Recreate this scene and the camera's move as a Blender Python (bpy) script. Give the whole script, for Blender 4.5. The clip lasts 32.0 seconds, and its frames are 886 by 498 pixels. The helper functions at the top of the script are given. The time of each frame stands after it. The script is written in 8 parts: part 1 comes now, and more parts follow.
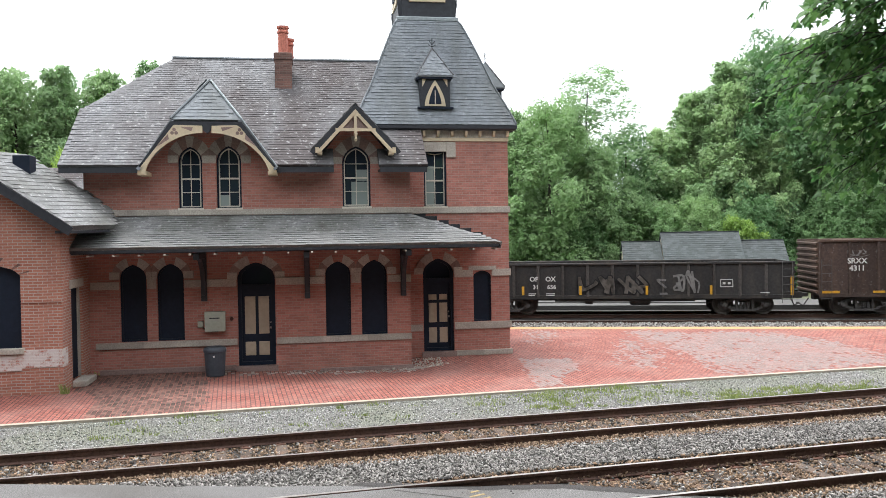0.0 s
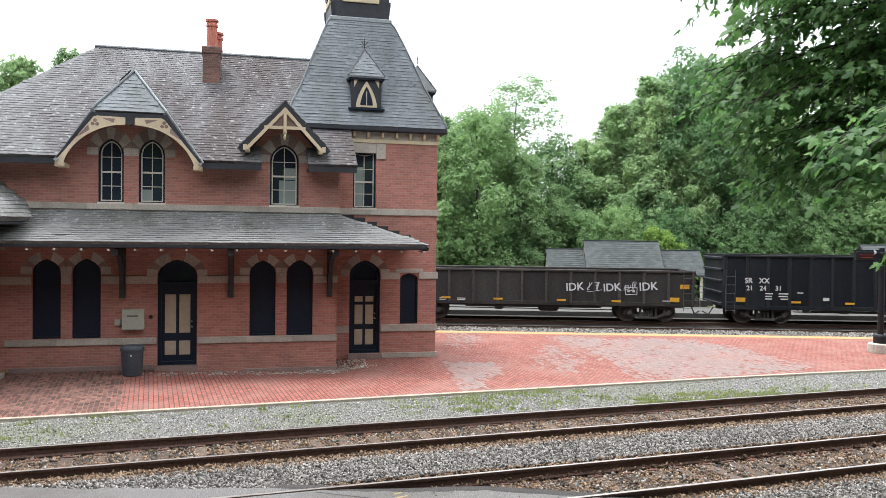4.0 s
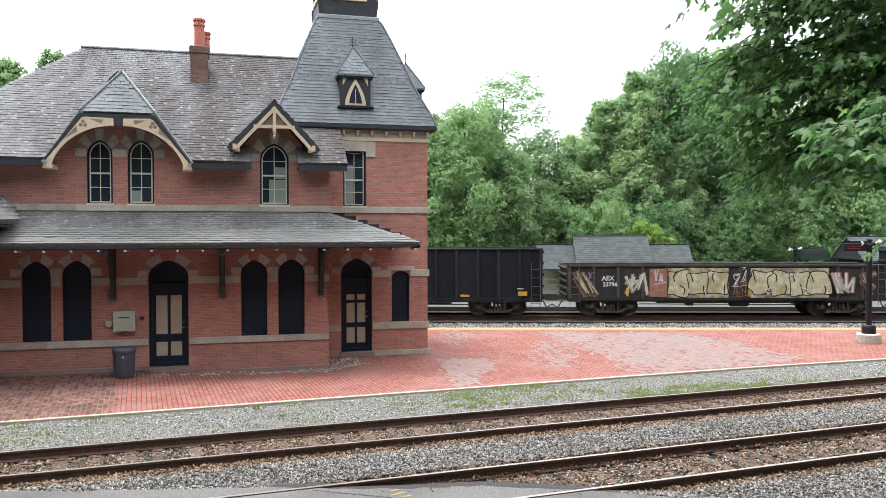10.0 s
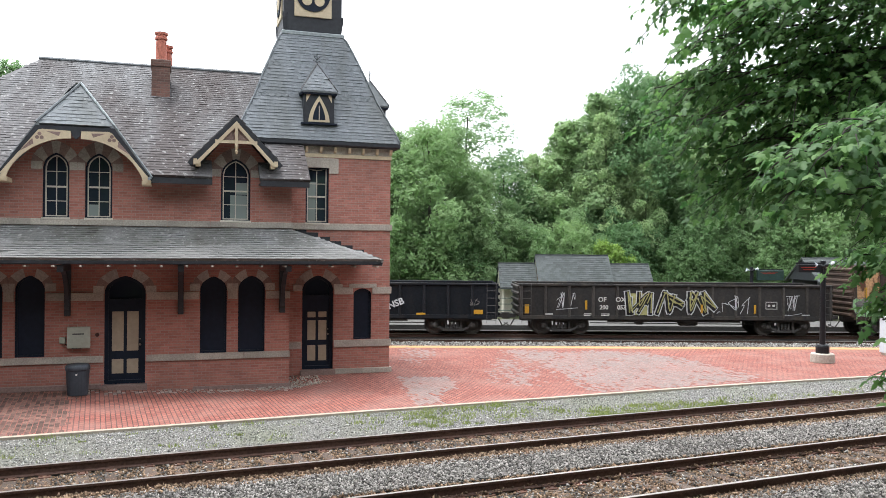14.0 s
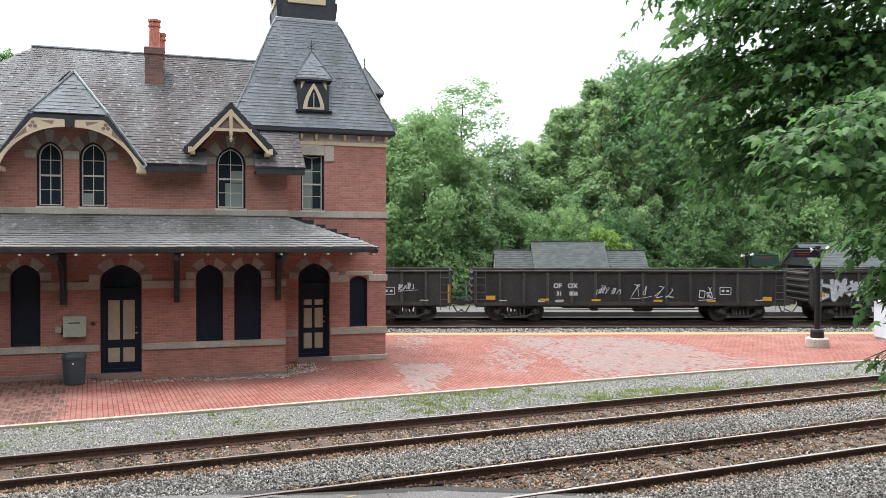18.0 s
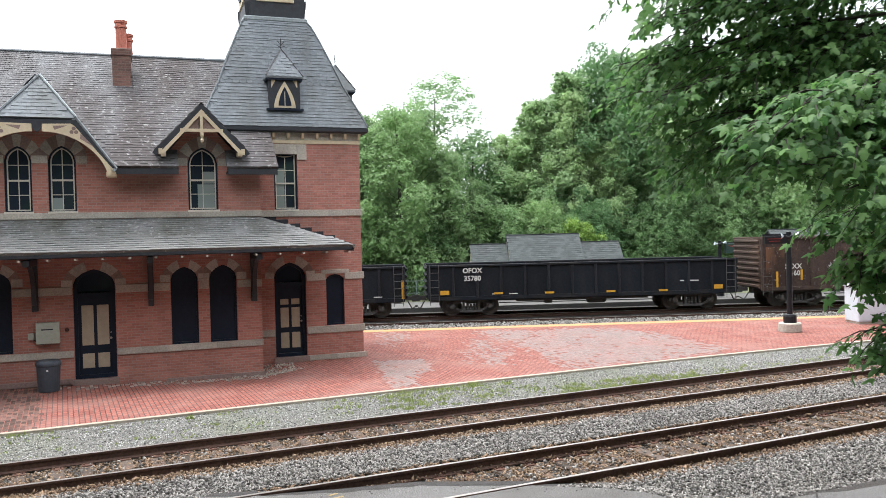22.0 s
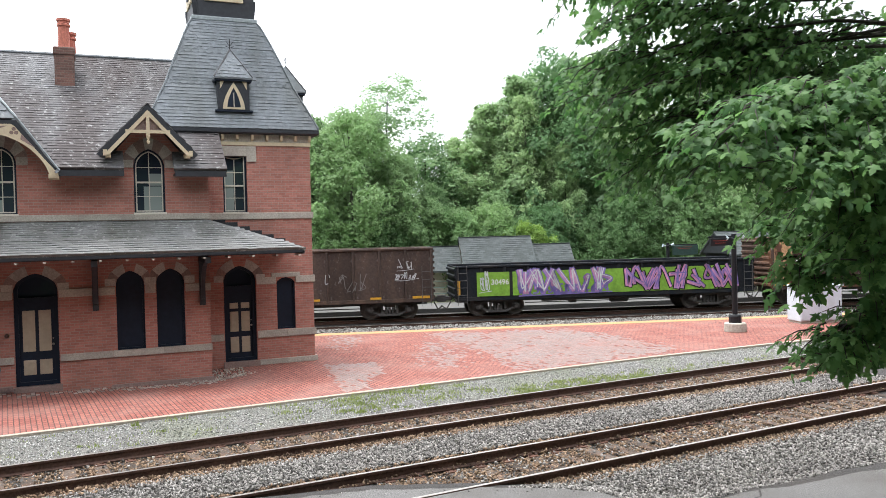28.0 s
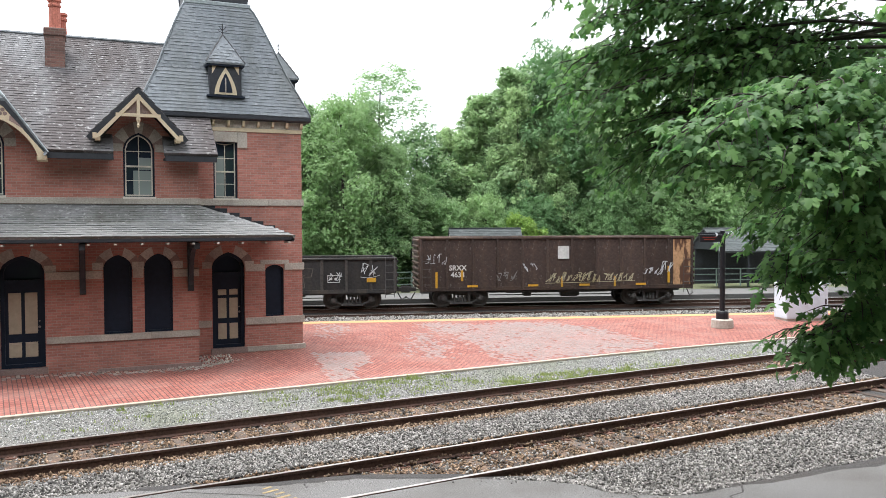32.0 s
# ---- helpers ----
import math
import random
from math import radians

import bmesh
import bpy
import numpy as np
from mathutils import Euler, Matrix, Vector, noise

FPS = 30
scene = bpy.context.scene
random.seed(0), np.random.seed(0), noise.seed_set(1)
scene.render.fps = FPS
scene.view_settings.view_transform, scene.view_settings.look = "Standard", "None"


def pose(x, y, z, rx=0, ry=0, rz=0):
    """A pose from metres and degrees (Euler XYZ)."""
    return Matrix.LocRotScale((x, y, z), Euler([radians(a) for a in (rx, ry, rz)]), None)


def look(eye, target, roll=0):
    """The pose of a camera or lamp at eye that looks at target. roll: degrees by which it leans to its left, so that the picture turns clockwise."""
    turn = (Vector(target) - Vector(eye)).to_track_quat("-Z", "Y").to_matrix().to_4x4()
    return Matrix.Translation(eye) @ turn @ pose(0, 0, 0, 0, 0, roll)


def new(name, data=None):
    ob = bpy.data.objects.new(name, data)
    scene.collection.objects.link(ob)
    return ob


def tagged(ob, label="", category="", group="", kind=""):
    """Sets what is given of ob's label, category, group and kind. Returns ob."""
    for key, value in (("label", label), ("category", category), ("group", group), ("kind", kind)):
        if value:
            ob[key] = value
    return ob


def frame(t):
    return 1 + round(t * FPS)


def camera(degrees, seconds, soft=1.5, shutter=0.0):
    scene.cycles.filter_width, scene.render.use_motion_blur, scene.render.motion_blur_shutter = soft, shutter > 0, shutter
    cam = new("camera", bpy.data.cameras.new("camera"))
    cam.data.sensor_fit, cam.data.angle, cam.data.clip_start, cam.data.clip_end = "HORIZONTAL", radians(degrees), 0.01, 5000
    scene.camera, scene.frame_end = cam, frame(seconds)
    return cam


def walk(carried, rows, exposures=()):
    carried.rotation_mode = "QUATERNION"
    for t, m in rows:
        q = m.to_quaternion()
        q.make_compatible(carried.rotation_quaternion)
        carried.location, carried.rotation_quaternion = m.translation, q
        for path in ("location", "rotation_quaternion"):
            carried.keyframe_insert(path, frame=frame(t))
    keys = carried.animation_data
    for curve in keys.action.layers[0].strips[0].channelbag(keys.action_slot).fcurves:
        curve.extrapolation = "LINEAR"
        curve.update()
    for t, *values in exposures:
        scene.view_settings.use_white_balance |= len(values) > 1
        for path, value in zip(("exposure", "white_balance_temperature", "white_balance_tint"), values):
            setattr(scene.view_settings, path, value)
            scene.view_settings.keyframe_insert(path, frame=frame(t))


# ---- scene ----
# Camera: hand-held, nearly still
FOV = 57.21
cam = camera(FOV, 32.0, soft=0.6)
ROWS = [
    (0, 0.086, 0.021, 3.587, -1.274, 0.874, -9.270),
    (0.5, 0.095, 0.011, 3.580, -0.923, 0.774, -10.544),
    (1, 0.082, -0.036, 3.564, -0.678, 0.666, -12.379),
    (1.5, 0.101, 0.025, 3.562, -0.726, 0.438, -13.817),
    (2, 0.099, 0.002, 3.560, -0.806, 0.005, -14.569),
    (2.5, 0.095, 0.002, 3.562, -0.769, -0.339, -14.541),
    (4.5, 0.018, 0.010, 3.567, -1.300, -0.893, -14.610),
    (5, 0.012, 0.001, 3.549, -1.684, -0.771, -15.276),
    (5.5, 0.005, 0.009, 3.553, -2.076, -0.471, -15.871),
    (6, 0.021, -0.025, 3.550, -2.552, -0.054, -16.241),
    (6.5, 0.007, 0.004, 3.557, -2.778, 0.272, -16.915),
    (7, -0.002, 0.012, 3.546, -3.040, 0.466, -17.247),
    (7.5, -0.012, 0.016, 3.549, -3.201, 0.541, -17.190),
    (8, -0.020, 0.011, 3.540, -3.282, 0.628, -16.690),
    (8.5, -0.022, 0.022, 3.553, -3.184, 0.620, -16.019),
    (9, -0.040, 0.040, 3.541, -2.721, 0.560, -15.451),
    (9.5, -0.046, 0.014, 3.538, -1.966, 0.345, -15.171),
    (10, -0.040, 0.003, 3.556, -1.216, 0.076, -15.274),
    (10.5, -0.030, 0.016, 3.557, -0.688, -0.176, -15.735),
    (11, -0.043, -0.018, 3.538, -0.411, -0.418, -16.564),
    (11.5, -0.014, 0.023, 3.545, -0.391, -0.673, -17.272),
    (12, -0.031, 0.009, 3.532, -0.402, -0.838, -17.736),
    (12.5, -0.020, 0.006, 3.546, -0.414, -0.920, -17.852),
    (13, -0.023, 0.016, 3.543, -0.297, -0.852, -17.822),
    (13.5, -0.027, 0.011, 3.544, -0.102, -0.639, -17.812),
    (14, -0.019, 0.002, 3.558, 0.048, -0.467, -17.861),
    (14.5, -0.026, 0.013, 3.552, 0.141, -0.343, -17.997),
    (16.5, -0.029, 0.004, 3.546, -0.490, -0.125, -18.397),
    (17, -0.026, -0.002, 3.554, -0.610, -0.146, -18.429),
    (17.5, -0.019, 0.007, 3.548, -0.716, -0.143, -18.372),
    (18, -0.024, -0.001, 3.544, -0.829, -0.161, -18.166),
    (18.5, -0.014, 0.010, 3.547, -1.088, -0.002, -17.804),
    (19, -0.027, 0.021, 3.542, -1.377, 0.228, -17.401),
    (19.5, -0.027, 0.000, 3.531, -1.702, 0.528, -17.092),
    (20, -0.021, 0.019, 3.538, -2.038, 0.766, -17.466),
    (20.5, -0.046, -0.024, 3.523, -2.342, 1.075, -18.706),
    (21, -0.027, 0.038, 3.545, -2.350, 1.420, -20.097),
    (21.5, -0.020, 0.038, 3.545, -1.883, 1.475, -20.613),
    (22, -0.021, -0.020, 3.543, -1.159, 1.329, -19.877),
    (22.5, -0.030, 0.016, 3.557, -0.561, 0.950, -18.638),
    (23, -0.060, 0.043, 3.577, -0.292, 0.588, -17.749),
    (23.5, -0.035, 0.023, 3.549, -0.512, 0.607, -18.472),
    (24, 0.003, -0.010, 3.543, -0.978, 0.879, -20.134),
    (24.5, 0.031, -0.018, 3.541, -1.330, 1.141, -21.977),
    (25, 0.022, -0.042, 3.546, -1.417, 1.193, -23.297),
    (25.5, 0.021, -0.030, 3.553, -1.429, 1.171, -24.076),
    (27.5, 0.029, -0.033, 3.548, -1.332, 1.474, -23.519),
    (28, 0.018, -0.029, 3.542, -1.055, 1.434, -23.178),
    (28.5, 0.014, -0.029, 3.538, -0.842, 1.331, -22.987),
    (29, 0.012, -0.042, 3.539, -0.747, 1.122, -23.013),
    (29.5, 0.000, -0.045, 3.535, -0.731, 0.949, -23.209),
    (30, 0.008, -0.031, 3.540, -0.779, 0.677, -23.596),
    (30.5, 0.020, -0.018, 3.548, -1.075, 0.430, -23.941),
    (31, 0.028, -0.012, 3.541, -1.328, 0.278, -24.216),
    (31.5, 0.021, -0.027, 3.545, -1.560, 0.178, -24.372),
    (32, 0.031, -0.024, 3.555, -1.750, 0.217, -23.839),
]
walk(cam, [(t, pose(x, y, z, 90 + pitch, lean, turn)) for t, x, y, z, pitch, lean, turn in ROWS],
     [(t, stops + 0.38, 6280, 10) for t, stops in ((0, 0.14), (2, 0.13), (4, 0.18), (6, 0.25), (8, 0.32), (10, 0.24), (13, 0.14), (17, 0.12), (20, 0.19), (24, 0.15), (26, 0.24), (28, 0.22), (30, 0.22), (32, 0.26))])

# ---- light: bright overcast sky, weak wide sun ----
world = bpy.data.worlds.new("overcast_sky")
scene.world = world
world.use_nodes = True
_n, _l = world.node_tree.nodes, world.node_tree.links
_n.clear()
_sky = _n.new("ShaderNodeTexSky")
_sky.sky_type = 'NISHITA'
_sky.sun_disc = False
_sky.sun_elevation = radians(72)
_sky.sun_rotation = radians(-39)
_sky.air_density, _sky.dust_density = 1.0, 3.0
_tc = _n.new("ShaderNodeTexCoord")
_map = _n.new("ShaderNodeMapping")
_map.inputs["Scale"].default_value = (1.0, 1.0, 2.6)
_map.inputs["Location"].default_value = (0.05, 0.45, 0.3)
_noise = _n.new("ShaderNodeTexNoise")
_noise.inputs["Scale"].default_value = 1.9
_noise.inputs["Detail"].default_value = 6.0
_noise.inputs["Roughness"].default_value = 0.52
_ramp = _n.new("ShaderNodeValToRGB")
_ramp.color_ramp.elements[0].position, _ramp.color_ramp.elements[0].color = 0.34, (0.44, 0.443, 0.45, 1)
_ramp.color_ramp.elements[1].position, _ramp.color_ramp.elements[1].color = 0.60, (1.0, 1.0, 1.0, 1)
# an overcast sky is brighter overhead than at the horizon
_sep = _n.new("ShaderNodeSeparateXYZ")
_rise = _n.new("ShaderNodeValToRGB")
_rise.color_ramp.elements[0].position, _rise.color_ramp.elements[0].color = 0.0, (9.0, 9.15, 9.3, 1)
_rise.color_ramp.elements[1].position, _rise.color_ramp.elements[1].color = 1.0, (24.0, 24.3, 25.0, 1)
_mid_sky = _rise.color_ramp.elements.new(0.3)
_mid_sky.color = (12.6, 12.8, 13.1, 1)
_high_sky = _rise.color_ramp.elements.new(0.6)
_high_sky.color = (17.0, 17.2, 17.6, 1)
_clouds = _n.new("ShaderNodeMixRGB")
_clouds.blend_type = 'MULTIPLY'
_clouds.inputs[0].default_value = 1.0
_mix = _n.new("ShaderNodeMixRGB")
_mix.inputs[0].default_value = 0.97
_bg = _n.new("ShaderNodeBackground")
_bg.inputs["Strength"].default_value = 0.14
_out = _n.new("ShaderNodeOutputWorld")
_l.new(_tc.outputs["Generated"], _map.inputs["Vector"])
_l.new(_map.outputs["Vector"], _noise.inputs["Vector"])
_l.new(_noise.outputs["Fac"], _ramp.inputs["Fac"])
_l.new(_sky.outputs["Color"], _mix.inputs[1])
_l.new(_tc.outputs["Generated"], _sep.inputs[0])
_l.new(_sep.outputs["Z"], _rise.inputs["Fac"])
_l.new(_rise.outputs["Color"], _clouds.inputs[1])
# and brighter towards the veiled sun than away from it
_toward = _n.new("ShaderNodeMapRange")
for _k, _v in (("From Min", -1.0), ("From Max", 1.0), ("To Min", 0.86), ("To Max", 1.12)):
    _toward.inputs[_k].default_value = _v
_lit = _n.new("ShaderNodeMixRGB")
_lit.blend_type = 'MULTIPLY'
_lit.inputs[0].default_value = 1.0
_l.new(_sep.outputs["Y"], _toward.inputs["Value"])
_l.new(_ramp.outputs["Color"], _lit.inputs[1])
_l.new(_toward.outputs["Result"], _lit.inputs[2])
_l.new(_lit.outputs["Color"], _clouds.inputs[2])
_l.new(_clouds.outputs["Color"], _mix.inputs[2])
_l.new(_mix.outputs["Color"], _bg.inputs["Color"])
_l.new(_bg.outputs["Background"], _out.inputs["Surface"])

sun_data = bpy.data.lights.new("sun", 'SUN')
sun_data.energy, sun_data.angle, sun_data.color = 2.5, radians(20), (1.0, 0.96, 0.91)
sun = new("sun", sun_data)
sun.matrix_world = look((-8, 10, 40), (0, 0, 0))

# ---- materials ----
def node_mat(name):
    m = bpy.data.materials.new(name)
    m.use_nodes = True
    n, l = m.node_tree.nodes, m.node_tree.links
    bsdf = n["Principled BSDF"]
    return m, n, l, bsdf


def put(n, l, kind, ins=None, **props):
    """A node with its sockets set from values or links."""
    node = n.new(kind)
    if kind == "ShaderNodeMath":
        node.operation = props.get("op", 'ADD')
    if kind == "ShaderNodeMixRGB":
        node.blend_type = props.get("blend", 'MIX')
    for k, v in (ins or {}).items():
        if isinstance(v, bpy.types.NodeSocket):
            l.new(v, node.inputs[k])
        else:
            node.inputs[k].default_value = v
    return node


def rgb(c):
    return (c[0], c[1], c[2], 1.0)


def shade(c, k):
    return (min(1, c[0] * k), min(1, c[1] * k), min(1, c[2] * k))


def surface(name, color, rough=0.7, metal=0.0, grain=30.0, var=0.25, blotch=1.2, blotch_color=None,
            blotch_amt=0.35, bump=0.15, per_piece=0.0, spec=0.35, streak=0.0, lichen=0.0, spread=(0.45, 0.68), lichen_at=(0.64, 0.68)):
    """A weathered surface: fine grain, larger blotches of another tone, relief, and a tone of its own for each piece."""
    m, n, l, b = node_mat(name)
    tc = put(n, l, "ShaderNodeTexCoord")
    geo = tc.outputs["Object"]
    fine = put(n, l, "ShaderNodeTexNoise", {"Vector": geo, "Scale": grain, "Detail": 5.0, "Roughness": 0.65})
    if streak:
        mp = put(n, l, "ShaderNodeMapping", {"Vector": geo, "Scale": (1.0, streak, streak)})
        big = put(n, l, "ShaderNodeTexNoise", {"Vector": mp.outputs[0], "Scale": blotch, "Detail": 5.0, "Roughness": 0.6})
    else:
        big = put(n, l, "ShaderNodeTexNoise", {"Vector": geo, "Scale": blotch, "Detail": 5.0, "Roughness": 0.6})
    r1 = put(n, l, "ShaderNodeValToRGB", {"Fac": fine.outputs["Fac"]})
    r1.color_ramp.elements[0].position, r1.color_ramp.elements[1].position = 0.3, 0.7
    r1.color_ramp.elements[0].color, r1.color_ramp.elements[1].color = rgb(shade(color, 1 - var)), rgb(shade(color, 1 + var))
    r2 = put(n, l, "ShaderNodeValToRGB", {"Fac": big.outputs["Fac"]})
    r2.color_ramp.elements[0].position, r2.color_ramp.elements[1].position = spread
    r2.color_ramp.elements[0].color, r2.color_ramp.elements[1].color = (0, 0, 0, 1), (blotch_amt, blotch_amt, blotch_amt, 1)
    mx = put(n, l, "ShaderNodeMixRGB", {0: r2.outputs[0], 1: r1.outputs[0], 2: rgb(blotch_color or shade(color, 0.55))})
    col = mx.outputs[0]
    if per_piece:
        info = put(n, l, "ShaderNodeObjectInfo")
        isl = put(n, l, "ShaderNodeNewGeometry")
        add = put(n, l, "ShaderNodeMath", {0: info.outputs["Random"], 1: isl.outputs["Random Per Island"]})
        fr = put(n, l, "ShaderNodeMath", {0: add.outputs[0], 1: 1.0}, op='FRACT')
        sc = put(n, l, "ShaderNodeMath", {0: fr.outputs[0], 1: 2 * per_piece}, op='MULTIPLY')
        of = put(n, l, "ShaderNodeMath", {0: sc.outputs[0], 1: 1 - per_piece})
        hs = put(n, l, "ShaderNodeHueSaturation", {"Color": col, "Value": of.outputs[0]})
        col = hs.outputs[0]
    if lichen:
        sp = put(n, l, "ShaderNodeTexNoise", {"Vector": geo, "Scale": 8.0, "Detail": 3.0, "Roughness": 0.55})
        r3 = put(n, l, "ShaderNodeValToRGB", {"Fac": sp.outputs["Fac"]})
        r3.color_ramp.elements[0].position, r3.color_ramp.elements[1].position = lichen_at
        r3.color_ramp.elements[1].color = (lichen, lichen, lichen, 1)
        m3 = put(n, l, "ShaderNodeMixRGB", {0: r3.outputs[0], 1: col, 2: (0.50, 0.50, 0.49, 1)})
        col = m3.outputs[0]
    l.new(col, b.inputs["Base Color"])
    b.inputs["Roughness"].default_value = rough
    b.inputs["Metallic"].default_value = metal
    b.inputs["Specular IOR Level"].default_value = spec
    if bump:
        bp = put(n, l, "ShaderNodeBump", {"Height": fine.outputs["Fac"], "Strength": bump, "Distance": 0.02})
        l.new(bp.outputs[0], b.inputs["Normal"])
    return m


def wall_uv(n, l):
    """Courses along whichever wall a face belongs to: (x or y, z)."""
    tc = put(n, l, "ShaderNodeTexCoord")
    sp = put(n, l, "ShaderNodeSeparateXYZ", {0: tc.outputs["Object"]})
    ns = put(n, l, "ShaderNodeSeparateXYZ", {0: tc.outputs["Normal"]})
    ab = put(n, l, "ShaderNodeMath", {0: ns.outputs[0]}, op='ABSOLUTE')
    gt = put(n, l, "ShaderNodeMath", {0: ab.outputs[0], 1: 0.6}, op='GREATER_THAN')
    mx = put(n, l, "ShaderNodeMixRGB", {0: gt.outputs[0], 1: sp.outputs[0], 2: sp.outputs[1]})
    cb = put(n, l, "ShaderNodeCombineXYZ", {0: mx.outputs[0], 1: sp.outputs[2]})
    return cb.outputs[0], tc.outputs["Object"]


def brick_mat(name, c1, c2, mortar, w=0.205, h=0.068, gap=0.008, flat=False, rot=0.0, stain=(0.10, 0.075, 0.06), stain_amt=0.4, white=0.0, rough=0.85):
    m, n, l, b = node_mat(name)
    if flat:
        tc = put(n, l, "ShaderNodeTexCoord")
        mp = put(n, l, "ShaderNodeMapping", {"Vector": tc.outputs["Object"], "Rotation": (0, 0, rot)})
        uv, geo = mp.outputs[0], tc.outputs["Object"]
    else:
        uv, geo = wall_uv(n, l)
    br = put(n, l, "ShaderNodeTexBrick", {"Vector": uv, "Color1": rgb(c1), "Color2": rgb(c2), "Mortar": rgb(mortar), "Scale": 1.0,
                                          "Mortar Size": gap, "Mortar Smooth": 0.3, "Bias": 0.0, "Brick Width": w, "Row Height": h})
    fine = put(n, l, "ShaderNodeTexNoise", {"Vector": geo, "Scale": 22.0, "Detail": 6.0, "Roughness": 0.7})
    big = put(n, l, "ShaderNodeTexNoise", {"Vector": geo, "Scale": 0.7, "Detail": 7.0, "Roughness": 0.62})
    r2 = put(n, l, "ShaderNodeValToRGB", {"Fac": big.outputs["Fac"]})
    r2.color_ramp.elements[0].position, r2.color_ramp.elements[1].position = 0.45, 0.72
    r2.color_ramp.elements[0].color, r2.color_ramp.elements[1].color = (0, 0, 0, 1), (stain_amt, stain_amt, stain_amt, 1)
    fm = put(n, l, "ShaderNodeMixRGB", {0: 0.35, 1: br.outputs["Color"], 2: fine.outputs["Fac"]}, blend='OVERLAY')
    mx = put(n, l, "ShaderNodeMixRGB", {0: r2.outputs[0], 1: fm.outputs[0], 2: rgb(stain)})
    col = mx.outputs[0]
    if white:
        wn = put(n, l, "ShaderNodeTexNoise", {"Vector": geo, "Scale": 5.0, "Detail": 8.0, "Roughness": 0.75})
        r3 = put(n, l, "ShaderNodeValToRGB", {"Fac": wn.outputs["Fac"]})
        r3.color_ramp.elements[0].position, r3.color_ramp.elements[1].position = 0.38, 0.50
        r3.color_ramp.elements[1].color = (white, white, white, 1)
        mx2 = put(n, l, "ShaderNodeMixRGB", {0: r3.outputs[0], 1: col, 2: (0.70, 0.67, 0.64, 1)})
        col = mx2.outputs[0]
    l.new(col, b.inputs["Base Color"])
    b.inputs["Roughness"].default_value = rough
    b.inputs["Specular IOR Level"].default_value = 0.25
    ad = put(n, l, "ShaderNodeMath", {0: br.outputs["Fac"], 1: -0.7}, op='MULTIPLY')
    a2 = put(n, l, "ShaderNodeMath", {0: ad.outputs[0], 1: fine.outputs["Fac"]})
    bp = put(n, l, "ShaderNodeBump", {"Height": a2.outputs[0], "Strength": 0.5, "Distance": 0.012})
    l.new(bp.outputs[0], b.inputs["Normal"])
    return m


def glass_mat(name, tint=(0.02, 0.025, 0.03), rough=0.04):
    m, n, l, b = node_mat(name)
    b.inputs["Base Color"].default_value = rgb(tint)
    b.inputs["Roughness"].default_value = rough
    b.inputs["Specular IOR Level"].default_value = 0.9
    tc = put(n, l, "ShaderNodeTexCoord")
    no = put(n, l, "ShaderNodeTexNoise", {"Vector": tc.outputs["Object"], "Scale": 1.6, "Detail": 2.0})
    bp = put(n, l, "ShaderNodeBump", {"Height": no.outputs["Fac"], "Strength": 0.08, "Distance": 0.05})
    l.new(bp.outputs[0], b.inputs["Normal"])
    return m


def leaf_mat(name, a, c, back=0.35, leafy=0.45):
    """Leaves: each its own green; part of the light passes through."""
    m, n, l, b = node_mat(name)
    geo = put(n, l, "ShaderNodeNewGeometry")
    info = put(n, l, "ShaderNodeObjectInfo")
    own = put(n, l, "ShaderNodeMath", {0: geo.outputs["Random Per Island"], 1: leafy}, op='MULTIPLY')
    rest = put(n, l, "ShaderNodeMath", {0: info.outputs["Random"], 1: 2 - leafy}, op='MULTIPLY')
    ad = put(n, l, "ShaderNodeMath", {0: own.outputs[0], 1: rest.outputs[0]})
    half = put(n, l, "ShaderNodeMath", {0: ad.outputs[0], 1: 0.5}, op='MULTIPLY')
    rp = put(n, l, "ShaderNodeValToRGB", {"Fac": half.outputs[0]})
    rp.color_ramp.elements[0].position, rp.color_ramp.elements[1].position = 0.1, 0.95
    rp.color_ramp.elements[0].color, rp.color_ramp.elements[1].color = rgb(a), rgb(c)
    l.new(rp.outputs[0], b.inputs["Base Color"])
    b.inputs["Roughness"].default_value = 0.5
    b.inputs["Specular IOR Level"].default_value = 0.35
    tr = put(n, l, "ShaderNodeBsdfTranslucent", {"Color": rp.outputs[0]})
    mx = put(n, l, "ShaderNodeMixShader", {0: back, 1: b.outputs[0], 2: tr.outputs[0]})
    l.new(mx.outputs[0], n["Material Output"].inputs["Surface"])
    return m


BRICK = brick_mat("red_brick", (0.475, 0.207, 0.162), (0.36, 0.147, 0.116), (0.38, 0.26, 0.22), stain=(0.13, 0.09, 0.075), stain_amt=0.45)
BRICK_SOOT = brick_mat("sooty_brick", (0.24, 0.125, 0.10), (0.15, 0.085, 0.07), (0.20, 0.15, 0.13), stain=(0.07, 0.055, 0.05), stain_amt=0.7)
BRICK_WING = brick_mat("orange_brick", (0.46, 0.205, 0.145), (0.37, 0.15, 0.105), (0.46, 0.37, 0.32), gap=0.010, stain_amt=0.3)
BRICK_WHITE = brick_mat("limed_brick", (0.48, 0.21, 0.15), (0.42, 0.17, 0.12), (0.55, 0.48, 0.43), gap=0.012, white=0.85)
PAVER = brick_mat("paving_brick", (0.322, 0.120, 0.092), (0.228, 0.079, 0.061), (0.075, 0.04, 0.034), w=0.2, h=0.1, gap=0.012, flat=True, rot=radians(84.7), stain=(0.30, 0.19, 0.165), stain_amt=0.45)
STONE = surface("sandstone_trim", (0.43, 0.39, 0.335), 0.85, grain=25, blotch=1.5, blotch_color=(0.22, 0.19, 0.17), blotch_amt=0.5, per_piece=0.12)
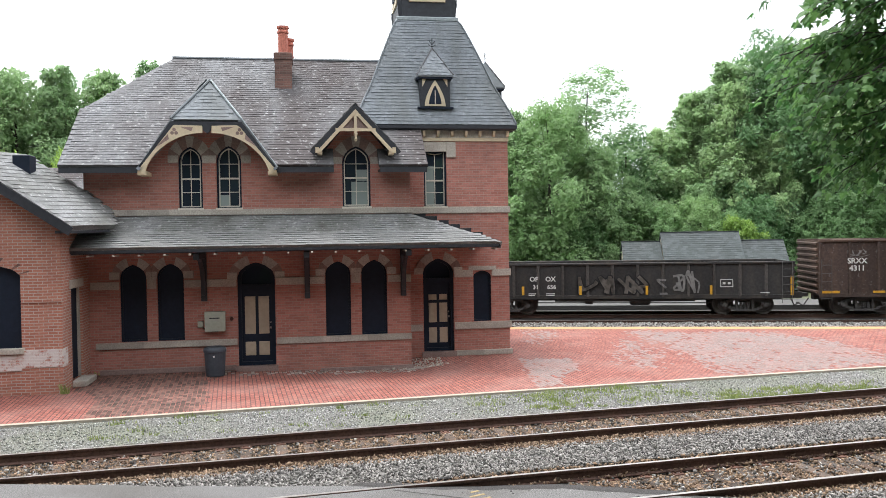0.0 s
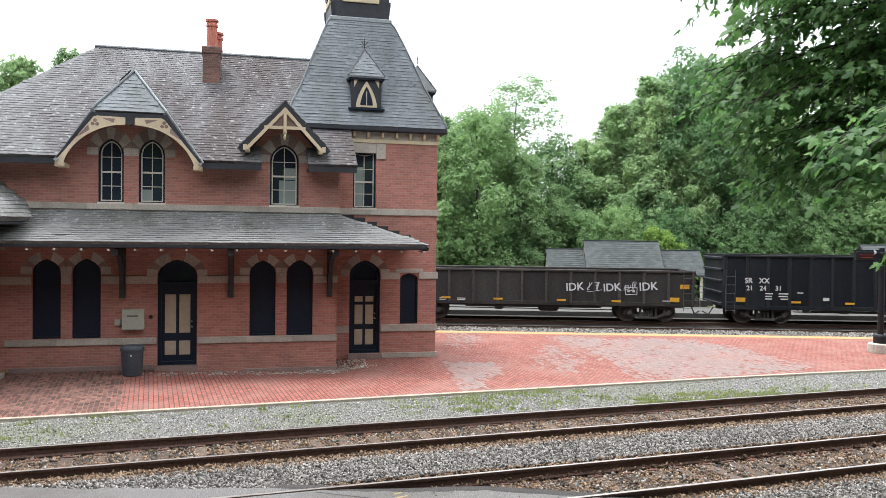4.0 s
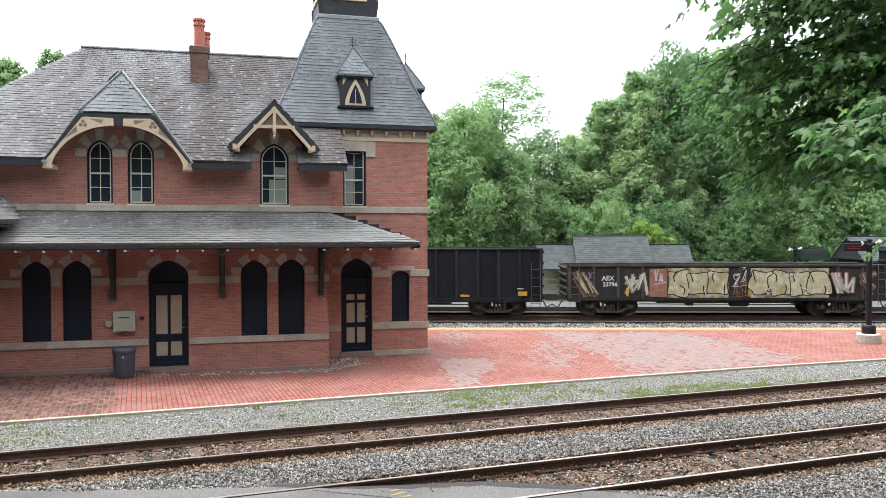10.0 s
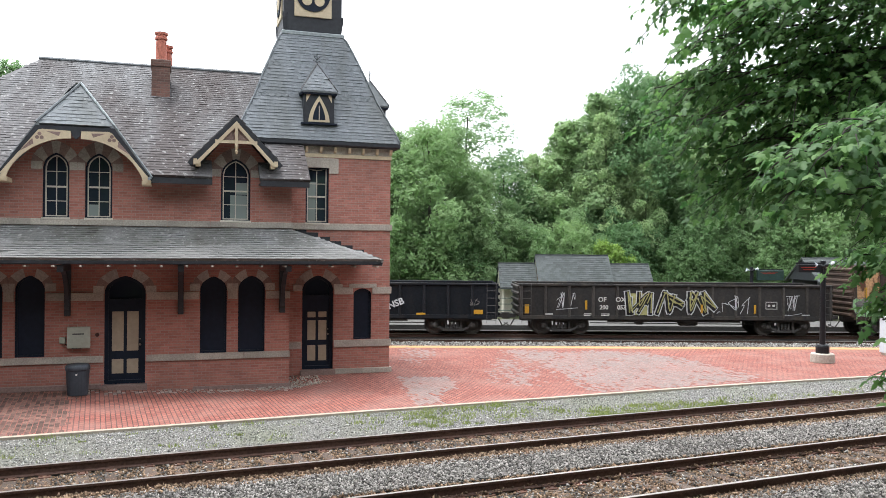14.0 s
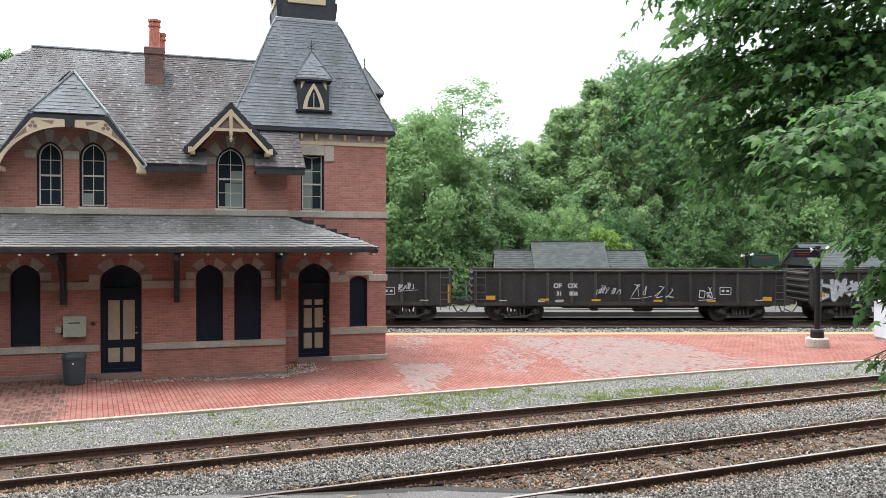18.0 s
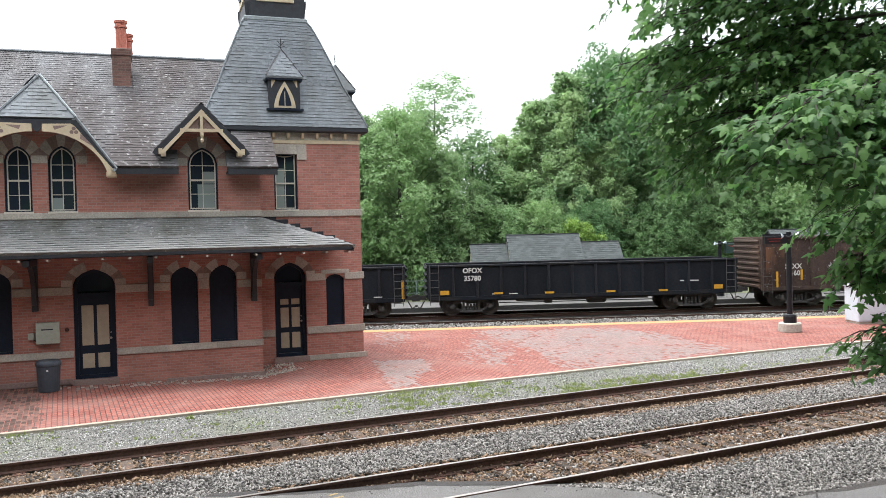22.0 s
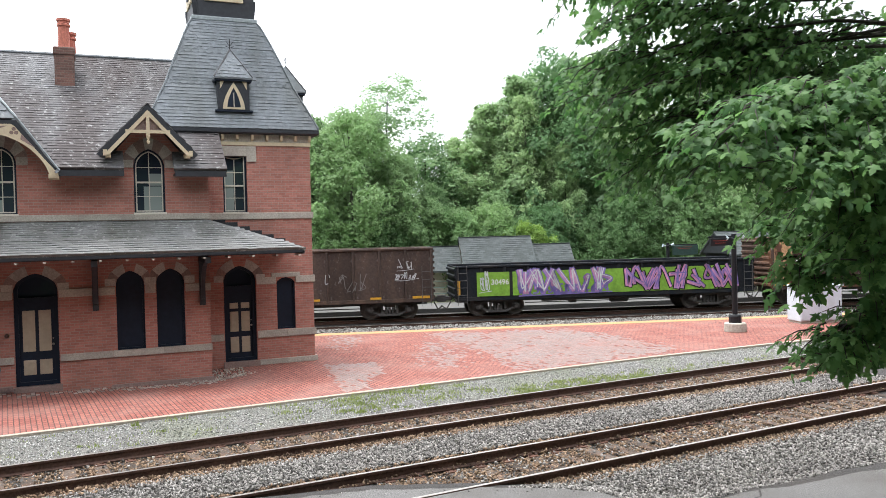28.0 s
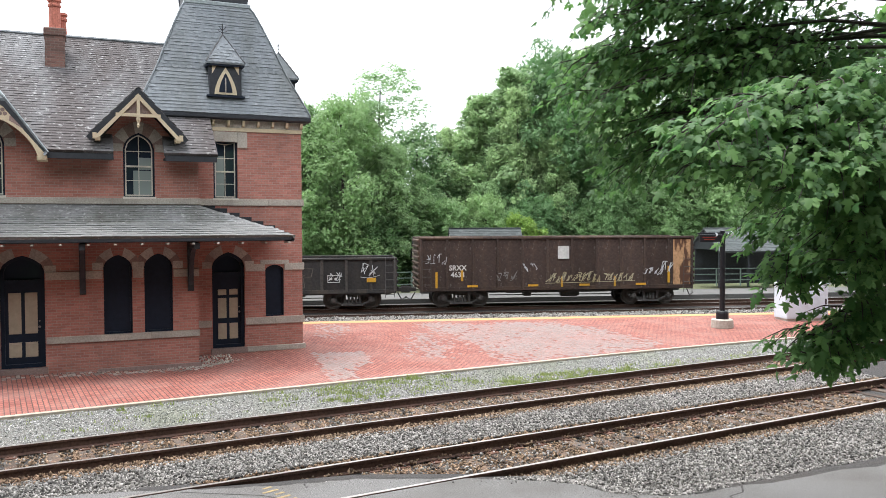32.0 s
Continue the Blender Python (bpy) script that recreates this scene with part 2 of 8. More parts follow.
STONE_DARK = surface("brownstone", (0.26, 0.185, 0.165), 0.85, grain=25, per_piece=0.15)
CONCRETE = surface("concrete", (0.43, 0.395, 0.34), 0.9, grain=18, blotch_amt=0.3)
SLATE = surface("grey_roof_slate", (0.150, 0.153, 0.158), 0.75, grain=14, var=0.30, blotch=0.42, blotch_color=(0.060, 0.050, 0.049), blotch_amt=0.95, spread=(0.36, 0.60), per_piece=0.09, spec=0.25, streak=0.4, lichen=0.38, lichen_at=(0.585, 0.70))
SLATE_LIGHT = surface("pale_roof_slate", (0.172, 0.190, 0.204), 0.7, grain=10, var=0.14, blotch=0.8, blotch_color=(0.105, 0.112, 0.108), blotch_amt=0.7, spread=(0.46, 0.66), per_piece=0.09, spec=0.3, streak=0.3, lichen=0.15)
SLATE_PORCH = surface("porch_slate", (0.185, 0.187, 0.186), 0.7, grain=14, var=0.28, blotch=0.8, blotch_color=(0.080, 0.080, 0.068), blotch_amt=0.85, spread=(0.40, 0.62), per_piece=0.14, spec=0.3, streak=0.3, lichen=0.4, lichen_at=(0.60, 0.67))
NAVY = surface("navy_black_paint", (0.010, 0.0165, 0.031), 0.6, grain=8, var=0.2, bump=0.04, spec=0.25)
DARK_TRIM = surface("dark_grey_trim_paint", (0.035, 0.038, 0.045), 0.55, grain=10, bump=0.05)
CREAM = surface("cream_paint", (0.62, 0.52, 0.36), 0.6, grain=15, var=0.1, blotch_color=(0.42, 0.34, 0.24), blotch_amt=0.4)
CREAM_PALE = surface("pale_sash_paint", (0.62, 0.58, 0.50), 0.6, grain=15, var=0.12)
DOOR_PANEL = surface("buff_door_panel", (0.42, 0.35, 0.26), 0.6, grain=10, var=0.1, blotch_amt=0.3)
TERRA = surface("terracotta_pot", (0.50, 0.17, 0.12), 0.7, grain=20)
COPPER = surface("grey_metal_flashing", (0.30, 0.335, 0.345), 0.6, grain=12)
IRON = surface("black_iron", (0.02, 0.021, 0.023), 0.5, grain=20, bump=0.05)
GLASS = glass_mat("window_glass", (0.022, 0.030, 0.044))
# paler glass whose tint imitates reflected sky and greenery
GLASS_REFLECTION = glass_mat("window_glass_pale_reflection", (0.26, 0.30, 0.29), 0.12)
GRAVEL = surface("crushed_gravel", (0.16, 0.155, 0.14), 0.95, grain=60, var=0.75, blotch=0.7, blotch_color=(0.19, 0.20, 0.14), blotch_amt=0.6, bump=0.9)
GRAVEL_STONE = surface("gravel_chip", (0.30, 0.295, 0.28), 0.95, grain=40, var=0.3, blotch=0.7, blotch_color=(0.15, 0.17, 0.11), blotch_amt=0.5, bump=0.2, per_piece=0.6)
# bed far darker than its stones: shade of the gaps put into the colour
BALLAST_GAP_SHADE = surface("ballast_bed", (0.045, 0.042, 0.040), 0.95, grain=45, var=0.75, blotch=0.6, blotch_color=(0.055, 0.045, 0.038), blotch_amt=0.5, bump=1.0)
BALLAST = surface("ballast_stone", (0.222, 0.210, 0.194), 0.9, grain=30, var=0.3, blotch=0.7, blotch_color=(0.12, 0.112, 0.105), blotch_amt=0.5, bump=0.2, per_piece=0.78)
BALLAST_RUST = surface("rusty_ballast_stone", (0.20, 0.138, 0.09), 0.9, grain=30, var=0.3, blotch=1.2, blotch_color=(0.13, 0.078, 0.05), blotch_amt=0.7, bump=0.2, per_piece=0.7)
ASPHALT = surface("worn_asphalt", (0.132, 0.127, 0.122), 0.9, grain=55, var=0.75, blotch=0.45, blotch_color=(0.078, 0.071, 0.063), blotch_amt=0.75, bump=0.6)
RAIL_SIDE = surface("rusted_rail_steel", (0.098, 0.056, 0.042), 0.75, 0.3, grain=20, var=0.4, blotch_color=(0.03, 0.022, 0.02))
RAIL_TOP = surface("polished_rail_head", (0.36, 0.33, 0.305), 0.38, 0.6, grain=20, var=0.1, bump=0.02)
TIE = surface("creosoted_timber", (0.068, 0.051, 0.040), 0.9, grain=22, var=0.5, blotch=3.0, blotch_color=(0.115, 0.062, 0.038), blotch_amt=0.6, per_piece=0.45, bump=0.5)
RUST_PLATE = surface("rusted_tie_plate", (0.115, 0.058, 0.040), 0.85, 0.2, grain=20, per_piece=0.25)
YELLOW = surface("yellow_edge_paint", (0.43, 0.225, 0.085), 0.7, grain=15, blotch_color=(0.36, 0.21, 0.11), blotch_amt=0.6)
KERB = surface("cream_kerb_stone", (0.37, 0.325, 0.26), 0.9, grain=18, blotch=0.9, blotch_color=(0.30, 0.26, 0.20), blotch_amt=0.5)
OILY = surface("oily_dark_ballast", (0.040, 0.036, 0.033), 0.85, grain=30, var=0.7, blotch=0.8, bump=0.8)
SOIL = surface("grassy_ground", (0.12, 0.13, 0.07), 0.95, grain=12, var=0.5, blotch=0.2, bump=0.6)

# ---- mesh building ----
class Geo:
    """Collects vertices and faces for one mesh."""

    def __init__(self):
        self.v, self.f = [], []

    def add(self, pts, faces):
        k = len(self.v)
        self.v += [tuple(p) for p in pts]
        self.f += [tuple(k + i for i in q) for q in faces]
        return self

    def box(self, x0, x1, y0, y1, z0, z1, m=None, bev=0.0):
        if bev:
            b = bev
            pts = []
            for z, i in ((z0, b), (z0 + b, 0), (z1 - b, 0), (z1, b)):
                pts += [(x0 + i, y0 + i, z), (x1 - i, y0 + i, z), (x1 - i, y1 - i, z), (x0 + i, y1 - i, z)]
            fs = [(3, 2, 1, 0), (12, 13, 14, 15)]
            for r in range(3):
                for i in range(4):
                    fs.append((r * 4 + i, r * 4 + (i + 1) % 4, r * 4 + 4 + (i + 1) % 4, r * 4 + 4 + i))
        else:
            pts = [(x0, y0, z0), (x1, y0, z0), (x1, y1, z0), (x0, y1, z0), (x0, y0, z1), (x1, y0, z1), (x1, y1, z1), (x0, y1, z1)]
            fs = [(3, 2, 1, 0), (4, 5, 6, 7), (0, 1, 5, 4), (1, 2, 6, 5), (2, 3, 7, 6), (3, 0, 4, 7)]
        if m:
            pts = [m @ Vector(p) for p in pts]
        return self.add(pts, fs)

    def prism(self, poly, vec):
        """A flat polygon pushed along vec."""
        n = len(poly)
        a = [Vector(p) for p in poly]
        b = [p + Vector(vec) for p in a]
        fs = [tuple(range(n)), tuple(range(2 * n - 1, n - 1, -1))]
        fs += [(i, n + i, n + (i + 1) % n, (i + 1) % n) for i in range(n)]
        return self.add(a + b, fs)

    def tube(self, p0, p1, r0, r1=None, n=8, caps=True):
        p0, p1 = Vector(p0), Vector(p1)
        r1 = r0 if r1 is None else r1
        q = (p1 - p0).to_track_quat('Z', 'Y')
        pts = []
        for p, r in ((p0, r0), (p1, r1)):
            pts += [p + q @ Vector((r * math.cos(a), r * math.sin(a), 0)) for a in (2 * math.pi * i / n for i in range(n))]
        fs = [(i, (i + 1) % n, n + (i + 1) % n, n + i) for i in range(n)]
        if caps:
            fs += [tuple(range(n - 1, -1, -1)), tuple(range(n, 2 * n))]
        return self.add(pts, fs)

    def lathe(self, profile, c=(0, 0, 0), n=16, m=None):
        pts, fs = [], []
        for r, z in profile:
            pts += [(c[0] + r * math.cos(2 * math.pi * i / n), c[1] + r * math.sin(2 * math.pi * i / n), c[2] + z) for i in range(n)]
        for k in range(len(profile) - 1):
            fs += [(k * n + i, k * n + (i + 1) % n, (k + 1) * n + (i + 1) % n, (k + 1) * n + i) for i in range(n)]
        fs += [tuple(range(n - 1, -1, -1)), tuple(range((len(profile) - 1) * n, len(profile) * n))]
        if m:
            pts = [m @ Vector(p) for p in pts]
        return self.add(pts, fs)

    def mesh(self, name):
        me = bpy.data.meshes.new(name)
        me.from_pydata(self.v, [], self.f)
        me.update()
        return me


def part(name, geo, material, parent=None, label="", smooth=False, at=None, kind=""):
    """Links a Geo (or a ready mesh) as one mesh object under a thing or a part."""
    me = geo.mesh(name) if isinstance(geo, Geo) else geo
    if material and not me.materials:
        for m in (material if isinstance(material, (list, tuple)) else [material]):
            me.materials.append(m)
    if smooth:
        me.shade_smooth()
    ob = new(name, me)
    if parent:
        ob.parent = parent
    if at is not None:
        ob.matrix_basis = at
    return tagged(ob, label=label, kind=kind)


def thing(name, m=None, label="", category="", group="", kind=""):
    """An Empty at a thing's base, to carry its parts."""
    ob = new(name)
    ob.empty_display_size = 0.3
    if m is not None:
        ob.matrix_basis = m
    return tagged(ob, label=label, category=category, group=group, kind=kind)


def solid(name, geo, material, m=None, label="", category="", group="", kind="", smooth=False):
    """A thing of one mesh."""
    ob = part(name, geo, material, None, smooth=smooth, at=m)
    return tagged(ob, label=label, category=category, group=group, kind=kind)


def fill_mesh(name, verts, faces):
    """A mesh from arrays of vertices and of equal-sided faces."""
    me = bpy.data.meshes.new(name)
    nf, k = faces.shape
    me.vertices.add(len(verts))
    me.vertices.foreach_set("co", np.ascontiguousarray(verts, dtype=np.float32).ravel())
    me.loops.add(nf * k)
    me.loops.foreach_set("vertex_index", np.ascontiguousarray(faces, dtype=np.int32).ravel())
    me.polygons.add(nf)
    me.polygons.foreach_set("loop_start", np.arange(0, nf * k, k, dtype=np.int32))
    me.update(calc_edges=True)
    me.validate()
    return me

# ---- ground, platform, near tracks, far tracks ----
SLOPE = 0.093            # the near tracks run a little off the station's wall
FAR_SLOPE = -0.2931      # the line behind the station
FAR_ANGLE = math.degrees(math.atan(FAR_SLOPE))
FAR_N = math.hypot(1, FAR_SLOPE)
RAIL_Z, FAR_RAIL_Z = -0.15, -0.40


def kerb_y(x):
    return 17.10 + 0.088 * x - max(0.0, x - 11) ** 2 * 0.0045 if x < 21 else kerb_y(20.99) - 0.02 * (x - 21)


def edge_y(x):
    return 31.25 - 0.287 * x


ground = Geo().add([(-900, -300, -0.62), (900, -300, -0.62), (900, 1500, -0.62), (-900, 1500, -0.62)], [(0, 1, 2, 3)])
solid("ground", ground, SOIL, kind="structure", label="flat grassy ground round the station", category="ground")


def strip(x0, x1, step, near, far, z0, z1, depth=0.5):
    """A slab along x between two edge lines."""
    g = Geo()
    xs = [x0 + i * step for i in range(int((x1 - x0) / step) + 1)]
    for a, b in zip(xs, xs[1:]):
        g.add([(a, near(a), z0), (b, near(b), z0), (b, far(b), z1), (a, far(a), z1)], [(0, 1, 2, 3)])
        g.add([(a, near(a), z0 - depth), (b, near(b), z0 - depth), (b, near(b), z0), (a, near(a), z0)], [(0, 1, 2, 3)])
        g.add([(a, far(a), z1 - depth), (b, far(b), z1 - depth), (b, far(b), z1), (a, far(a), z1)], [(3, 2, 1, 0)])
    return g


def smooth_step(v, a, b):
    u = np.clip((v - a) / (b - a), 0.0, 1.0)
    return u * u * (3 - 2 * u)


def dip(x, y):
    """The paving sinks a hand's breadth towards the inner corner of station and tower."""
    return -0.15 * smooth_step(x, -3.5, 2.6) * (1 - smooth_step(x, 2.75, 4.1)) * smooth_step(y, 19.6, 21.9) * (1 - smooth_step(y, 22.1, 22.9))


platform = thing("pavement", None, "red brick station platform with pale kerb", "platform", kind="structure")
pf = strip(-26, -6, 0.5, lambda x: kerb_y(x) + 0.14, lambda x: edge_y(x) - 0.65, 0.0, 0.0)
for more in (strip(6, 36, 0.5, lambda x: kerb_y(x) + 0.14, lambda x: edge_y(x) - 0.65, 0.0, 0.0), strip(-6, 6, 0.5, lambda x: kerb_y(x) + 0.14, lambda x: 19.2, 0.0, 0.0), strip(-6, 6, 0.5, lambda x: 23.2, lambda x: edge_y(x) - 0.65, 0.0, 0.0)):
    pf.add(more.v, more.f)
for i in range(48):
    for j in range(16):
        sq = [(-6 + (i + a) * 0.25, 19.2 + (j + b) * 0.25) for a, b in ((0, 0), (1, 0), (1, 1), (0, 1))]
        pf.add([(x, y, float(dip(x, y))) for x, y in sq], [(0, 1, 2, 3)])
part("brick_paving", pf, PAVER, platform)
part("kerb", strip(-26, 36, 0.5, lambda x: kerb_y(x), lambda x: kerb_y(x) + 0.14, 0.004, 0.004), KERB, platform, "pale stone kerb along the platform")
part("yellow_edge", strip(-10, 36, 0.5, lambda x: edge_y(x) - 0.65, lambda x: edge_y(x), 0.004, 0.004), YELLOW, platform, "faded yellow painted edge strip")


def in_poly(poly, x, y):
    """Which of many points lie inside a polygon."""
    odd = np.zeros(len(x), bool)
    for (x0, y0), (x1, y1) in zip(poly, poly[1:] + poly[:1]):
        if y0 != y1:
            odd ^= ((y0 > y) != (y1 > y)) & (x < (x1 - x0) * (y - y0) / (y1 - y0) + x0)
    return odd


def patch(name, poly, mat, seed, keep=0.8, soft=0.35, label=""):
    """An area of other bricks, laid brick by brick, thinning out towards its edge."""
    rng = np.random.default_rng(seed)
    px, py = np.array([p[0] for p in poly]), np.array([p[1] for p in poly])
    a = radians(-84.7)
    c, s_ = math.cos(a), math.sin(a)
    half = max(px.max() - px.min(), py.max() - py.min())
    i, j = np.meshgrid(np.arange(-int(half / 0.2) - 2, int(half / 0.2) + 3), np.arange(-int(half / 0.1) - 2, int(half / 0.1) + 3))
    cx, cy = (px.min() + px.max()) / 2, (py.min() + py.max()) / 2
    u, v = (i + 0.5 * (j % 2)).ravel() * 0.2, j.ravel() * 0.1
    x, y = cx + u * c - v * s_, cy + u * s_ + v * c
    jx, jy = x + rng.normal(0, soft, len(x)), y + rng.normal(0, soft, len(x))
    wave = np.sin(x * 2.3 + seed) * np.cos(y * 2.9 - seed) * 0.5 + np.sin(x * 5.1 - y * 4.3) * 0.25
    ok = in_poly(poly, jx, jy) & (rng.random(len(x)) < keep + 0.35 * wave)
    ok &= (y > kerb_line(x) + 0.2)
    x, y = x[ok], y[ok]
    dx, dy = np.array([c, s_]) * 0.096, np.array([-s_, c]) * 0.043
    q = np.stack([np.stack([x - dx[0] - dy[0], y - dx[1] - dy[1]], -1), np.stack([x + dx[0] - dy[0], y + dx[1] - dy[1]], -1), np.stack([x + dx[0] + dy[0], y + dx[1] + dy[1]], -1), np.stack([x - dx[0] + dy[0], y - dx[1] + dy[1]], -1)], 1)
    z = np.repeat(rng.uniform(0.004, 0.008, len(x)) + dip(x, y), 4)
    v3 = np.concatenate([q.reshape(-1, 2), z[:, None]], 1)
    part(name, fill_mesh(name, v3, np.arange(len(v3)).reshape(-1, 4)), mat, platform, label, kind="stuff")


def kerb_line(x):
    return np.array([kerb_y(a) for a in x])


def ragged(poly, amp, sub=6, seed=3):
    """A polygon with uneven edges."""
    rnd = random.Random(seed)
    out = []
    for (x0, y0), (x1, y1) in zip(poly, poly[1:] + poly[:1]):
        for i in range(sub):
            t = i / sub
            out.append((x0 + (x1 - x0) * t + rnd.uniform(-amp, amp), y0 + (y1 - y0) * t + rnd.uniform(-amp, amp)))
    return out


GREY_BRICK = surface("worn_grey_brick", (0.235, 0.178, 0.162), 0.9, grain=20, var=0.25, blotch=0.45, blotch_color=(0.29, 0.150, 0.128), blotch_amt=0.6, per_piece=0.14)
PALE_BRICK = surface("mortar_smeared_brick", (0.36, 0.30, 0.27), 0.9, grain=20, var=0.3, blotch=2.0, blotch_color=(0.12, 0.08, 0.07), blotch_amt=0.8, per_piece=0.4)
DARK_BRICK = surface("dark_brown_brick", (0.155, 0.085, 0.068), 0.9, grain=20, var=0.4, blotch=1.6, blotch_color=(0.05, 0.045, 0.035), blotch_amt=0.8, per_piece=0.5)
patch("grey_paving", [(5.8, 21.89), (7.1, 21.61), (6.84, 19.98), (6.13, 19.08), (5.67, 17.87), (5.12, 17.82)], GREY_BRICK, 1, 1.0, 0.06, "greyed brick paving")
patch("grey_paving", [(10.86, 26.82), (11.58, 26.84), (12.27, 25.74), (14.29, 25.82), (15.48, 24.8), (15.85, 22.7), (15.65, 19.21), (13.99, 18.51), (10.11, 18.25), (10.23, 19.22), (10.44, 21.14), (10.68, 23.0), (10.74, 24.43)], GREY_BRICK, 2, 0.95, 0.22, "greyed brick paving")
patch("grey_paving", [(9.95, 24.94), (10.42, 24.85), (9.53, 21.08), (8.67, 19.35), (8.21, 20.37), (9.12, 22.84)], GREY_BRICK, 5, 0.72, 0.20, "greyed brick paving")
patch("grey_paving", [(7.54, 28.12), (8.84, 27.87), (7.77, 25.74), (6.53, 23.99), (7.32, 26.19)], GREY_BRICK, 4, 0.65, 0.25, "greyed brick paving")
patch("mossy_paving", [(-4.5, 16.9), (-2.1, 16.9), (-2.5, 20.9), (-2.2, 21.9), (-5.5, 21.9), (-5.45, 20.2), (-4.6, 19.0)], DARK_BRICK, 6, 1.1, 0.10, "dark brown brick paving")
patch("mossy_paving", [(-8.5, 16.9), (-6.8, 16.9), (-7.2, 18.3), (-8.5, 18.6)], DARK_BRICK, 7, 0.3, 0.3, "dark brown brick paving")
patch("mossy_paving", [(-2.4, 21.3), (2.7, 21.2), (2.9, 22.0), (-2.4, 22.0)], PALE_BRICK, 8, 0.42, 0.12, "brick paving smeared with pale mortar along the wall")

# gravel strip before the kerb
part_gravel = solid("gravel_strip", strip(-30, 60, 1.0, lambda x: 15.9 + SLOPE * x, lambda x: kerb_y(x), -0.26, -0.05, 0.3), GRAVEL, kind="structure", label="fine grey gravel strip with weeds beside the platform", category="gravel")
part_bed = solid("ballast_bed", strip(-30, 60, 1.0, lambda x: 8.6 + SLOPE * x, lambda x: 15.95 + SLOPE * x, -0.365, -0.355, 0.25), BALLAST_GAP_SHADE, kind="structure", label="ballast bed of the tracks, near-black for the shade between stones", category="ballast")


def rail_geo(length, h=0.17):
    """A rail along x from 0: foot, web and head."""
    prof = [(-0.07, 0), (0.07, 0), (0.07, 0.012), (0.012, 0.035), (0.009, 0.125), (0.036, 0.137), (0.036, h), (-0.036, h), (-0.036, 0.137), (-0.009, 0.125), (-0.012, 0.035), (-0.07, 0.012)]
    return Geo().prism([(0, y, z - h) for y, z in prof], (length, 0, 0))


def railway(name, x0, x1, center, slope, ztop, label, fine=True):
    """A track: two rails, sleepers and tie plates, along a line y = center + slope x."""
    ang = math.degrees(math.atan(slope))
    n = math.hypot(1, slope)
    t = thing(name, pose(x0, center + slope * x0, ztop, 0, 0, ang), label, "railway track", kind="structure")
    length = (x1 - x0) * n
    for side in (-0.7525, 0.7525):
        r = part("rail", rail_geo(length), RAIL_SIDE, t, "brown rusted steel rail", at=pose(0, side, 0))
        part("rail_head", Geo().box(0, length, -0.031, 0.031, 0.0005, 0.004), RAIL_TOP, r, "polished running surface")
    g = Geo().box(-0.11, 0.11, -1.28, 1.28, -0.30, -0.175, bev=0.012)
    me = g.mesh("sleeper")
    me.materials.append(TIE)
    pl = Geo().box(-0.09, 0.09, -0.18, 0.18, -0.174, -0.158, bev=0.004)
    for sx in (-0.05, 0.05):
        for sy in (-0.1, 0.1):
            pl.box(sx - 0.012, sx + 0.012, sy - 0.014, sy + 0.014, -0.16, -0.135)
    mp = pl.mesh("tie_plate")
    mp.materials.append(RUST_PLATE)
    k = int(length / 0.53)
    rnd = random.Random(int(abs(center) * 100))
    if fine:
        for i in range(k):
            tie = part("sleeper", me, None, t, at=pose(0.3 + i * 0.53 + rnd.uniform(-.05, .05), rnd.uniform(-.06, .06), rnd.uniform(-.02, .0), 0, rnd.uniform(-1, 1), rnd.uniform(-2, 2)))
            for side in (-0.7525, 0.7525):
                part("tie_plate", mp, None, tie, at=pose(0, side, 0))
    else:
        g = Geo()
        for i in range(k):
            g.box(0.3 + i * 0.53 - 0.11, 0.3 + i * 0.53 + 0.11, -1.28, 1.28, -0.30, -0.165)
        part("sleeper_run", g, TIE, t, kind="stuff")
    return t


railway("track_near", -14, 26, 10.95, SLOPE, RAIL_Z, "main line track on grey ballast")
railway("track_middle", -14, 34, 14.68, SLOPE, RAIL_Z, "main line track beside the platform")

# the two tracks behind the station, lower than the platform
far_bed = strip(-60, 110, 5.0, lambda x: edge_y(x) + 0.0, lambda x: 39.86 + FAR_SLOPE * x + 4.2, -0.56, -0.56, 0.3)
solid("far_ballast", far_bed, OILY, kind="structure", label="dark oily ballast of the line behind the station", category="ballast")
far_shoulder = strip(-30, 60, 2.0, lambda x: edge_y(x) + 0.5, lambda x: edge_y(x) + 3.9, -0.30, -0.30, 0.25)
solid("far_shoulder", far_shoulder, BALLAST_GAP_SHADE, kind="structure", label="grey ballast shoulder beyond the yellow platform edge", category="ballast")
railway("far_track_front", -30, 95, 39.86 - 3.2 * FAR_N, FAR_SLOPE, FAR_RAIL_Z, "empty track in front of the freight train", fine=False)
railway("far_track_train", -30, 95, 39.86 + 0.75 * FAR_N, FAR_SLOPE, FAR_RAIL_Z, "track that carries the freight train", fine=False)
FAR_PAVING = surface("worn_pale_asphalt", (0.11, 0.108, 0.102), 0.9, grain=20, var=0.25, blotch=0.4, blotch_amt=0.5)
far_pl = strip(-60, 110, 5.0, lambda x: 39.86 + FAR_SLOPE * x + 3.9, lambda x: 39.86 + FAR_SLOPE * x + 7.6, -0.33, -0.33, 0.4)
solid("far_platform", far_pl, FAR_PAVING, kind="structure", label="pale concrete platform beyond the train", category="platform")

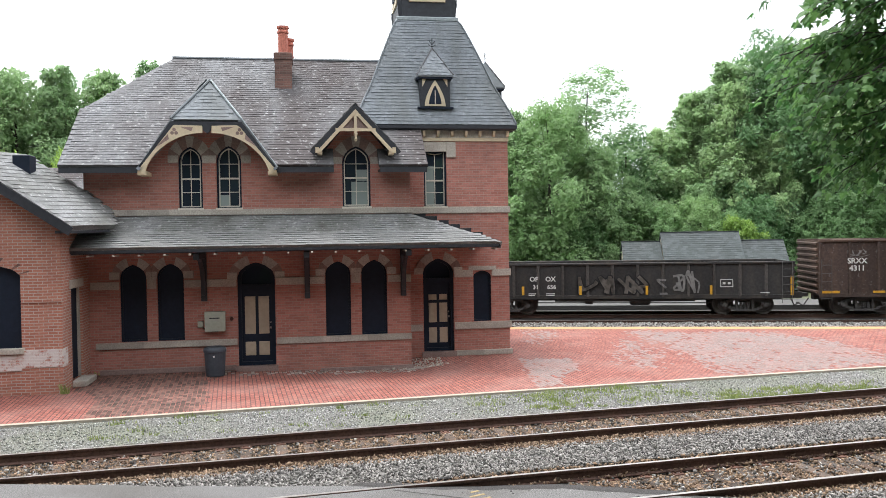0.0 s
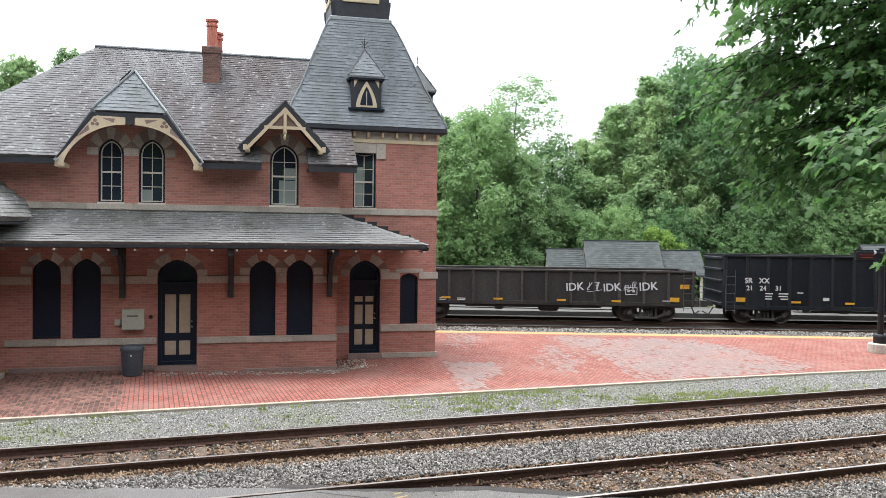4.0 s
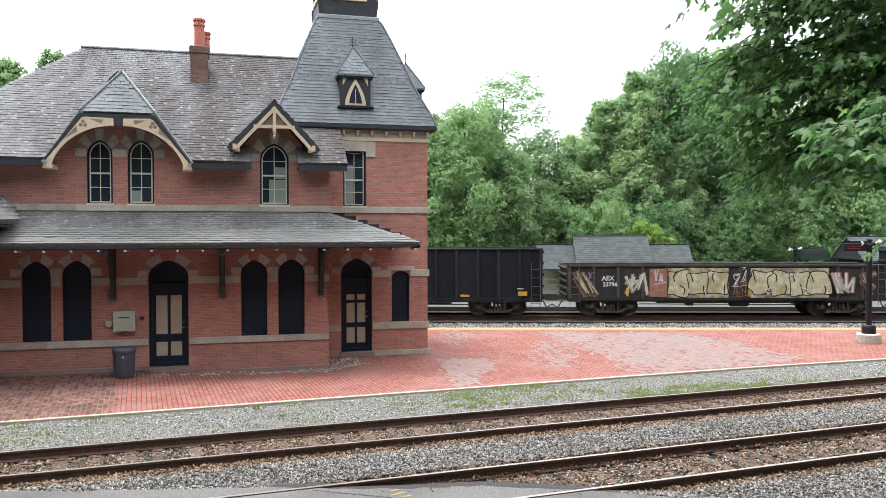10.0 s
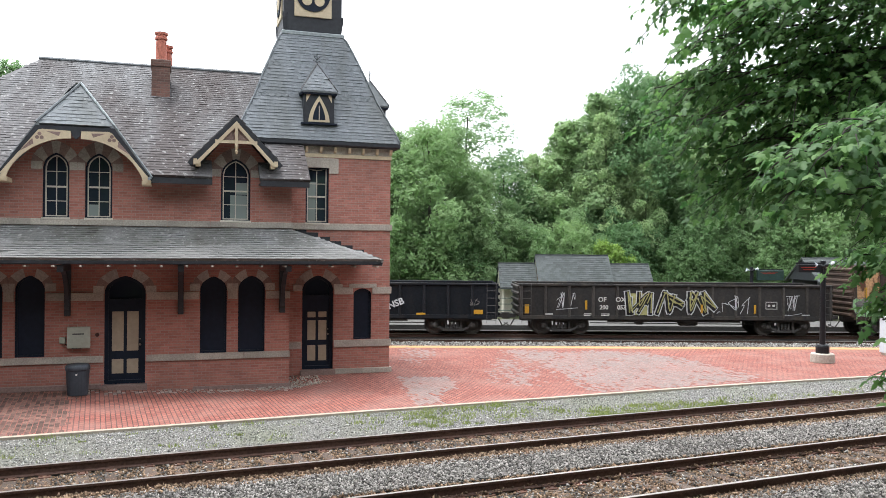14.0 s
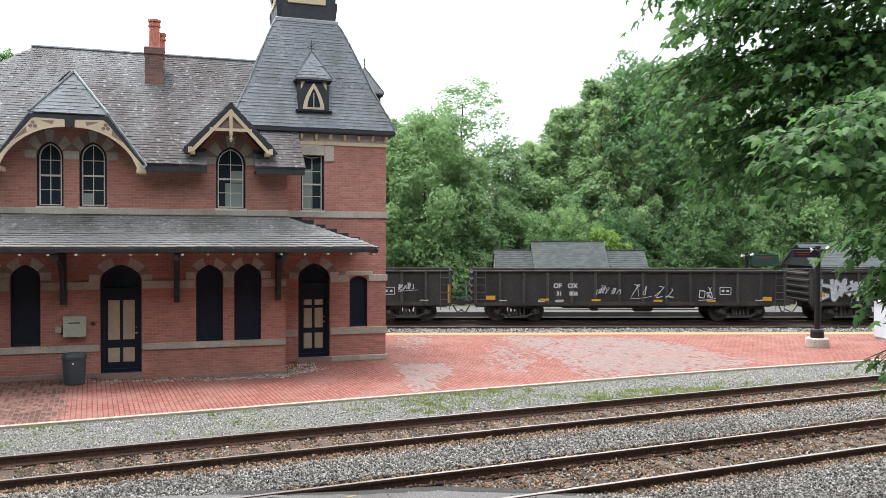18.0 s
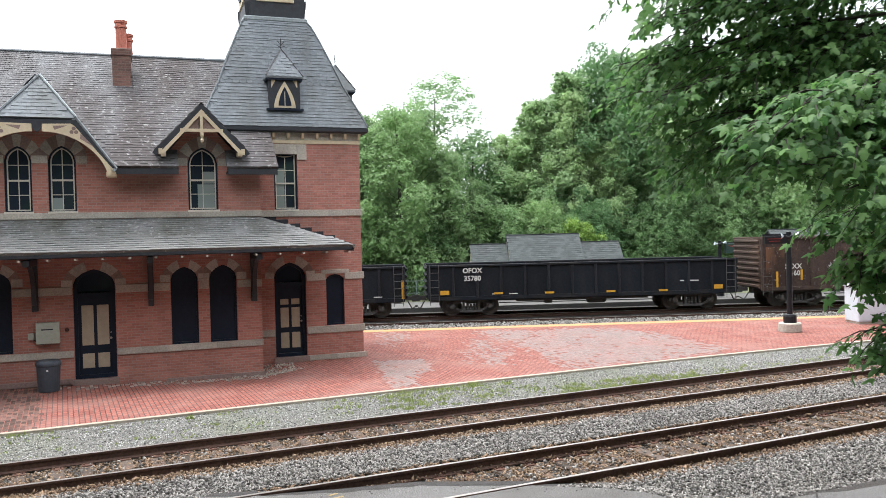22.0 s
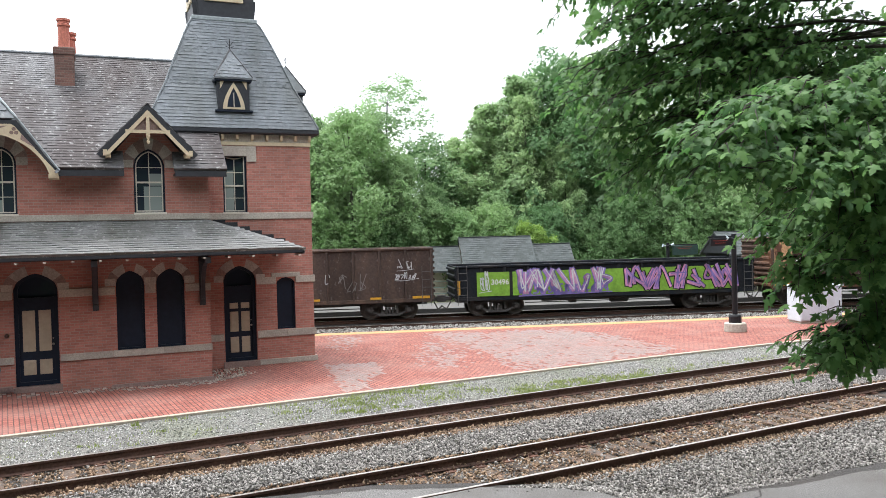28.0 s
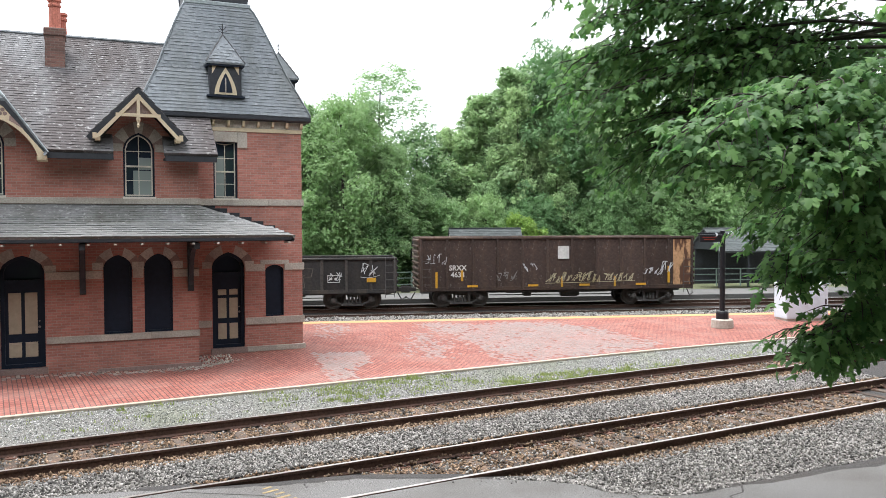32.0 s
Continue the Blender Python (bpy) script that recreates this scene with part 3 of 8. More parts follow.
crossing = [(-14, 15.6), (-2.7, 12.76), (-2.0, 12.55), (-1.0, 12.35), (-0.2, 12.18), (0.6, 12.04), (1.5, 11.72), (2.4, 11.45), (2.9, 11.36), (3.6, 11.25), (4.6, 10.82), (5.3, 10.5), (6.05, 10.05), (6.45, 9.65), (6.62, 9.2), (6.85, 9.0), (7.6, 8.66), (8.4, 8.72), (9.1, 8.6), (10.4, 8.68), (11.0, 8.55), (14, 8.7), (26, 9.6), (26, -20), (-14, -20)]
road = solid("road", Geo().prism([(x, y, -0.162) for x, y in ragged(crossing, 0.03, 4, 9)], (0, 0, -0.3)), ASPHALT, kind="structure", label="worn grey asphalt road crossing over the tracks", category="road")

for line, w in (([(6.85, 9.0), (6.78, 8.6), (6.62, 8.2), (6.6, 7.4)], 0.018), ([(8.5, 8.7), (8.3, 8.47), (8.02, 8.42), (7.9, 8.15), (7.95, 7.6)], 0.014), ([(6.6, 8.0), (7.2, 7.9), (7.9, 8.1)], 0.012), ([(1.2, 11.7), (2.2, 11.1), (3.0, 10.2), (3.3, 9.4)], 0.014)):
    crack = Geo()
    for (xa, ya), (xb, yb) in zip(line, line[1:]):
        d = Vector((xb - xa, yb - ya)).normalized() * w
        crack.add([(xa - d.y, ya + d.x, -0.1585), (xa + d.y, ya - d.x, -0.1585), (xb + d.y, yb - d.x, -0.1585), (xb - d.y, yb + d.x, -0.1585)], [(0, 1, 2, 3)])
    part("crack", crack, OILY, road, "dark seam in the asphalt")

# ---- the station ----
station = thing("station_building", pose(0, 0, 0), "red brick Victorian railway station with slate roofs and tower", "station")
YA, YT, TX0, TX1 = 22.0, 22.93, 1.55, 5.75


def arch(xl, xr, zs, zt):
    """The height of a slightly pointed arch between two jambs."""
    c, h = (xl + xr) / 2, (xr - xl) / 2

    def z(x):
        u = min(1.0, abs(x - c) / h)
        return zs + (zt - zs) * (0.75 * math.sqrt(max(0.0, 1 - u * u)) + 0.25 * (1 - u))
    return z


def wall(name, x0, x1, z0, z1, y, thick, holes, mat=BRICK, label="", top=None):
    """A wall facing -y. holes: (left, right, sill, spring, top)."""
    g = Geo()
    cuts = {x0, x1}
    for xl, xr, zb, zs, zt in holes:
        k = 18 if zt > zs else 1
        cuts |= {xl + (xr - xl) * i / k for i in range(k + 1)}
    if top:
        cuts |= {x for x, _ in top}
    cuts = sorted(c for c in cuts if x0 - 1e-6 <= c <= x1 + 1e-6)

    def roofline(x):
        if not top:
            return z1
        for (xa, za), (xb, zb_) in zip(top, top[1:]):
            if xa <= x <= xb:
                return za + (zb_ - za) * (x - xa) / (xb - xa)
        return z1

    def column(a, b, la, lb, ha, hb):
        if ha - la < 1e-4 and hb - lb < 1e-4:
            return
        g.prism([(a, y, la), (b, y, lb), (b, y, hb), (a, y, ha)], (0, thick, 0))

    for a, b in zip(cuts, cuts[1:]):
        mid = (a + b) / 2
        mine = [h for h in holes if h[0] < mid < h[1]]
        if mine:
            xl, xr, zb, zs, zt = mine[0]
            f = arch(xl, xr, zs, zt)
            if zb > z0:
                column(a, b, z0, z0, zb, zb)
            column(a, b, f(a), f(b), roofline(a), roofline(b))
        else:
            column(a, b, z0, z0, roofline(a), roofline(b))
    return part(name, welded(g), mat, station, label)


def welded(g):
    """One closed body out of blocks that touch: shared vertices joined, inner faces removed."""
    bm = bmesh.new()
    bm.from_mesh(g.mesh("block"))
    bmesh.ops.remove_doubles(bm, verts=bm.verts[:], dist=1e-4)
    seen = {}
    for f in bm.faces:
        seen.setdefault(tuple(sorted(v.index for v in f.verts)), []).append(f)
    bmesh.ops.delete(bm, geom=[f for fs in seen.values() if len(fs) > 1 for f in fs], context='FACES_ONLY')
    me = bpy.data.meshes.new("wall")
    bm.to_mesh(me)
    bm.free()
    return me


def arch_panel(xl, xr, zb, zs, zt, y, depth):
    """A solid board of an opening's shape."""
    f = arch(xl, xr, zs, zt)
    k = 18
    pts = [(xl, y, zb), (xr, y, zb)] + [(xr - (xr - xl) * i / k, y, f(xr - (xr - xl) * i / k)) for i in range(k + 1)]
    return Geo().prism(pts, (0, depth, 0))


def arch_band(xl, xr, zb, zs, zt, y, depth, w):
    """A frame of width w round an opening, on its inner side."""
    g = Geo()
    f = arch(xl, xr, zs, zt)
    fi = arch(xl + w, xr - w, zs, zt - w)
    g.box(xl, xl + w, y, y + depth, zb, f(xl + w * 0.2) if zt > zs else zs)
    g.box(xr - w, xr, y, y + depth, zb, f(xr - w * 0.2) if zt > zs else zs)
    g.box(xl + w, xr - w, y, y + depth, zb, zb + w)
    k = 18
    xs = [xl + (xr - xl) * i / k for i in range(k + 1)]
    xi = [xl + w + (xr - xl - 2 * w) * i / k for i in range(k + 1)]
    for i in range(k):
        g.prism([(xi[i], y, fi(xi[i])), (xi[i + 1], y, fi(xi[i + 1])), (xs[i + 1], y, f(xs[i + 1])), (xs[i], y, f(xs[i]))], (0, depth, 0))
    return g


def voussoirs(xl, xr, zs, zt, y, parent, stones=5, r=0.22, names="voussoir", side=True, key=True, room=(0.26, 0.26)):
    """Blocks of pale and brown stone in turn over an arch."""
    f = arch(xl, xr, zs, zt)
    c, w = (xl + xr) / 2, (xr - xl) / 2
    ts = [-1 + 2 * i / stones for i in range(stones + 1)]
    for i in range(stones):
        if not key and i == stones // 2:
            continue
        a, b = ts[i] * 0.985, ts[i + 1] * 0.985
        xa, xb = c + w * math.sin(a * math.pi / 2), c + w * math.sin(b * math.pi / 2)
        lo = [(xa, f(xa)), ((xa + xb) / 2, f((xa + xb) / 2)), (xb, f(xb))]
        hi = []
        for x, z in reversed(lo):
            d = Vector((x - c, (z - (zs - w * 0.15)) * 1.15))
            d.normalize()
            hi.append((min(xr + room[1] - 0.003, max(xl - room[0] + 0.003, x + d.x * r)), z + d.y * r))
        g = Geo().prism([(x, y - 0.025, z) for x, z in lo + hi], (0, 0.12, 0))
        part(names, g, STONE if i % 2 else STONE_DARK, parent)
    if side:
        for s, xx in ((-1, xl), (1, xr)):
            x0, x1 = sorted((xx + s * 0.004, xx + s * (room[(s + 1) // 2] - 0.003)))
            part("springer_stone", Geo().box(x0, x1, y - 0.034, y + 0.1, zs - 0.06, zs + 0.13, bev=0.006), STONE, parent)


LOWER = [(-4.78, -4.13, 0.84, 2.52, 2.83), (-3.86, -3.20, 0.84, 2.52, 2.84), (-1.84, -0.87, 0.10, 2.45, 2.83), (0.46, 1.13, 0.82, 2.50, 2.81), (1.42, 2.11, 0.82, 2.50, 2.83)]
UPPER = [(-3.27, -2.67, 4.26, 5.52, 5.88), (-2.31, -1.68, 4.26, 5.52, 5.90), (0.96, 1.71, 4.26, 5.48, 5.90)]
wall("wall", -5.55, 2.75, -0.25, 4.0, YA, 0.35, LOWER, label="red brick ground-floor wall")
EAVE_Y, EAVE_Z, PITCH, RIDGE_Y = 21.4, 5.36, 0.79, 26.0


def slope_z(y):
    return EAVE_Z + PITCH * (y - EAVE_Y)


wall("wall", -5.61, 2.79, 4.0, 5.8, YA, 0.35, UPPER, label="red brick upper wall with two gables",
     top=[(-5.61, 5.55), (-4.0, 5.55), (-3.05, 6.62), (-1.95, 6.62), (-0.9, 5.55), (0.35, 5.6), (1.32, 6.75), (2.3, 5.6), (2.79, 5.55)])
part("wall", Geo().box(-5.61, -5.25, YA + 0.35, 30.0, 0.0, 5.6), BRICK, station)
part("wall", Geo().box(2.40, 2.79, YA + 0.35, YT + 0.4, -0.25, 5.6), BRICK, station)
part("wall", Geo().box(-5.25, 5.2, 29.7, 30.05, 0.0, 5.6), BRICK, station)
gw = Geo().prism([(-5.60, 22.0, 5.6), (-5.60, 30.0, 5.6), (-5.60, 28.6, 6.9), (-5.60, 23.4, 6.9)], (0.3, 0, 0))
part("gable_wall", gw, BRICK, station)

# tower
TLOW = [(3.23, 4.11, 0.15, 2.42, 2.80), (4.69, 5.21, 0.97, 2.28, 2.43)]
wall("tower_wall", TX0, TX1, -0.25, 4.1, YT, 0.35, TLOW, label="red brick tower wall")
wall("tower_wall", TX0, TX1, 4.1, 6.45, YT, 0.35, [(3.30, 3.95, 4.27, 5.84, 5.84)], label="red brick tower wall")
part("tower_wall", Geo().box(TX1 - 0.35, TX1, YT + 0.35, YT + 4.2, 0, 6.45), BRICK, station)
part("tower_wall", Geo().box(TX0, TX0 + 0.35, YT + 0.35, YT + 4.2, 4, 6.45), BRICK, station)
part("tower_wall", Geo().box(TX0 + 0.35, TX1 - 0.35, YT + 3.85, YT + 4.2, 0, 6.45), BRICK, station)

# stone bands and plinths
for x0, x1, y, z0, z1 in ((-5.4, -1.86, YA, 0.66, 0.83), (-0.85, 2.77, YA, 0.65, 0.82), (-5.5, -4.8, YA, 2.2, 2.40), (-4.11, -3.88, YA, 2.2, 2.52), (-3.18, -1.86, YA, 2.21, 2.41),
                          (-0.85, 0.44, YA, 2.22, 2.42), (1.15, 1.40, YA, 2.22, 2.50), (2.13, 2.77, YA, 2.22, 2.42), (-5.63, 2.81, YA, 4.09, 4.25),
                          (2.77, 3.21, YT, 0.74, 0.93), (4.13, 5.78, YT, 0.76, 0.96), (4.13, 4.67, YT, 2.26, 2.46), (5.23, 5.78, YT, 2.27, 2.47), (2.81, 5.78, YT, 4.09, 4.27),
                          (4.13, 5.82, YT, 0.0, 0.15), (4.55, 5.36, YT, 2.44, 2.56), (3.95, 4.22, YT, 5.68, 6.12), (2.9, 3.95, YT, 5.84, 6.12)):
    n = max(1, round((x1 - x0) / 1.1))
    for i in range(n):
        a, b = x0 + (x1 - x0) * i / n, x0 + (x1 - x0) * (i + 1) / n
        part("stone_band", Geo().box(a + 0.002, b - 0.002, y - 0.045, y + 0.1, z0, z1, bev=0.008), STONE, station)
for z0, z1 in ((0.76, 0.96), (2.27, 2.47), (4.09, 4.27)):
    part("stone_band", Geo().box(TX1 - 0.1, TX1 + 0.045, YT - 0.04, YT + 4.2, z0, z1, bev=0.008), STONE, station)
part("plinth", Geo().box(-5.3, -1.9, YA - 0.06, YA + 0.1, 0, 0.13, bev=0.01), STONE_DARK, station, "dark worn plinth")
part("plinth", Geo().box(0.3, 2.80, YA - 0.06, YA + 0.1, -0.25, -0.035, bev=0.01), STONE_DARK, station, "dark worn plinth")

# boarded windows of the ground floor
for i in (0, 1, 3, 4):
    h = LOWER[i]
    w = part("boarded_window", arch_panel(h[0] + 0.01, h[1] - 0.01, h[2], h[3], h[4] - 0.01, YA + 0.10, 0.06), NAVY, station, "window boarded with a navy panel")
    part("frame", arch_band(h[0], h[1], h[2], h[3], h[4], YA + 0.05, 0.05, 0.05), NAVY, w)
    voussoirs(h[0], h[1], h[3], h[4], YA, station, 5, 0.22, key=False, room=((0.26, 0.135), (0.135, 0.26), None, (0.26, 0.145), (0.145, 0.26))[i])
h = TLOW[1]
w = part("boarded_window", arch_panel(h[0] + 0.01, h[1] - 0.01, h[2], h[3], h[4], YT + 0.10, 0.06), NAVY, station, "narrow window boarded with a navy panel")
part("frame", arch_band(h[0], h[1], h[2], h[3], h[4], YT + 0.05, 0.05, 0.045), NAVY, w)


def sash(h, y, pointed=True):
    """A two-over-two sash window."""
    xl, xr, zb, zs, zt = h
    win = part("window", arch_band(xl, xr, zb, zs, zt, y + 0.06, 0.12, 0.045), NAVY, station, "tall sash window with dark frame and pale sashes")
    il, ir, ib = xl + 0.047, xr - 0.047, zb + 0.047
    part("sash_frame", arch_band(il, ir, ib, zs, zt - 0.05, y + 0.10, 0.05, 0.03), CREAM_PALE, win)
    mid = (ib + zt) / 2 - 0.05
    part("meeting_rail", Geo().box(il + 0.03, ir - 0.03, y + 0.09, y + 0.15, mid - 0.022, mid + 0.022), CREAM_PALE, win)
    part("mullion", Geo().box((il + ir) / 2 - 0.010, (il + ir) / 2 + 0.010, y + 0.105, y + 0.14, ib + 0.03, zt - 0.09), CREAM_PALE, win)
    for z in (ib + (mid - ib) * 0.52, mid + (zt - mid) * 0.45):
        part("glazing_bar", Geo().box(il + 0.03, ir - 0.03, y + 0.108, y + 0.137, z - 0.009, z + 0.009), CREAM_PALE, win)
    part("pane", arch_panel(il + 0.01, ir - 0.01, ib, zs, zt - 0.06, y + 0.125, 0.008), GLASS, win)
    part("sill", Geo().box(xl - 0.02, xr + 0.02, y - 0.055, y + 0.08, zb - 0.035, zb + 0.02, bev=0.005), CREAM_PALE, win)


for h in UPPER:
    sash(h, YA)
    voussoirs(h[0], h[1], h[3], h[4], YA, station, 7, 0.29, room=(0.26 if h[0] != -2.31 else 0.18, 0.26 if h[1] != -2.67 else 0.18))
sash((3.30, 3.95, 4.27, 5.84, 5.84), YT)
# pale panels just before the panes, a reflection put in as colour
for x0, x1, z0, z1, y in ((1.20, 1.63, 4.33, 4.95, YA), (1.34, 1.63, 4.97, 5.28, YA), (3.37, 3.60, 4.34, 5.45, YT), (-2.24, -1.99, 4.33, 4.62, YA)):
    part("blind", Geo().box(x0, x1, y + 0.1215, y + 0.1255, z0, z1), GLASS_REFLECTION, station, "pale panel that imitates a reflection in an upper window pane")


def door(h, y, rows, name="door"):
    """A dark arched door: transom light above, buff panels in pairs."""
    xl, xr, zb, zs, zt = h
    top = 2.12
    d = part(name, Geo().box(xl + 0.09, xr - 0.09, y + 0.16, y + 0.22, zb, top), NAVY, station, "navy panelled door with buff panels under an arched transom")
    part("door_frame", arch_band(xl, xr, zb, zs, zt, y + 0.08, 0.16, 0.09), NAVY, d)
    part("transom_bar", Geo().box(xl + 0.05, xr - 0.05, y + 0.09, y + 0.21, top, top + 0.12), NAVY, d)
    part("transom_pane", arch_panel(xl + 0.08, xr - 0.08, top + 0.1, zs, zt - 0.08, y + 0.18, 0.01), GLASS, d)
    c = (xl + xr) / 2
    for z0, z1, in rows:
        for a, b in ((xl + 0.17, c - 0.04), (c + 0.04, xr - 0.17)):
            p = part("panel", Geo().box(a, b, y + 0.145, y + 0.165, z0, z1, bev=0.008), DOOR_PANEL, d, "buff painted panel")
            part("panel_field", Geo().box(a + 0.035, b - 0.035, y + 0.138, y + 0.15, z0 + 0.035, z1 - 0.035, bev=0.005), DOOR_PANEL, p)
    part("door_handle", Geo().lathe([(0.0, 0), (0.028, 0.01), (0.03, 0.03), (0.02, 0.05), (0.0, 0.055)], n=10, m=pose(xr - 0.13, y + 0.16, zb + 0.98, 90)), RAIL_TOP, d)
    part("lock", Geo().lathe([(0.018, 0), (0.018, 0.012)], n=8, m=pose(xr - 0.13, y + 0.16, zb + 1.12, 90)), RAIL_TOP, d)
    part("threshold", Geo().box(xl - 0.05, xr + 0.05, y - 0.12, y + 0.3, -0.12, max(zb, 0.05), bev=0.01), STONE_DARK, d)


door(LOWER[2], YA, [(0.35, 0.715), (0.92, 1.925)])
voussoirs(LOWER[2][0], LOWER[2][1], LOWER[2][3], LOWER[2][4], YA, station, 5, 0.24, key=False)
door(TLOW[0], YT, [(0.38, 0.82), (0.965, 1.525), (1.61, 1.77)])
voussoirs(TLOW[0][0], TLOW[0][1], TLOW[0][3], TLOW[0][4], YT, station, 5, 0.24, key=False)


# ---- roofs: boards with slates laid on them ----
def roof_board(name, poly, mat, thick=0.09):
    n = (Vector(poly[1]) - Vector(poly[0])).cross(Vector(poly[-1]) - Vector(poly[0])).normalized()
    if n.z < 0:
        n = -n
    return part(name, Geo().prism(poly, -n * thick), mat, station, "slate roof slope")


def inside(poly, p):
    odd = False
    for (x0, y0), (x1, y1) in zip(poly, poly[1:] + poly[:1]):
        if (y0 > p[1]) != (y1 > p[1]) and p[0] < (x1 - x0) * (p[1] - y0) / (y1 - y0) + x0:
            odd = not odd
    return odd


def slates(parent, poly, w, h, mat, seed, pieces=0, taper=0.012, scallop=None):
    """Courses of slates on a flat slope whose first edge is its eave; the lowest are single pieces, the rest joined."""
    o = Vector(poly[0])
    u = (Vector(poly[1]) - o).normalized()
    n = u.cross(Vector(poly[-1]) - o).normalized()
    if n.z < 0:
        n = -n
    v = n.cross(u)
    if (Vector(poly[-1]) - o).dot(v) < 0:
        v = -v
    flat = [((Vector(p) - o).dot(u), (Vector(p) - o).dot(v)) for p in poly]
    x0, x1 = min(p[0] for p in flat), max(p[0] for p in flat)
    y1 = max(p[1] for p in flat)
    rnd = random.Random(seed)
    rest = Geo()
    m = Matrix((u, v, n)).transposed().to_4x4()
    made = 0
    single = None
    for r in range(int(y1 / h) + 1):
        y = r * h
        x = x0 - (w / 2 if r % 2 else 0)
        while x < x1:
            if inside(flat, (x + w / 2, y + h * 0.5)) and inside(flat, (x + w * 0.15, y + h * 0.5)) and inside(flat, (x + w * 0.85, y + h * 0.5)) and rnd.random() > 0.004:
                j = rnd.uniform(-0.006, 0.006)
                a, b, c, d = x + 0.004, x + w - 0.004, y - 0.012 + j, min(y + h * 1.35, y1 - 0.01)
                lift = 0.012 + rnd.uniform(0, 0.008)
                pts = [(a, c, lift), (b, c, lift + rnd.uniform(-.004, .004)), (b, d, 0.003), (a, d, 0.003), (a, c, 0.0), (b, c, 0.0)]
                if scallop and r in scallop:
                    pts = [(a, c + h * 0.35, lift), ((a + b) / 2, c - h * 0.1, lift), (b, c + h * 0.35, lift), (b, d, 0.003), (a, d, 0.003)]
                    rest.add([o + m @ Vector(p) for p in pts], [(0, 1, 2, 3, 4)])
                elif made < pieces:
                    if single is None:
                        single = Geo().add([(0.004 - w / 2, -0.012, 0.02), (w / 2 - 0.004, -0.012, 0.02), (w / 2 - 0.004, h * 1.35, 0.003), (0.004 - w / 2, h * 1.35, 0.003), (0.004 - w / 2, -0.012, 0), (w / 2 - 0.004, -0.012, 0)],
                                           [(0, 1, 2, 3), (4, 5, 1, 0)]).mesh("slate")
                        single.materials.append(mat)
                    part("slate", single, None, parent, at=Matrix.Translation(o + m @ Vector((x + w / 2, y + j, rnd.uniform(0, 0.008)))) @ m @ pose(0, 0, 0, 0, 0, rnd.uniform(-.8, .8)))
                    made += 1
                else:
                    rest.add([o + m @ Vector(p) for p in pts], [(0, 1, 2, 3), (4, 5, 1, 0)])
            x += w
    if rest.v:
        part("slate_covering", rest, mat, parent, kind="stuff")


def slope(name, poly, mat, seed, w=0.22, h=0.12, pieces=0, scallop=None):
    b = roof_board(name, poly, mat)
    slates(b, poly, w, h, mat, seed, pieces, scallop=scallop)
    return b


HX, HY = -6.06, 23.5
# main roof with half-hipped end
NY, NZ = 22.34, slope_z(22.34)
main = [(HX, EAVE_Y, EAVE_Z), (-4.11, EAVE_Y, EAVE_Z), (-3.66, NY, NZ), (-1.24, NY, NZ), (-0.79, EAVE_Y, EAVE_Z), (0.72, EAVE_Y, EAVE_Z), (0.72, NY, NZ), (1.90, NY, NZ), (1.90, EAVE_Y, EAVE_Z),
        (3.20, EAVE_Y, EAVE_Z), (3.20, RIDGE_Y, slope_z(RIDGE_Y)), (-3.94, RIDGE_Y, slope_z(RIDGE_Y)), (HX, HY, slope_z(HY))]
slope("roof", main, SLATE, 1)
back = [(3.2, 2 * RIDGE_Y - EAVE_Y, EAVE_Z), (HX, 2 * RIDGE_Y - EAVE_Y, EAVE_Z), (HX, 2 * RIDGE_Y - HY, slope_z(HY)), (-3.94, RIDGE_Y, slope_z(RIDGE_Y)), (3.2, RIDGE_Y, slope_z(RIDGE_Y))]
roof_board("roof", back, SLATE)
roof_board("roof", [(HX, 2 * RIDGE_Y - HY, slope_z(HY)), (HX, HY, slope_z(HY)), (-3.94, RIDGE_Y, slope_z(RIDGE_Y))], SLATE)
part("eave_board", Geo().box(HX + 0.02, -4.12, EAVE_Y + 0.02, EAVE_Y + 0.08, EAVE_Z - 0.2, EAVE_Z - 0.06), DARK_TRIM, station)
part("eave_board", Geo().box(-0.76, 0.72, EAVE_Y + 0.02, EAVE_Y + 0.08, EAVE_Z - 0.2, EAVE_Z - 0.06), DARK_TRIM, station)
part("eave_board", Geo().box(1.92, 3.18, EAVE_Y + 0.02, EAVE_Y + 0.08, EAVE_Z - 0.2, EAVE_Z - 0.06), DARK_TRIM, station)
for a, b in ((HX + 0.02, -4.12), (-0.78, 0.72), (1.92, 3.18)):
    part("soffit", Geo().box(a, b, EAVE_Y + 0.09, YA + 0.02, EAVE_Z - 0.16, EAVE_Z - 0.11), DARK_TRIM, station)
part("ridge_cap", Geo().tube((-3.98, RIDGE_Y, slope_z(RIDGE_Y) + 0.02), (3.2, RIDGE_Y, slope_z(RIDGE_Y) + 0.02), 0.05, n=6), SLATE_LIGHT, station)

# large half-hipped gable
GY = 21.36
gx, gz = -2.45, 7.64
fl, fr, cl, cr, gzt, gzf = -4.18, -0.72, -3.34, -1.60, 6.50, 5.26


def y_on(z):
    return EAVE_Y + (z - EAVE_Z) / PITCH


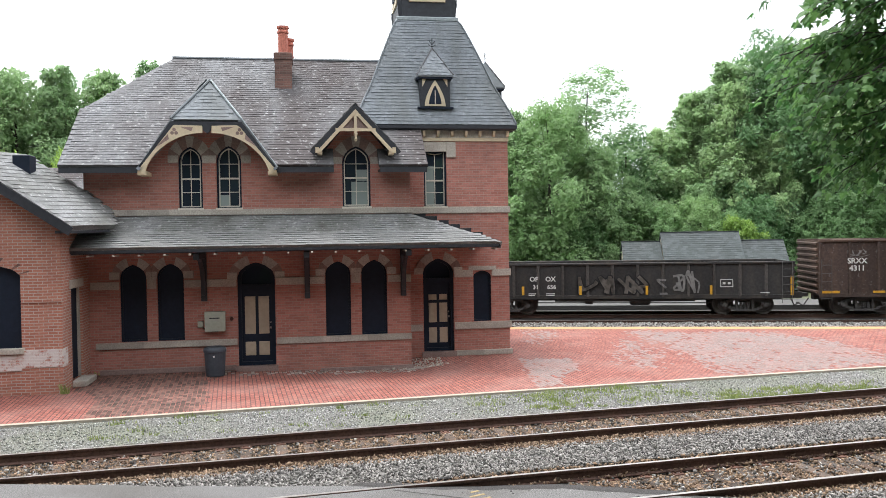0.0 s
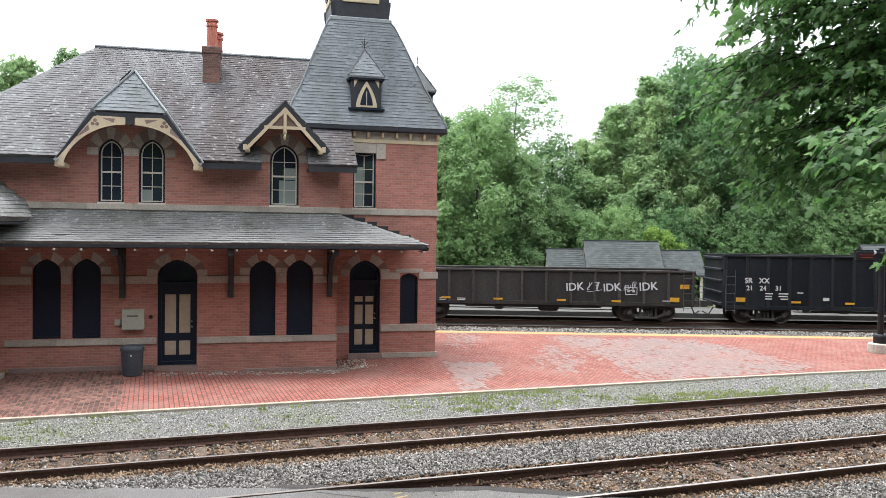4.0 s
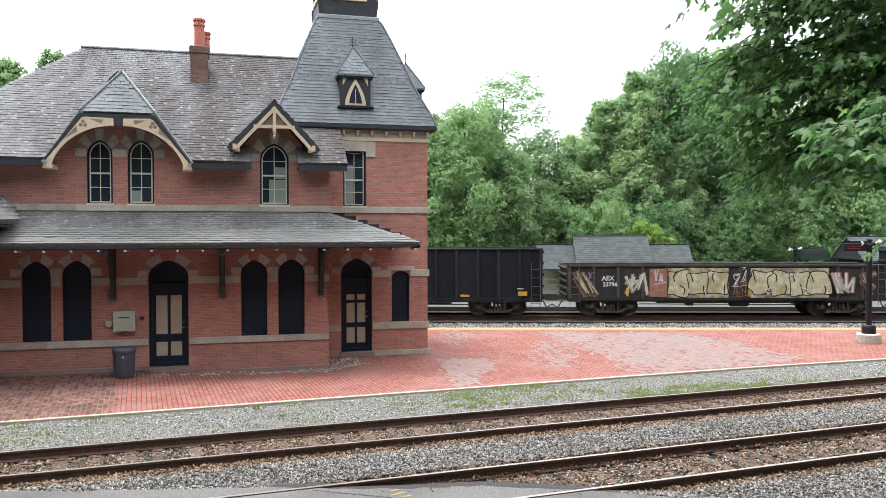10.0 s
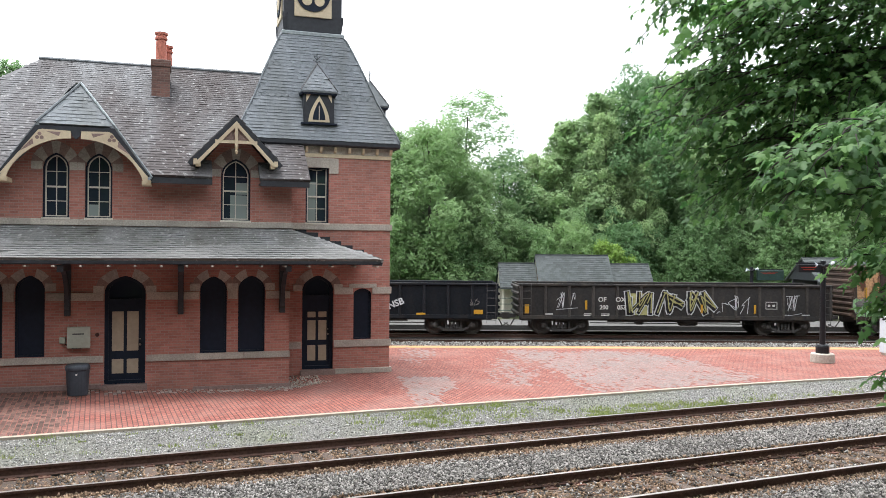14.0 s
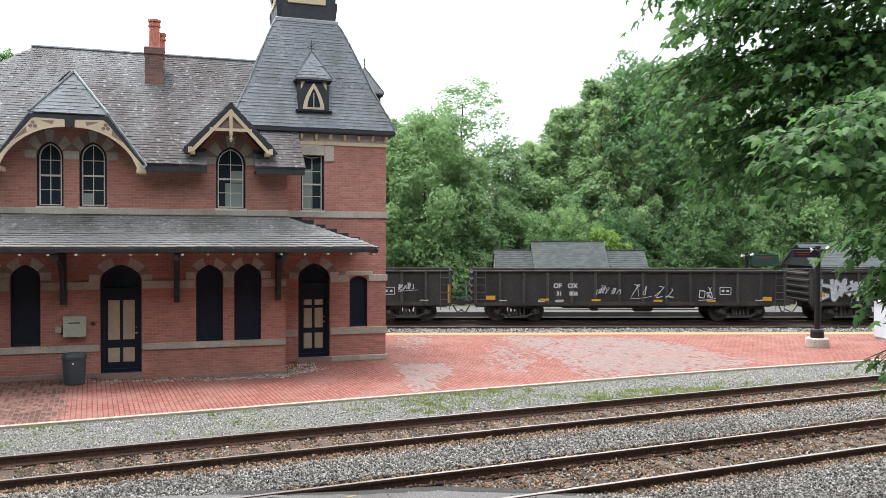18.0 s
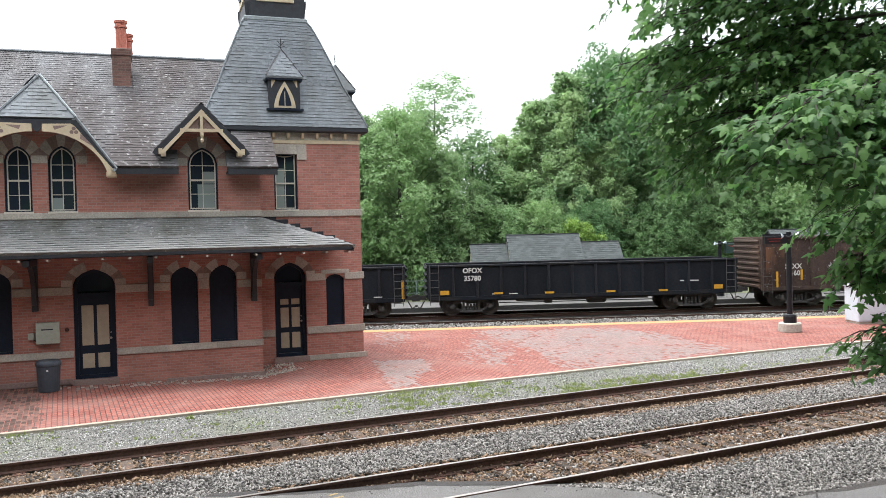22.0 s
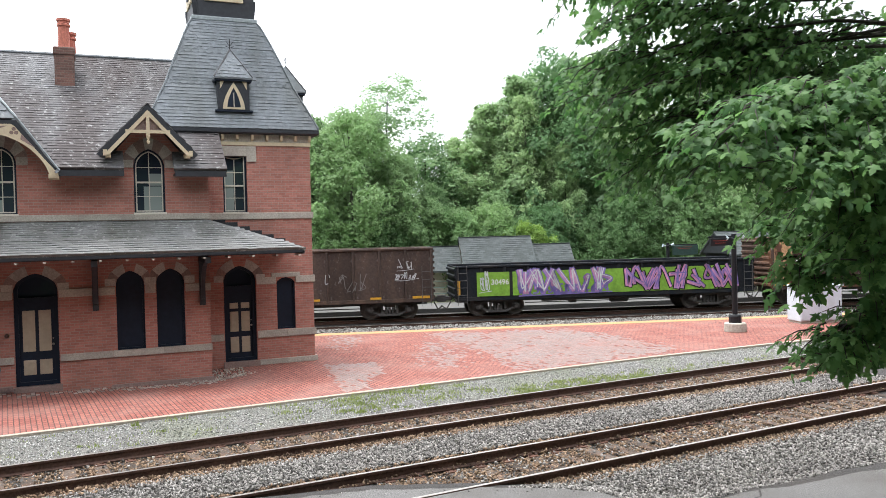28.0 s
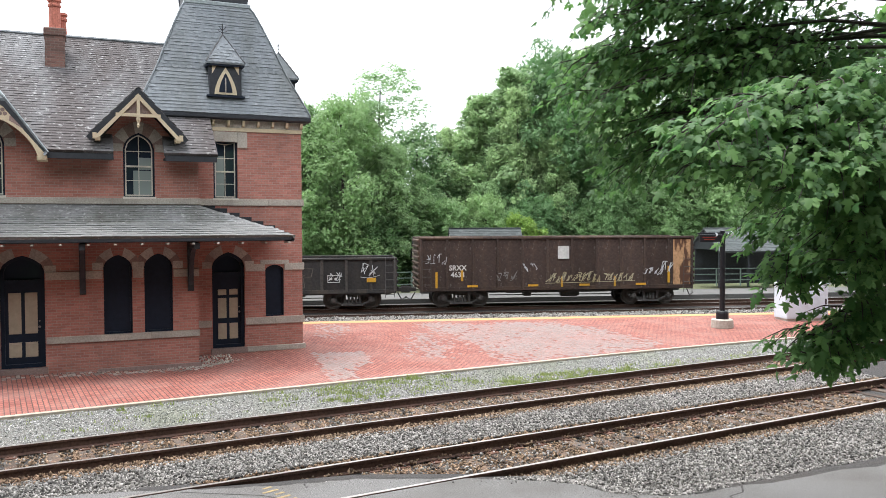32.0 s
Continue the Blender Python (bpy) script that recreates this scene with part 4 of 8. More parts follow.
slope("gable_roof", [(fl, GY, gzf), (fl + 0.0, y_on(gzf), gzf), (gx, y_on(gz), gz), (gx, 22.2, gz), (cl, GY, gzt)], SLATE_LIGHT, 3)
slope("gable_roof", [(fr, y_on(gzf), gzf), (fr, GY, gzf), (cr, GY, gzt), (gx, 22.2, gz), (gx, y_on(gz), gz)], SLATE_LIGHT, 4)
slope("gable_roof", [(cl, GY, gzt), (cr, GY, gzt), (gx, 22.2, gz)], SLATE_LIGHT, 5)
part("flashing", Geo().tube((cr, GY, gzt + 0.03), (fr, GY + 0.02, gzf + 0.03), 0.03, n=6), COPPER, station, "grey metal verge flashing")
part("hip_cap", Geo().tube((cl, GY, gzt + 0.02), (gx, 22.2, gz + 0.02), 0.035, n=6), SLATE_LIGHT, station)
part("flashing", Geo().tube((cr, GY, gzt + 0.03), (gx, 22.2, gz + 0.03), 0.03, n=6), COPPER, station, "grey metal hip flashing")
# dark rim and cream arched bargeboard
rim = [(fl, gzf), (cl, gzt), (cr, gzt), (fr, gzf)]


def chain(pts, w, y, d):
    g = Geo()
    for i, ((x0, z0), (x1, z1)) in enumerate(zip(pts, pts[1:])):
        dv = Vector((x1 - x0, z1 - z0)).normalized()
        nx, nz = dv.y, -dv.x
        if nz > 0:
            nx, nz = -nx, -nz
        y0_ = y
        y = y0_ + 0.004 * (i % 2)
        g.prism([(x0, y, z0), (x1, y, z1), (x1 + nx * w, y, z1 + nz * w), (x0 + nx * w, y, z0 + nz * w)], (0, d - 0.008 * (i % 2), 0))
        y = y0_
    return g


part("verge_board", chain([(fl, gzf - 0.02), (cl, gzt - 0.05), (cr, gzt - 0.05), (fr, gzf - 0.02)], 0.10, GY - 0.01, 0.06), DARK_TRIM, station)


def bargeboard(side):
    """Half of the cream arched board, pierced by triangles and a trefoil left as dark insets."""
    c, gt = gx, gzt + 0.06
    xo, xt = (fl + 0.02, cl + 0.08) if side < 0 else (fr - 0.02, cr - 0.08)
    outer = [(xo, gzf - 0.06), (xt, gt - 0.20), (c + side * 0.11, gt - 0.22)]
    k = 12
    inner = []
    for i in range(k + 1):
        t = i / k
        a = t * math.pi / 2
        inner.append((c + side * (0.11 + (abs(xo - c) - 0.29) * math.sin(a)), gzf - 0.16 + (gt - 0.40 - gzf + 0.16) * math.cos(a) ** 1.25))
    g = Geo()
    k2 = 24

    def along(pts, t):
        ls = [math.dist(p, q) for p, q in zip(pts, pts[1:])]
        s = t * sum(ls)
        for (p, q), le in zip(zip(pts, pts[1:]), ls):
            if s <= le + 1e-9:
                return (p[0] + (q[0] - p[0]) * s / le, p[1] + (q[1] - p[1]) * s / le)
            s -= le
        return pts[-1]
    out = list(reversed(outer))
    for i in range(k2):
        a, b = along(out, i / k2), along(out, (i + 1) / k2)
        p, q = along(inner, i / k2), along(inner, (i + 1) / k2)
        g.prism([(a[0], GY - 0.03, a[1]), (b[0], GY - 0.03, b[1]), (q[0], GY - 0.03, q[1]), (p[0], GY - 0.03, p[1])], (0, 0.05, 0))
    b = part("bargeboard", welded(g), CREAM, station, "cream pierced arched bargeboard")
    for tri in ([(0.34, gt - 0.26), (0.66, gt - 0.25), (0.38, gt - 0.36)], [(0.95, gt - 0.43), (0.93, gt - 0.56), (1.24, gt - 0.76)]):
        part("piercing", Geo().prism([(c + side * x, GY - 0.034, z) for x, z in tri], (0, 0.05, 0)), STONE_DARK, b, "dark pierced opening")
    tre = Geo()
    for dx, dz in ((0, 0.05), (-0.05, -0.035), (0.05, -0.035)):
        tre.lathe([(0.045, 0), (0.045, 0.02)], n=12, m=pose(c + side * 0.80 + dx, GY - 0.016, gt - 0.37 + dz, 90))
    part("trefoil", tre, STONE_DARK, b, "dark trefoil piercing")
    part("bracket_foot", Geo().box(min(xo, xo + side * -0.22), max(xo, xo + side * -0.22), GY, YA, gzf - 0.16, gzf - 0.06), CREAM, b)


bargeboard(-1)
bargeboard(1)
gt = gzt + 0.06
part("pendant", Geo().prism([(gx - 0.12, GY - 0.04, gt - 0.18), (gx + 0.12, GY - 0.04, gt - 0.18), (gx + 0.09, GY - 0.04, gt - 0.34), (gx, GY - 0.04, gt - 0.42), (gx - 0.09, GY - 0.04, gt - 0.34)], (0, 0.06, 0)), DARK_TRIM, station)

# small gable
sx, sz, sfl, sfr, szf = 1.30, 6.96, 0.17, 2.42, 5.78
slope("gable_roof", [(sfl, GY, szf), (sfl, y_on(szf), szf), (sx, y_on(sz), sz), (sx, GY, sz)], SLATE, 6)
slope("gable_roof", [(sfr, y_on(szf), szf), (sfr, GY, szf), (sx, GY, sz), (sx, y_on(sz), sz)], SLATE, 7)
part("verge_board", chain([(sfl - 0.06, szf - 0.08), (sx, sz - 0.03), (sfr + 0.06, szf - 0.08)], 0.12, GY - 0.01, 0.06), DARK_TRIM, station)
bb = part("bargeboard", chain([(sfl + 0.14, szf - 0.06), (sx, sz - 0.17), (sfr - 0.14, szf - 0.06)], 0.085, GY - 0.035, 0.05), CREAM, station, "cream gable truss with king post")
part("tie_beam", Geo().box(sx - 0.52, sx + 0.52, GY - 0.03, GY + 0.02, 6.22, 6.30), CREAM, bb)
part("king_post", Geo().box(sx - 0.04, sx + 0.04, GY - 0.04, GY + 0.03, 6.16, 6.74), CREAM, bb)
part("pendant", Geo().lathe([(0.0, 0), (0.03, 0.03), (0.045, 0.08), (0.025, 0.12), (0.05, 0.2), (0.05, 0.24)], (sx, GY, 5.94), 10), CREAM, bb)
for s in (-1, 1):
    part("corbel", Geo().box(sx + s * 0.93 - 0.06, sx + s * 0.93 + 0.06, GY, YA, 5.62, 5.74), CREAM, bb)
    part("tail_block", Geo().box(sx + s * 1.0 - 0.045, sx + s * 1.0 + 0.045, GY - 0.03, GY + 0.1, 5.66, 5.80), CREAM, bb)
    part("infill", Geo().prism([(sx + s * 0.05, GY + 0.03, 6.31), (sx + s * 0.40, GY + 0.03, 6.31), (sx + s * 0.05, GY + 0.03, 6.68)], (0, 0.02, 0)), STONE_DARK, bb)

# chimney
part("chimney", Geo().box(-0.86, -0.37, 24.55, 25.3, 7.4, 8.78, bev=0.01), BRICK_SOOT, station, "brick chimney stack with terracotta pots")
part("chimney_cap", Geo().box(-0.89, -0.34, 24.52, 25.33, 8.70, 8.93, bev=0.03), BRICK_SOOT, station)
for yy, zz, r in ((24.72, 9.72, 0.15), (25.15, 9.45, 0.15)):
    part("chimney_pot", Geo().lathe([(r * 1.1, 8.9), (r, 8.98), (r * 0.95, zz - 0.22), (r * 1.15, zz - 0.2), (r * 1.15, zz - 0.15), (r, zz - 0.13), (r, zz - 0.08), (r * 1.2, zz - 0.06), (r * 1.2, zz), (r * 0.8, zz)], (-0.61 + (0.14 if yy > 25 else 0), yy, 0), 14), TERRA, station, smooth=False)

# tower cornice and roof
cor = part("cornice", Geo().box(TX0 - 0.15, TX1 + 0.02, YT - 0.03, YT + 0.1, 6.14, 6.24), CREAM, station, "cream moulding under the tower eave")
part("frieze", Geo().box(TX0 - 0.02, TX1 + 0.01, YT - 0.015, YT + 0.1, 6.24, 6.46), STONE, cor)
for i in range(11):
    x = TX0 + 0.1 + i * 0.405
    part("dentil", Geo().prism([(x, YT - 0.02, 6.26), (x, YT - 0.10, 6.30), (x, YT - 0.16, 6.42), (x, YT - 0.02, 6.42)], (0.07, 0, 0)), CREAM, cor)
TC = ((TX0 + TX1) / 2, YT + 2.1)
part("tower_eave", Geo().box(TC[0] - 2.33, TC[0] + 2.33, TC[1] - 2.33, TC[1] + 2.33, 6.45, 6.60, bev=0.03), DARK_TRIM, station)
TOWER = [(2.32, 6.60), (2.20, 6.88), (1.98, 7.36), (1.75, 7.85), (1.57, 8.33), (1.38, 8.81), (1.20, 9.26), (1.00, 9.72), (0.90, 9.86)]
bands = {0: None}
for k in range(len(TOWER) - 1):
    (w0, z0), (w1, z1) = TOWER[k], TOWER[k + 1]
    for a in range(4):
        r = Matrix.Rotation(a * math.pi / 2, 3, 'Z')
        poly = [r @ Vector(p) + Vector((TC[0], TC[1], 0)) for p in ((-w0, -w0, z0), (w0, -w0, z0), (w1, -w1, z1), (-w1, -w1, z1))]
        b = roof_board("tower_roof", poly, SLATE_LIGHT, 0.05)
        if a in (0, 3):
            slates(b, poly, 0.19, 0.105, SLATE_LIGHT, 20 + k * 4 + a, scallop={0, 1} if k in (3, 5) else None)
for a in range(4):
    r = Matrix.Rotation(a * math.pi / 2, 3, 'Z')
    for (w0, z0), (w1, z1) in zip(TOWER, TOWER[1:]):
        g = Geo().tube(r @ Vector((w0, -w0, z0)) + Vector((*TC, 0.02)), r @ Vector((w1, -w1, z1)) + Vector((*TC, 0.02)), 0.025, n=6)
        part("hip_cap", g, SLATE_LIGHT, station)
part("belfry_skirt", Geo().box(TC[0] - 0.93, TC[0] + 0.93, TC[1] - 0.93, TC[1] + 0.93, 9.84, 9.98, bev=0.03), COPPER, station, "grey metal flashing")
bel = part("belfry", Geo().box(TC[0] - 0.86, TC[0] + 0.86, TC[1] - 0.86, TC[1] + 0.86, 9.97, 12.2), DARK_TRIM, station, "dark belfry with cream panels and round openings")
for a in range(4):
    m = Matrix.Translation((TC[0], TC[1], 0)) @ Matrix.Rotation(a * math.pi / 2, 4, 'Z')
    pan = part("panel", Geo().box(-0.55, 0.55, -0.90, -0.84, 10.42, 11.75, m=m, bev=0.01), CREAM, bel, "cream square panel")
    part("roundel", Geo().lathe([(0.5, 0), (0.5, 0.03)], n=28, m=m @ pose(0, -0.898, 11.08, 90)), NAVY, pan, "dark round opening")
    tr = Geo()
    for i in range(4):
        aa = math.pi / 4 + i * math.pi / 2
        tr.lathe([(0.15, 0), (0.15, 0.02)], n=16, m=m @ pose(0.26 * math.cos(aa), -0.925, 11.08 + 0.26 * math.sin(aa), 90))
    for dx, dz in ((0, .07), (0, -.07), (.07, 0), (-.07, 0)):
        tr.lathe([(0.055, 0), (0.055, 0.02)], n=10, m=m @ pose(dx, -0.925, 11.08 - 0.0 + dz, 90))
    part("tracery", tr, CREAM, pan)
    part("corner_bracket", Geo().prism([m @ Vector(p) for p in ((-0.86, -0.86, 10.0), (-0.90, -0.90, 10.35), (-0.90, -0.90, 10.5), (-0.86, -0.86, 10.5))], m.to_3x3() @ Vector((0.12, 0, 0))), DARK_TRIM, bel)
part("belfry_roof", Geo().add([(TC[0] + sx_ * 1.05, TC[1] + sy_ * 1.05, 12.2) for sx_, sy_ in ((-1, -1), (1, -1), (1, 1), (-1, 1))] + [(TC[0], TC[1], 14.6)], [(0, 1, 4), (1, 2, 4), (2, 3, 4), (3, 0, 4), (3, 2, 1, 0)]), SLATE_LIGHT, station)


def tower_dormer(a, proud=0.0):
    """A small roofed dormer with a trefoil window on one face of the tower roof."""
    m = Matrix.Translation((TC[0], TC[1], 0)) @ Matrix.Rotation(a * math.pi / 2, 4, 'Z')
    w, y, z0, z1 = 0.43, -2.13 - proud, 7.08, 8.0
    d = part("dormer", Geo().box(-w, w, y, y + 1.1, z0, z1, m=m), DARK_TRIM, station, "dark dormer with a cream pointed window")
    part("dormer_eave", Geo().box(-w - 0.07, w + 0.07, y - 0.07, y + 0.9, z1 - 0.10, z1 - 0.052, m=m), NAVY, d)
    for sx_ in (-1, 1):
        part("hip_cap", Geo().tube(m @ Vector((sx_ * (w + 0.09), y - 0.09, z1 + 0.01)), m @ Vector((0, y + 0.42, 8.87)), 0.018, n=5), SLATE, d)
    part("dormer_sill", Geo().box(-w - 0.08, w + 0.08, y - 0.1, y + 0.1, z0 - 0.03, z0 + 0.02, m=m), NAVY, d)
    rf = Geo()
    o = 0.09
    apex = Vector((0, y + 0.42, 8.86))
    base = [Vector(p) for p in ((-w - o, y - o, z1), (w + o, y - o, z1), (w + o, y + 1.2, z1), (-w - o, y + 1.2, z1))]
    low = [p - Vector((0, 0, 0.05)) for p in base]
    rf.add([m @ p for p in base + low] + [m @ apex], [(0, 1, 8), (1, 2, 8), (2, 3, 8), (3, 0, 8), (4, 5, 1, 0), (5, 6, 2, 1), (7, 4, 0, 3), (7, 6, 5, 4)])
    r = part("dormer_roof", rf, SLATE_LIGHT, d)
    slates(r, [m @ base[0], m @ base[1], m @ apex], 0.16, 0.11, SLATE_LIGHT, 70 + a, scallop={0})
    k = 8
    rise = [(0.30 * (1 - (i / k) ** 1.7), z0 + 0.05 + 0.74 * i / k) for i in range(k + 1)]
    pts = [(-x, z) for x, z in reversed(rise[:-1])][::-1][:1] + rise + [(-x, z) for x, z in reversed(rise[1:-1])]
    part("window_surround", Geo().prism([m @ Vector((x, y - 0.03, z)) for x, z in pts], m.to_3x3() @ Vector((0, 0.04, 0))), CREAM, d, "cream pointed surround")
    inn = [(x * 0.6, z0 + 0.10 + (z - z0 - 0.04) * 0.72) for x, z in pts]
    part("window_pane", Geo().prism([m @ Vector((x, y - 0.036, z)) for x, z in inn], m.to_3x3() @ Vector((0, 0.02, 0))), NAVY, d)
    part("glazing_bar", Geo().box(-0.012, 0.012, y - 0.045, y - 0.035, z0 + 0.1, z0 + 0.5, m=m), STONE, d)
    for s in (-1, 1):
        part("corner_panel", Geo().prism([m @ Vector((s * x, y - 0.012, z)) for x, z in ((0.36, z1 - 0.1), (0.24, z1 - 0.1), (0.36, z1 - 0.32))], m.to_3x3() @ Vector((0, 0.02, 0))), CREAM, d)
    fin = Geo().tube(m @ apex, m @ (apex + Vector((0, 0, 0.3))), 0.012, n=5)
    for s in (-1, 1):
        fin.tube(m @ (apex + Vector((0, 0, 0.1))), m @ (apex + Vector((s * 0.09, 0, 0.22))), 0.008, n=4)
        fin.tube(m @ (apex + Vector((0, 0, 0.05))), m @ (apex + Vector((s * 0.12, 0, 0.1))), 0.008, n=4)
    part("finial", fin, IRON, d, "wrought iron finial")


tower_dormer(0)
tower_dormer(1, 0.22)

# porch roof
PE, PZ, PT = 20.4, 3.29, 4.08
slope("porch_roof", [(-5.75, PE, PZ), (4.95, PE, PZ), (2.75, YA, PT), (-5.6, YA, PT)], SLATE_PORCH, 30, 0.22, 0.115, pieces=300)
slope("porch_roof", [(4.95, PE, PZ), (4.95, YT, PZ), (2.75, YT, PT), (2.75, YA, PT)], SLATE_PORCH, 31, 0.22, 0.115)
part("porch_ceiling", Geo().box(-5.6, 4.8, PE + 0.1, YA, PZ - 0.14, PZ - 0.09), DARK_TRIM, station, "dark boarded porch ceiling")
part("fascia", Geo().box(-5.72, 4.93, PE + 0.02, PE + 0.06, PZ - 0.12, PZ - 0.05), DARK_TRIM, station)
part("fascia", Geo().box(4.87, 4.92, PE + 0.02, YT, PZ - 0.16, PZ - 0.05), DARK_TRIM, station)
for i in range(18):
    x = -5.15 + i * 0.585
    part("rafter_tail", Geo().box(x - 0.028, x + 0.028, PE + 0.0, PE + 0.5, PZ - 0.205, PZ - 0.16, bev=0.006), STONE, station)
for x in (-2.68, -0.02, 2.55):
    br = part("porch_bracket", Geo().box(x - 0.07, x + 0.07, YA - 0.14, YA, 1.85, PZ - 0.16, bev=0.01), DARK_TRIM, station, "dark timber porch bracket")
    part("beam", Geo().box(x - 0.07, x + 0.07, PE + 0.15, YA, PZ - 0.32, PZ - 0.16, bev=0.01), DARK_TRIM, br)
    st = Geo()
    for i in range(6):
        a0, a1 = i / 6 * math.pi / 2, (i + 1) / 6 * math.pi / 2
        p = [(YA - 0.1 - 1.05 * (1 - math.cos(a)), 2.0 + 1.0 * math.sin(a)) for a in (a0, a1)]
        st.prism([(x - 0.05, p[0][0], p[0][1]), (x - 0.05, p[0][0] - 0.12, p[0][1] + 0.02), (x - 0.05, p[1][0] - 0.12, p[1][1] + 0.02), (x - 0.05, p[1][0], p[1][1])], (0.1, 0, 0))
    part("brace", welded(st), DARK_TRIM, br)
# stepped flashing where the porch meets the tower
for i in range(6):
    x = 3.0 + i * 0.33
    z = PT - (x + 0.33 - 2.75) * (PT - PZ) / 2.2 + 0.06
    part("step_flashing", Geo().box(x, x + 0.33, YT - 0.012, YT + 0.01, z, z + 0.2), DARK_TRIM, station)

# left wing: brick front with a side door
wing = thing("station_wing", pose(-5.55, 19.7, 0), "orange brick gabled station wing with peeling whitewash", "building")


def wpart(name, g, mat, label=""):
    ob = part(name, g, mat, wing, label)
    ob.matrix_basis = Matrix.Translation((5.55, -19.7, 0))
    return ob


def wing_wall():
    g = Geo()
    xl, xr, zb, zs, zt = -8.4, -6.42, 1.06, 2.72, 3.02
    f = arch(xl, xr, zs, zt)
    g.box(-10.2, xl, 19.7, 20.05, 0.0, 3.9)
    g.box(xr, -5.55, 19.7, 20.05, 1.02, 3.75)
    g.box(xl, xr, 19.7, 20.05, 0.0, zb)
    k = 18
    for i in range(k):
        a, b = xl + (xr - xl) * i / k, xl + (xr - xl) * (i + 1) / k
        g.prism([(a, 19.7, f(a)), (b, 19.7, f(b)), (b, 19.7, 3.9), (a, 19.7, 3.9)], (0, 0.35, 0))
    g.prism([(-10.2, 19.7, 3.9), (xr, 19.7, 3.9), (xr, 19.7, 4.45), (-7.8, 19.7, 5.4)], (0, 0.35, 0))
    g.prism([(xr, 19.7, 3.75), (-5.55, 19.7, 3.75), (xr, 19.7, 4.45)], (0, 0.35, 0))
    w = wpart("wall", welded(g), BRICK_WING, "orange brick front wall")
    wpart("base_course", Geo().box(xr, -5.53, 19.68, 20.05, 0.0, 0.62), BRICK_WING)
    wpart("limed_course", Geo().box(xr, -5.53, 19.67, 20.05, 0.62, 1.03), BRICK_WHITE, "peeling whitewashed brick courses")
    wpart("limed_course", Geo().box(-8.9, xr - 0.002, 19.675, 19.9, 0.56, 0.92), BRICK_WHITE, "peeling whitewashed brick courses under the sill")
    wpart("boarded_window", arch_panel(xl, xr, zb, zs, zt, 19.82, 0.06), NAVY, "arched window boarded with a dark panel")
    wpart("sill", Geo().box(xl - 0.05, xr + 0.06, 19.62, 19.8, 0.94, 1.07, bev=0.01), STONE)
    c, count = (xl + xr) / 2, 34
    for i in range(count):  # a ring of bricks on end
        lo, hi = [], []
        for u in (i + 0.06, i + 0.94):
            x = c - (xr - xl) / 2 * math.cos(math.pi * u / count)
            z = f(min(xr, max(xl, x)))
            d = Vector((x - c, (z - zs) * 2.2 + 0.25)).normalized() * 0.21
            lo.append((x, z))
            hi.append((x + d.x, z + d.y))
        wpart("arch_brick", Geo().prism([(x, 19.688, z) for x, z in (lo[0], lo[1], hi[1], hi[0])], (0, 0.1, 0)), BRICK_SOOT if i % 5 == 2 else BRICK_WING)
    wpart("string_course", Geo().box(xr + 0.02, -5.53, 19.67, 19.8, 2.10, 2.17), BRICK_WING)
    side = Geo()
    side.box(-5.9, -5.55, 20.05, 20.45, 0, 3.7).box(-5.9, -5.55, 20.45, 21.35, 2.35, 3.7).box(-5.9, -5.55, 21.35, 22.0, 0, 3.7)
    wpart("side_wall", side, BRICK_WING)
    wpart("lintel", Geo().box(-5.6, -5.53, 20.32, 21.48, 2.35, 2.56, bev=0.008), STONE)
    d = wpart("door", Geo().box(-5.72, -5.66, 20.47, 21.33, 0.14, 2.33), NAVY, "dark side door")
    wpart("door_frame", Geo().box(-5.72, -5.6, 20.45, 20.52, 0.14, 2.35).box(-5.72, -5.6, 21.28, 21.35, 0.14, 2.35), STONE)
    wpart("door_step", Geo().box(-5.6, -5.25, 20.4, 21.4, 0.0, 0.14, bev=0.02), STONE)


wing_wall()


def wroof(name, poly, mat, seed, w=0.3, h=0.16, pieces=0):
    n = (Vector(poly[1]) - Vector(poly[0])).cross(Vector(poly[2]) - Vector(poly[0])).normalized()
    if n.z < 0:
        n = -n
    b = wpart(name, Geo().prism(poly, -n * 0.12), mat, "slate roof slope")
    slates(b, poly, w, h, mat, seed, pieces)
    return b


E0, E1 = Vector((-5.2, 19.3, 3.83)), Vector((-4.62, 20.95, 3.86))
B1, B2 = Vector((-5.55, 21.95, 4.73)), Vector((-6.9, 21.9, 5.62))
R0 = Vector((-7.8, 19.3, 5.62))
wroof("roof", [E0, E1, Vector((-5.0, 21.95, 4.3)), B1, B2, R0], SLATE_PORCH, 41)
wroof("roof", [Vector((-10.4, 22, 3.83)), Vector((-10.4, 19.3, 3.83)), R0, B2], SLATE_PORCH, 42)
wpart("verge_board", chain([(-5.15, 3.78), (-7.8, 5.58)], 0.2, 19.28, 0.06), DARK_TRIM)
wpart("soffit", Geo().prism([(-5.25, 19.34, 3.66), (-4.75, 20.9, 3.68), (-5.5, 21.9, 3.7), (-5.55, 19.34, 3.66)], (0, 0, 0.06)), DARK_TRIM)
wpart("roof_vent", Geo().box(-6.85, -6.47, 20.7, 21.15, 4.4, 5.55, bev=0.02), NAVY, "dark box vent on the roof")
rear = wroof("rear_roof", [Vector((-11, 23.2, 4.3)), Vector((-5.62, 23.2, 4.3)), Vector((-5.62, 26.5, 5.7)), Vector((-11, 26.5, 5.7))], SLATE, 43)
wpart("rear_wall", Geo().box(-10.9, -5.65, 23.5, 26.5, 0, 4.3), BRICK_WING)

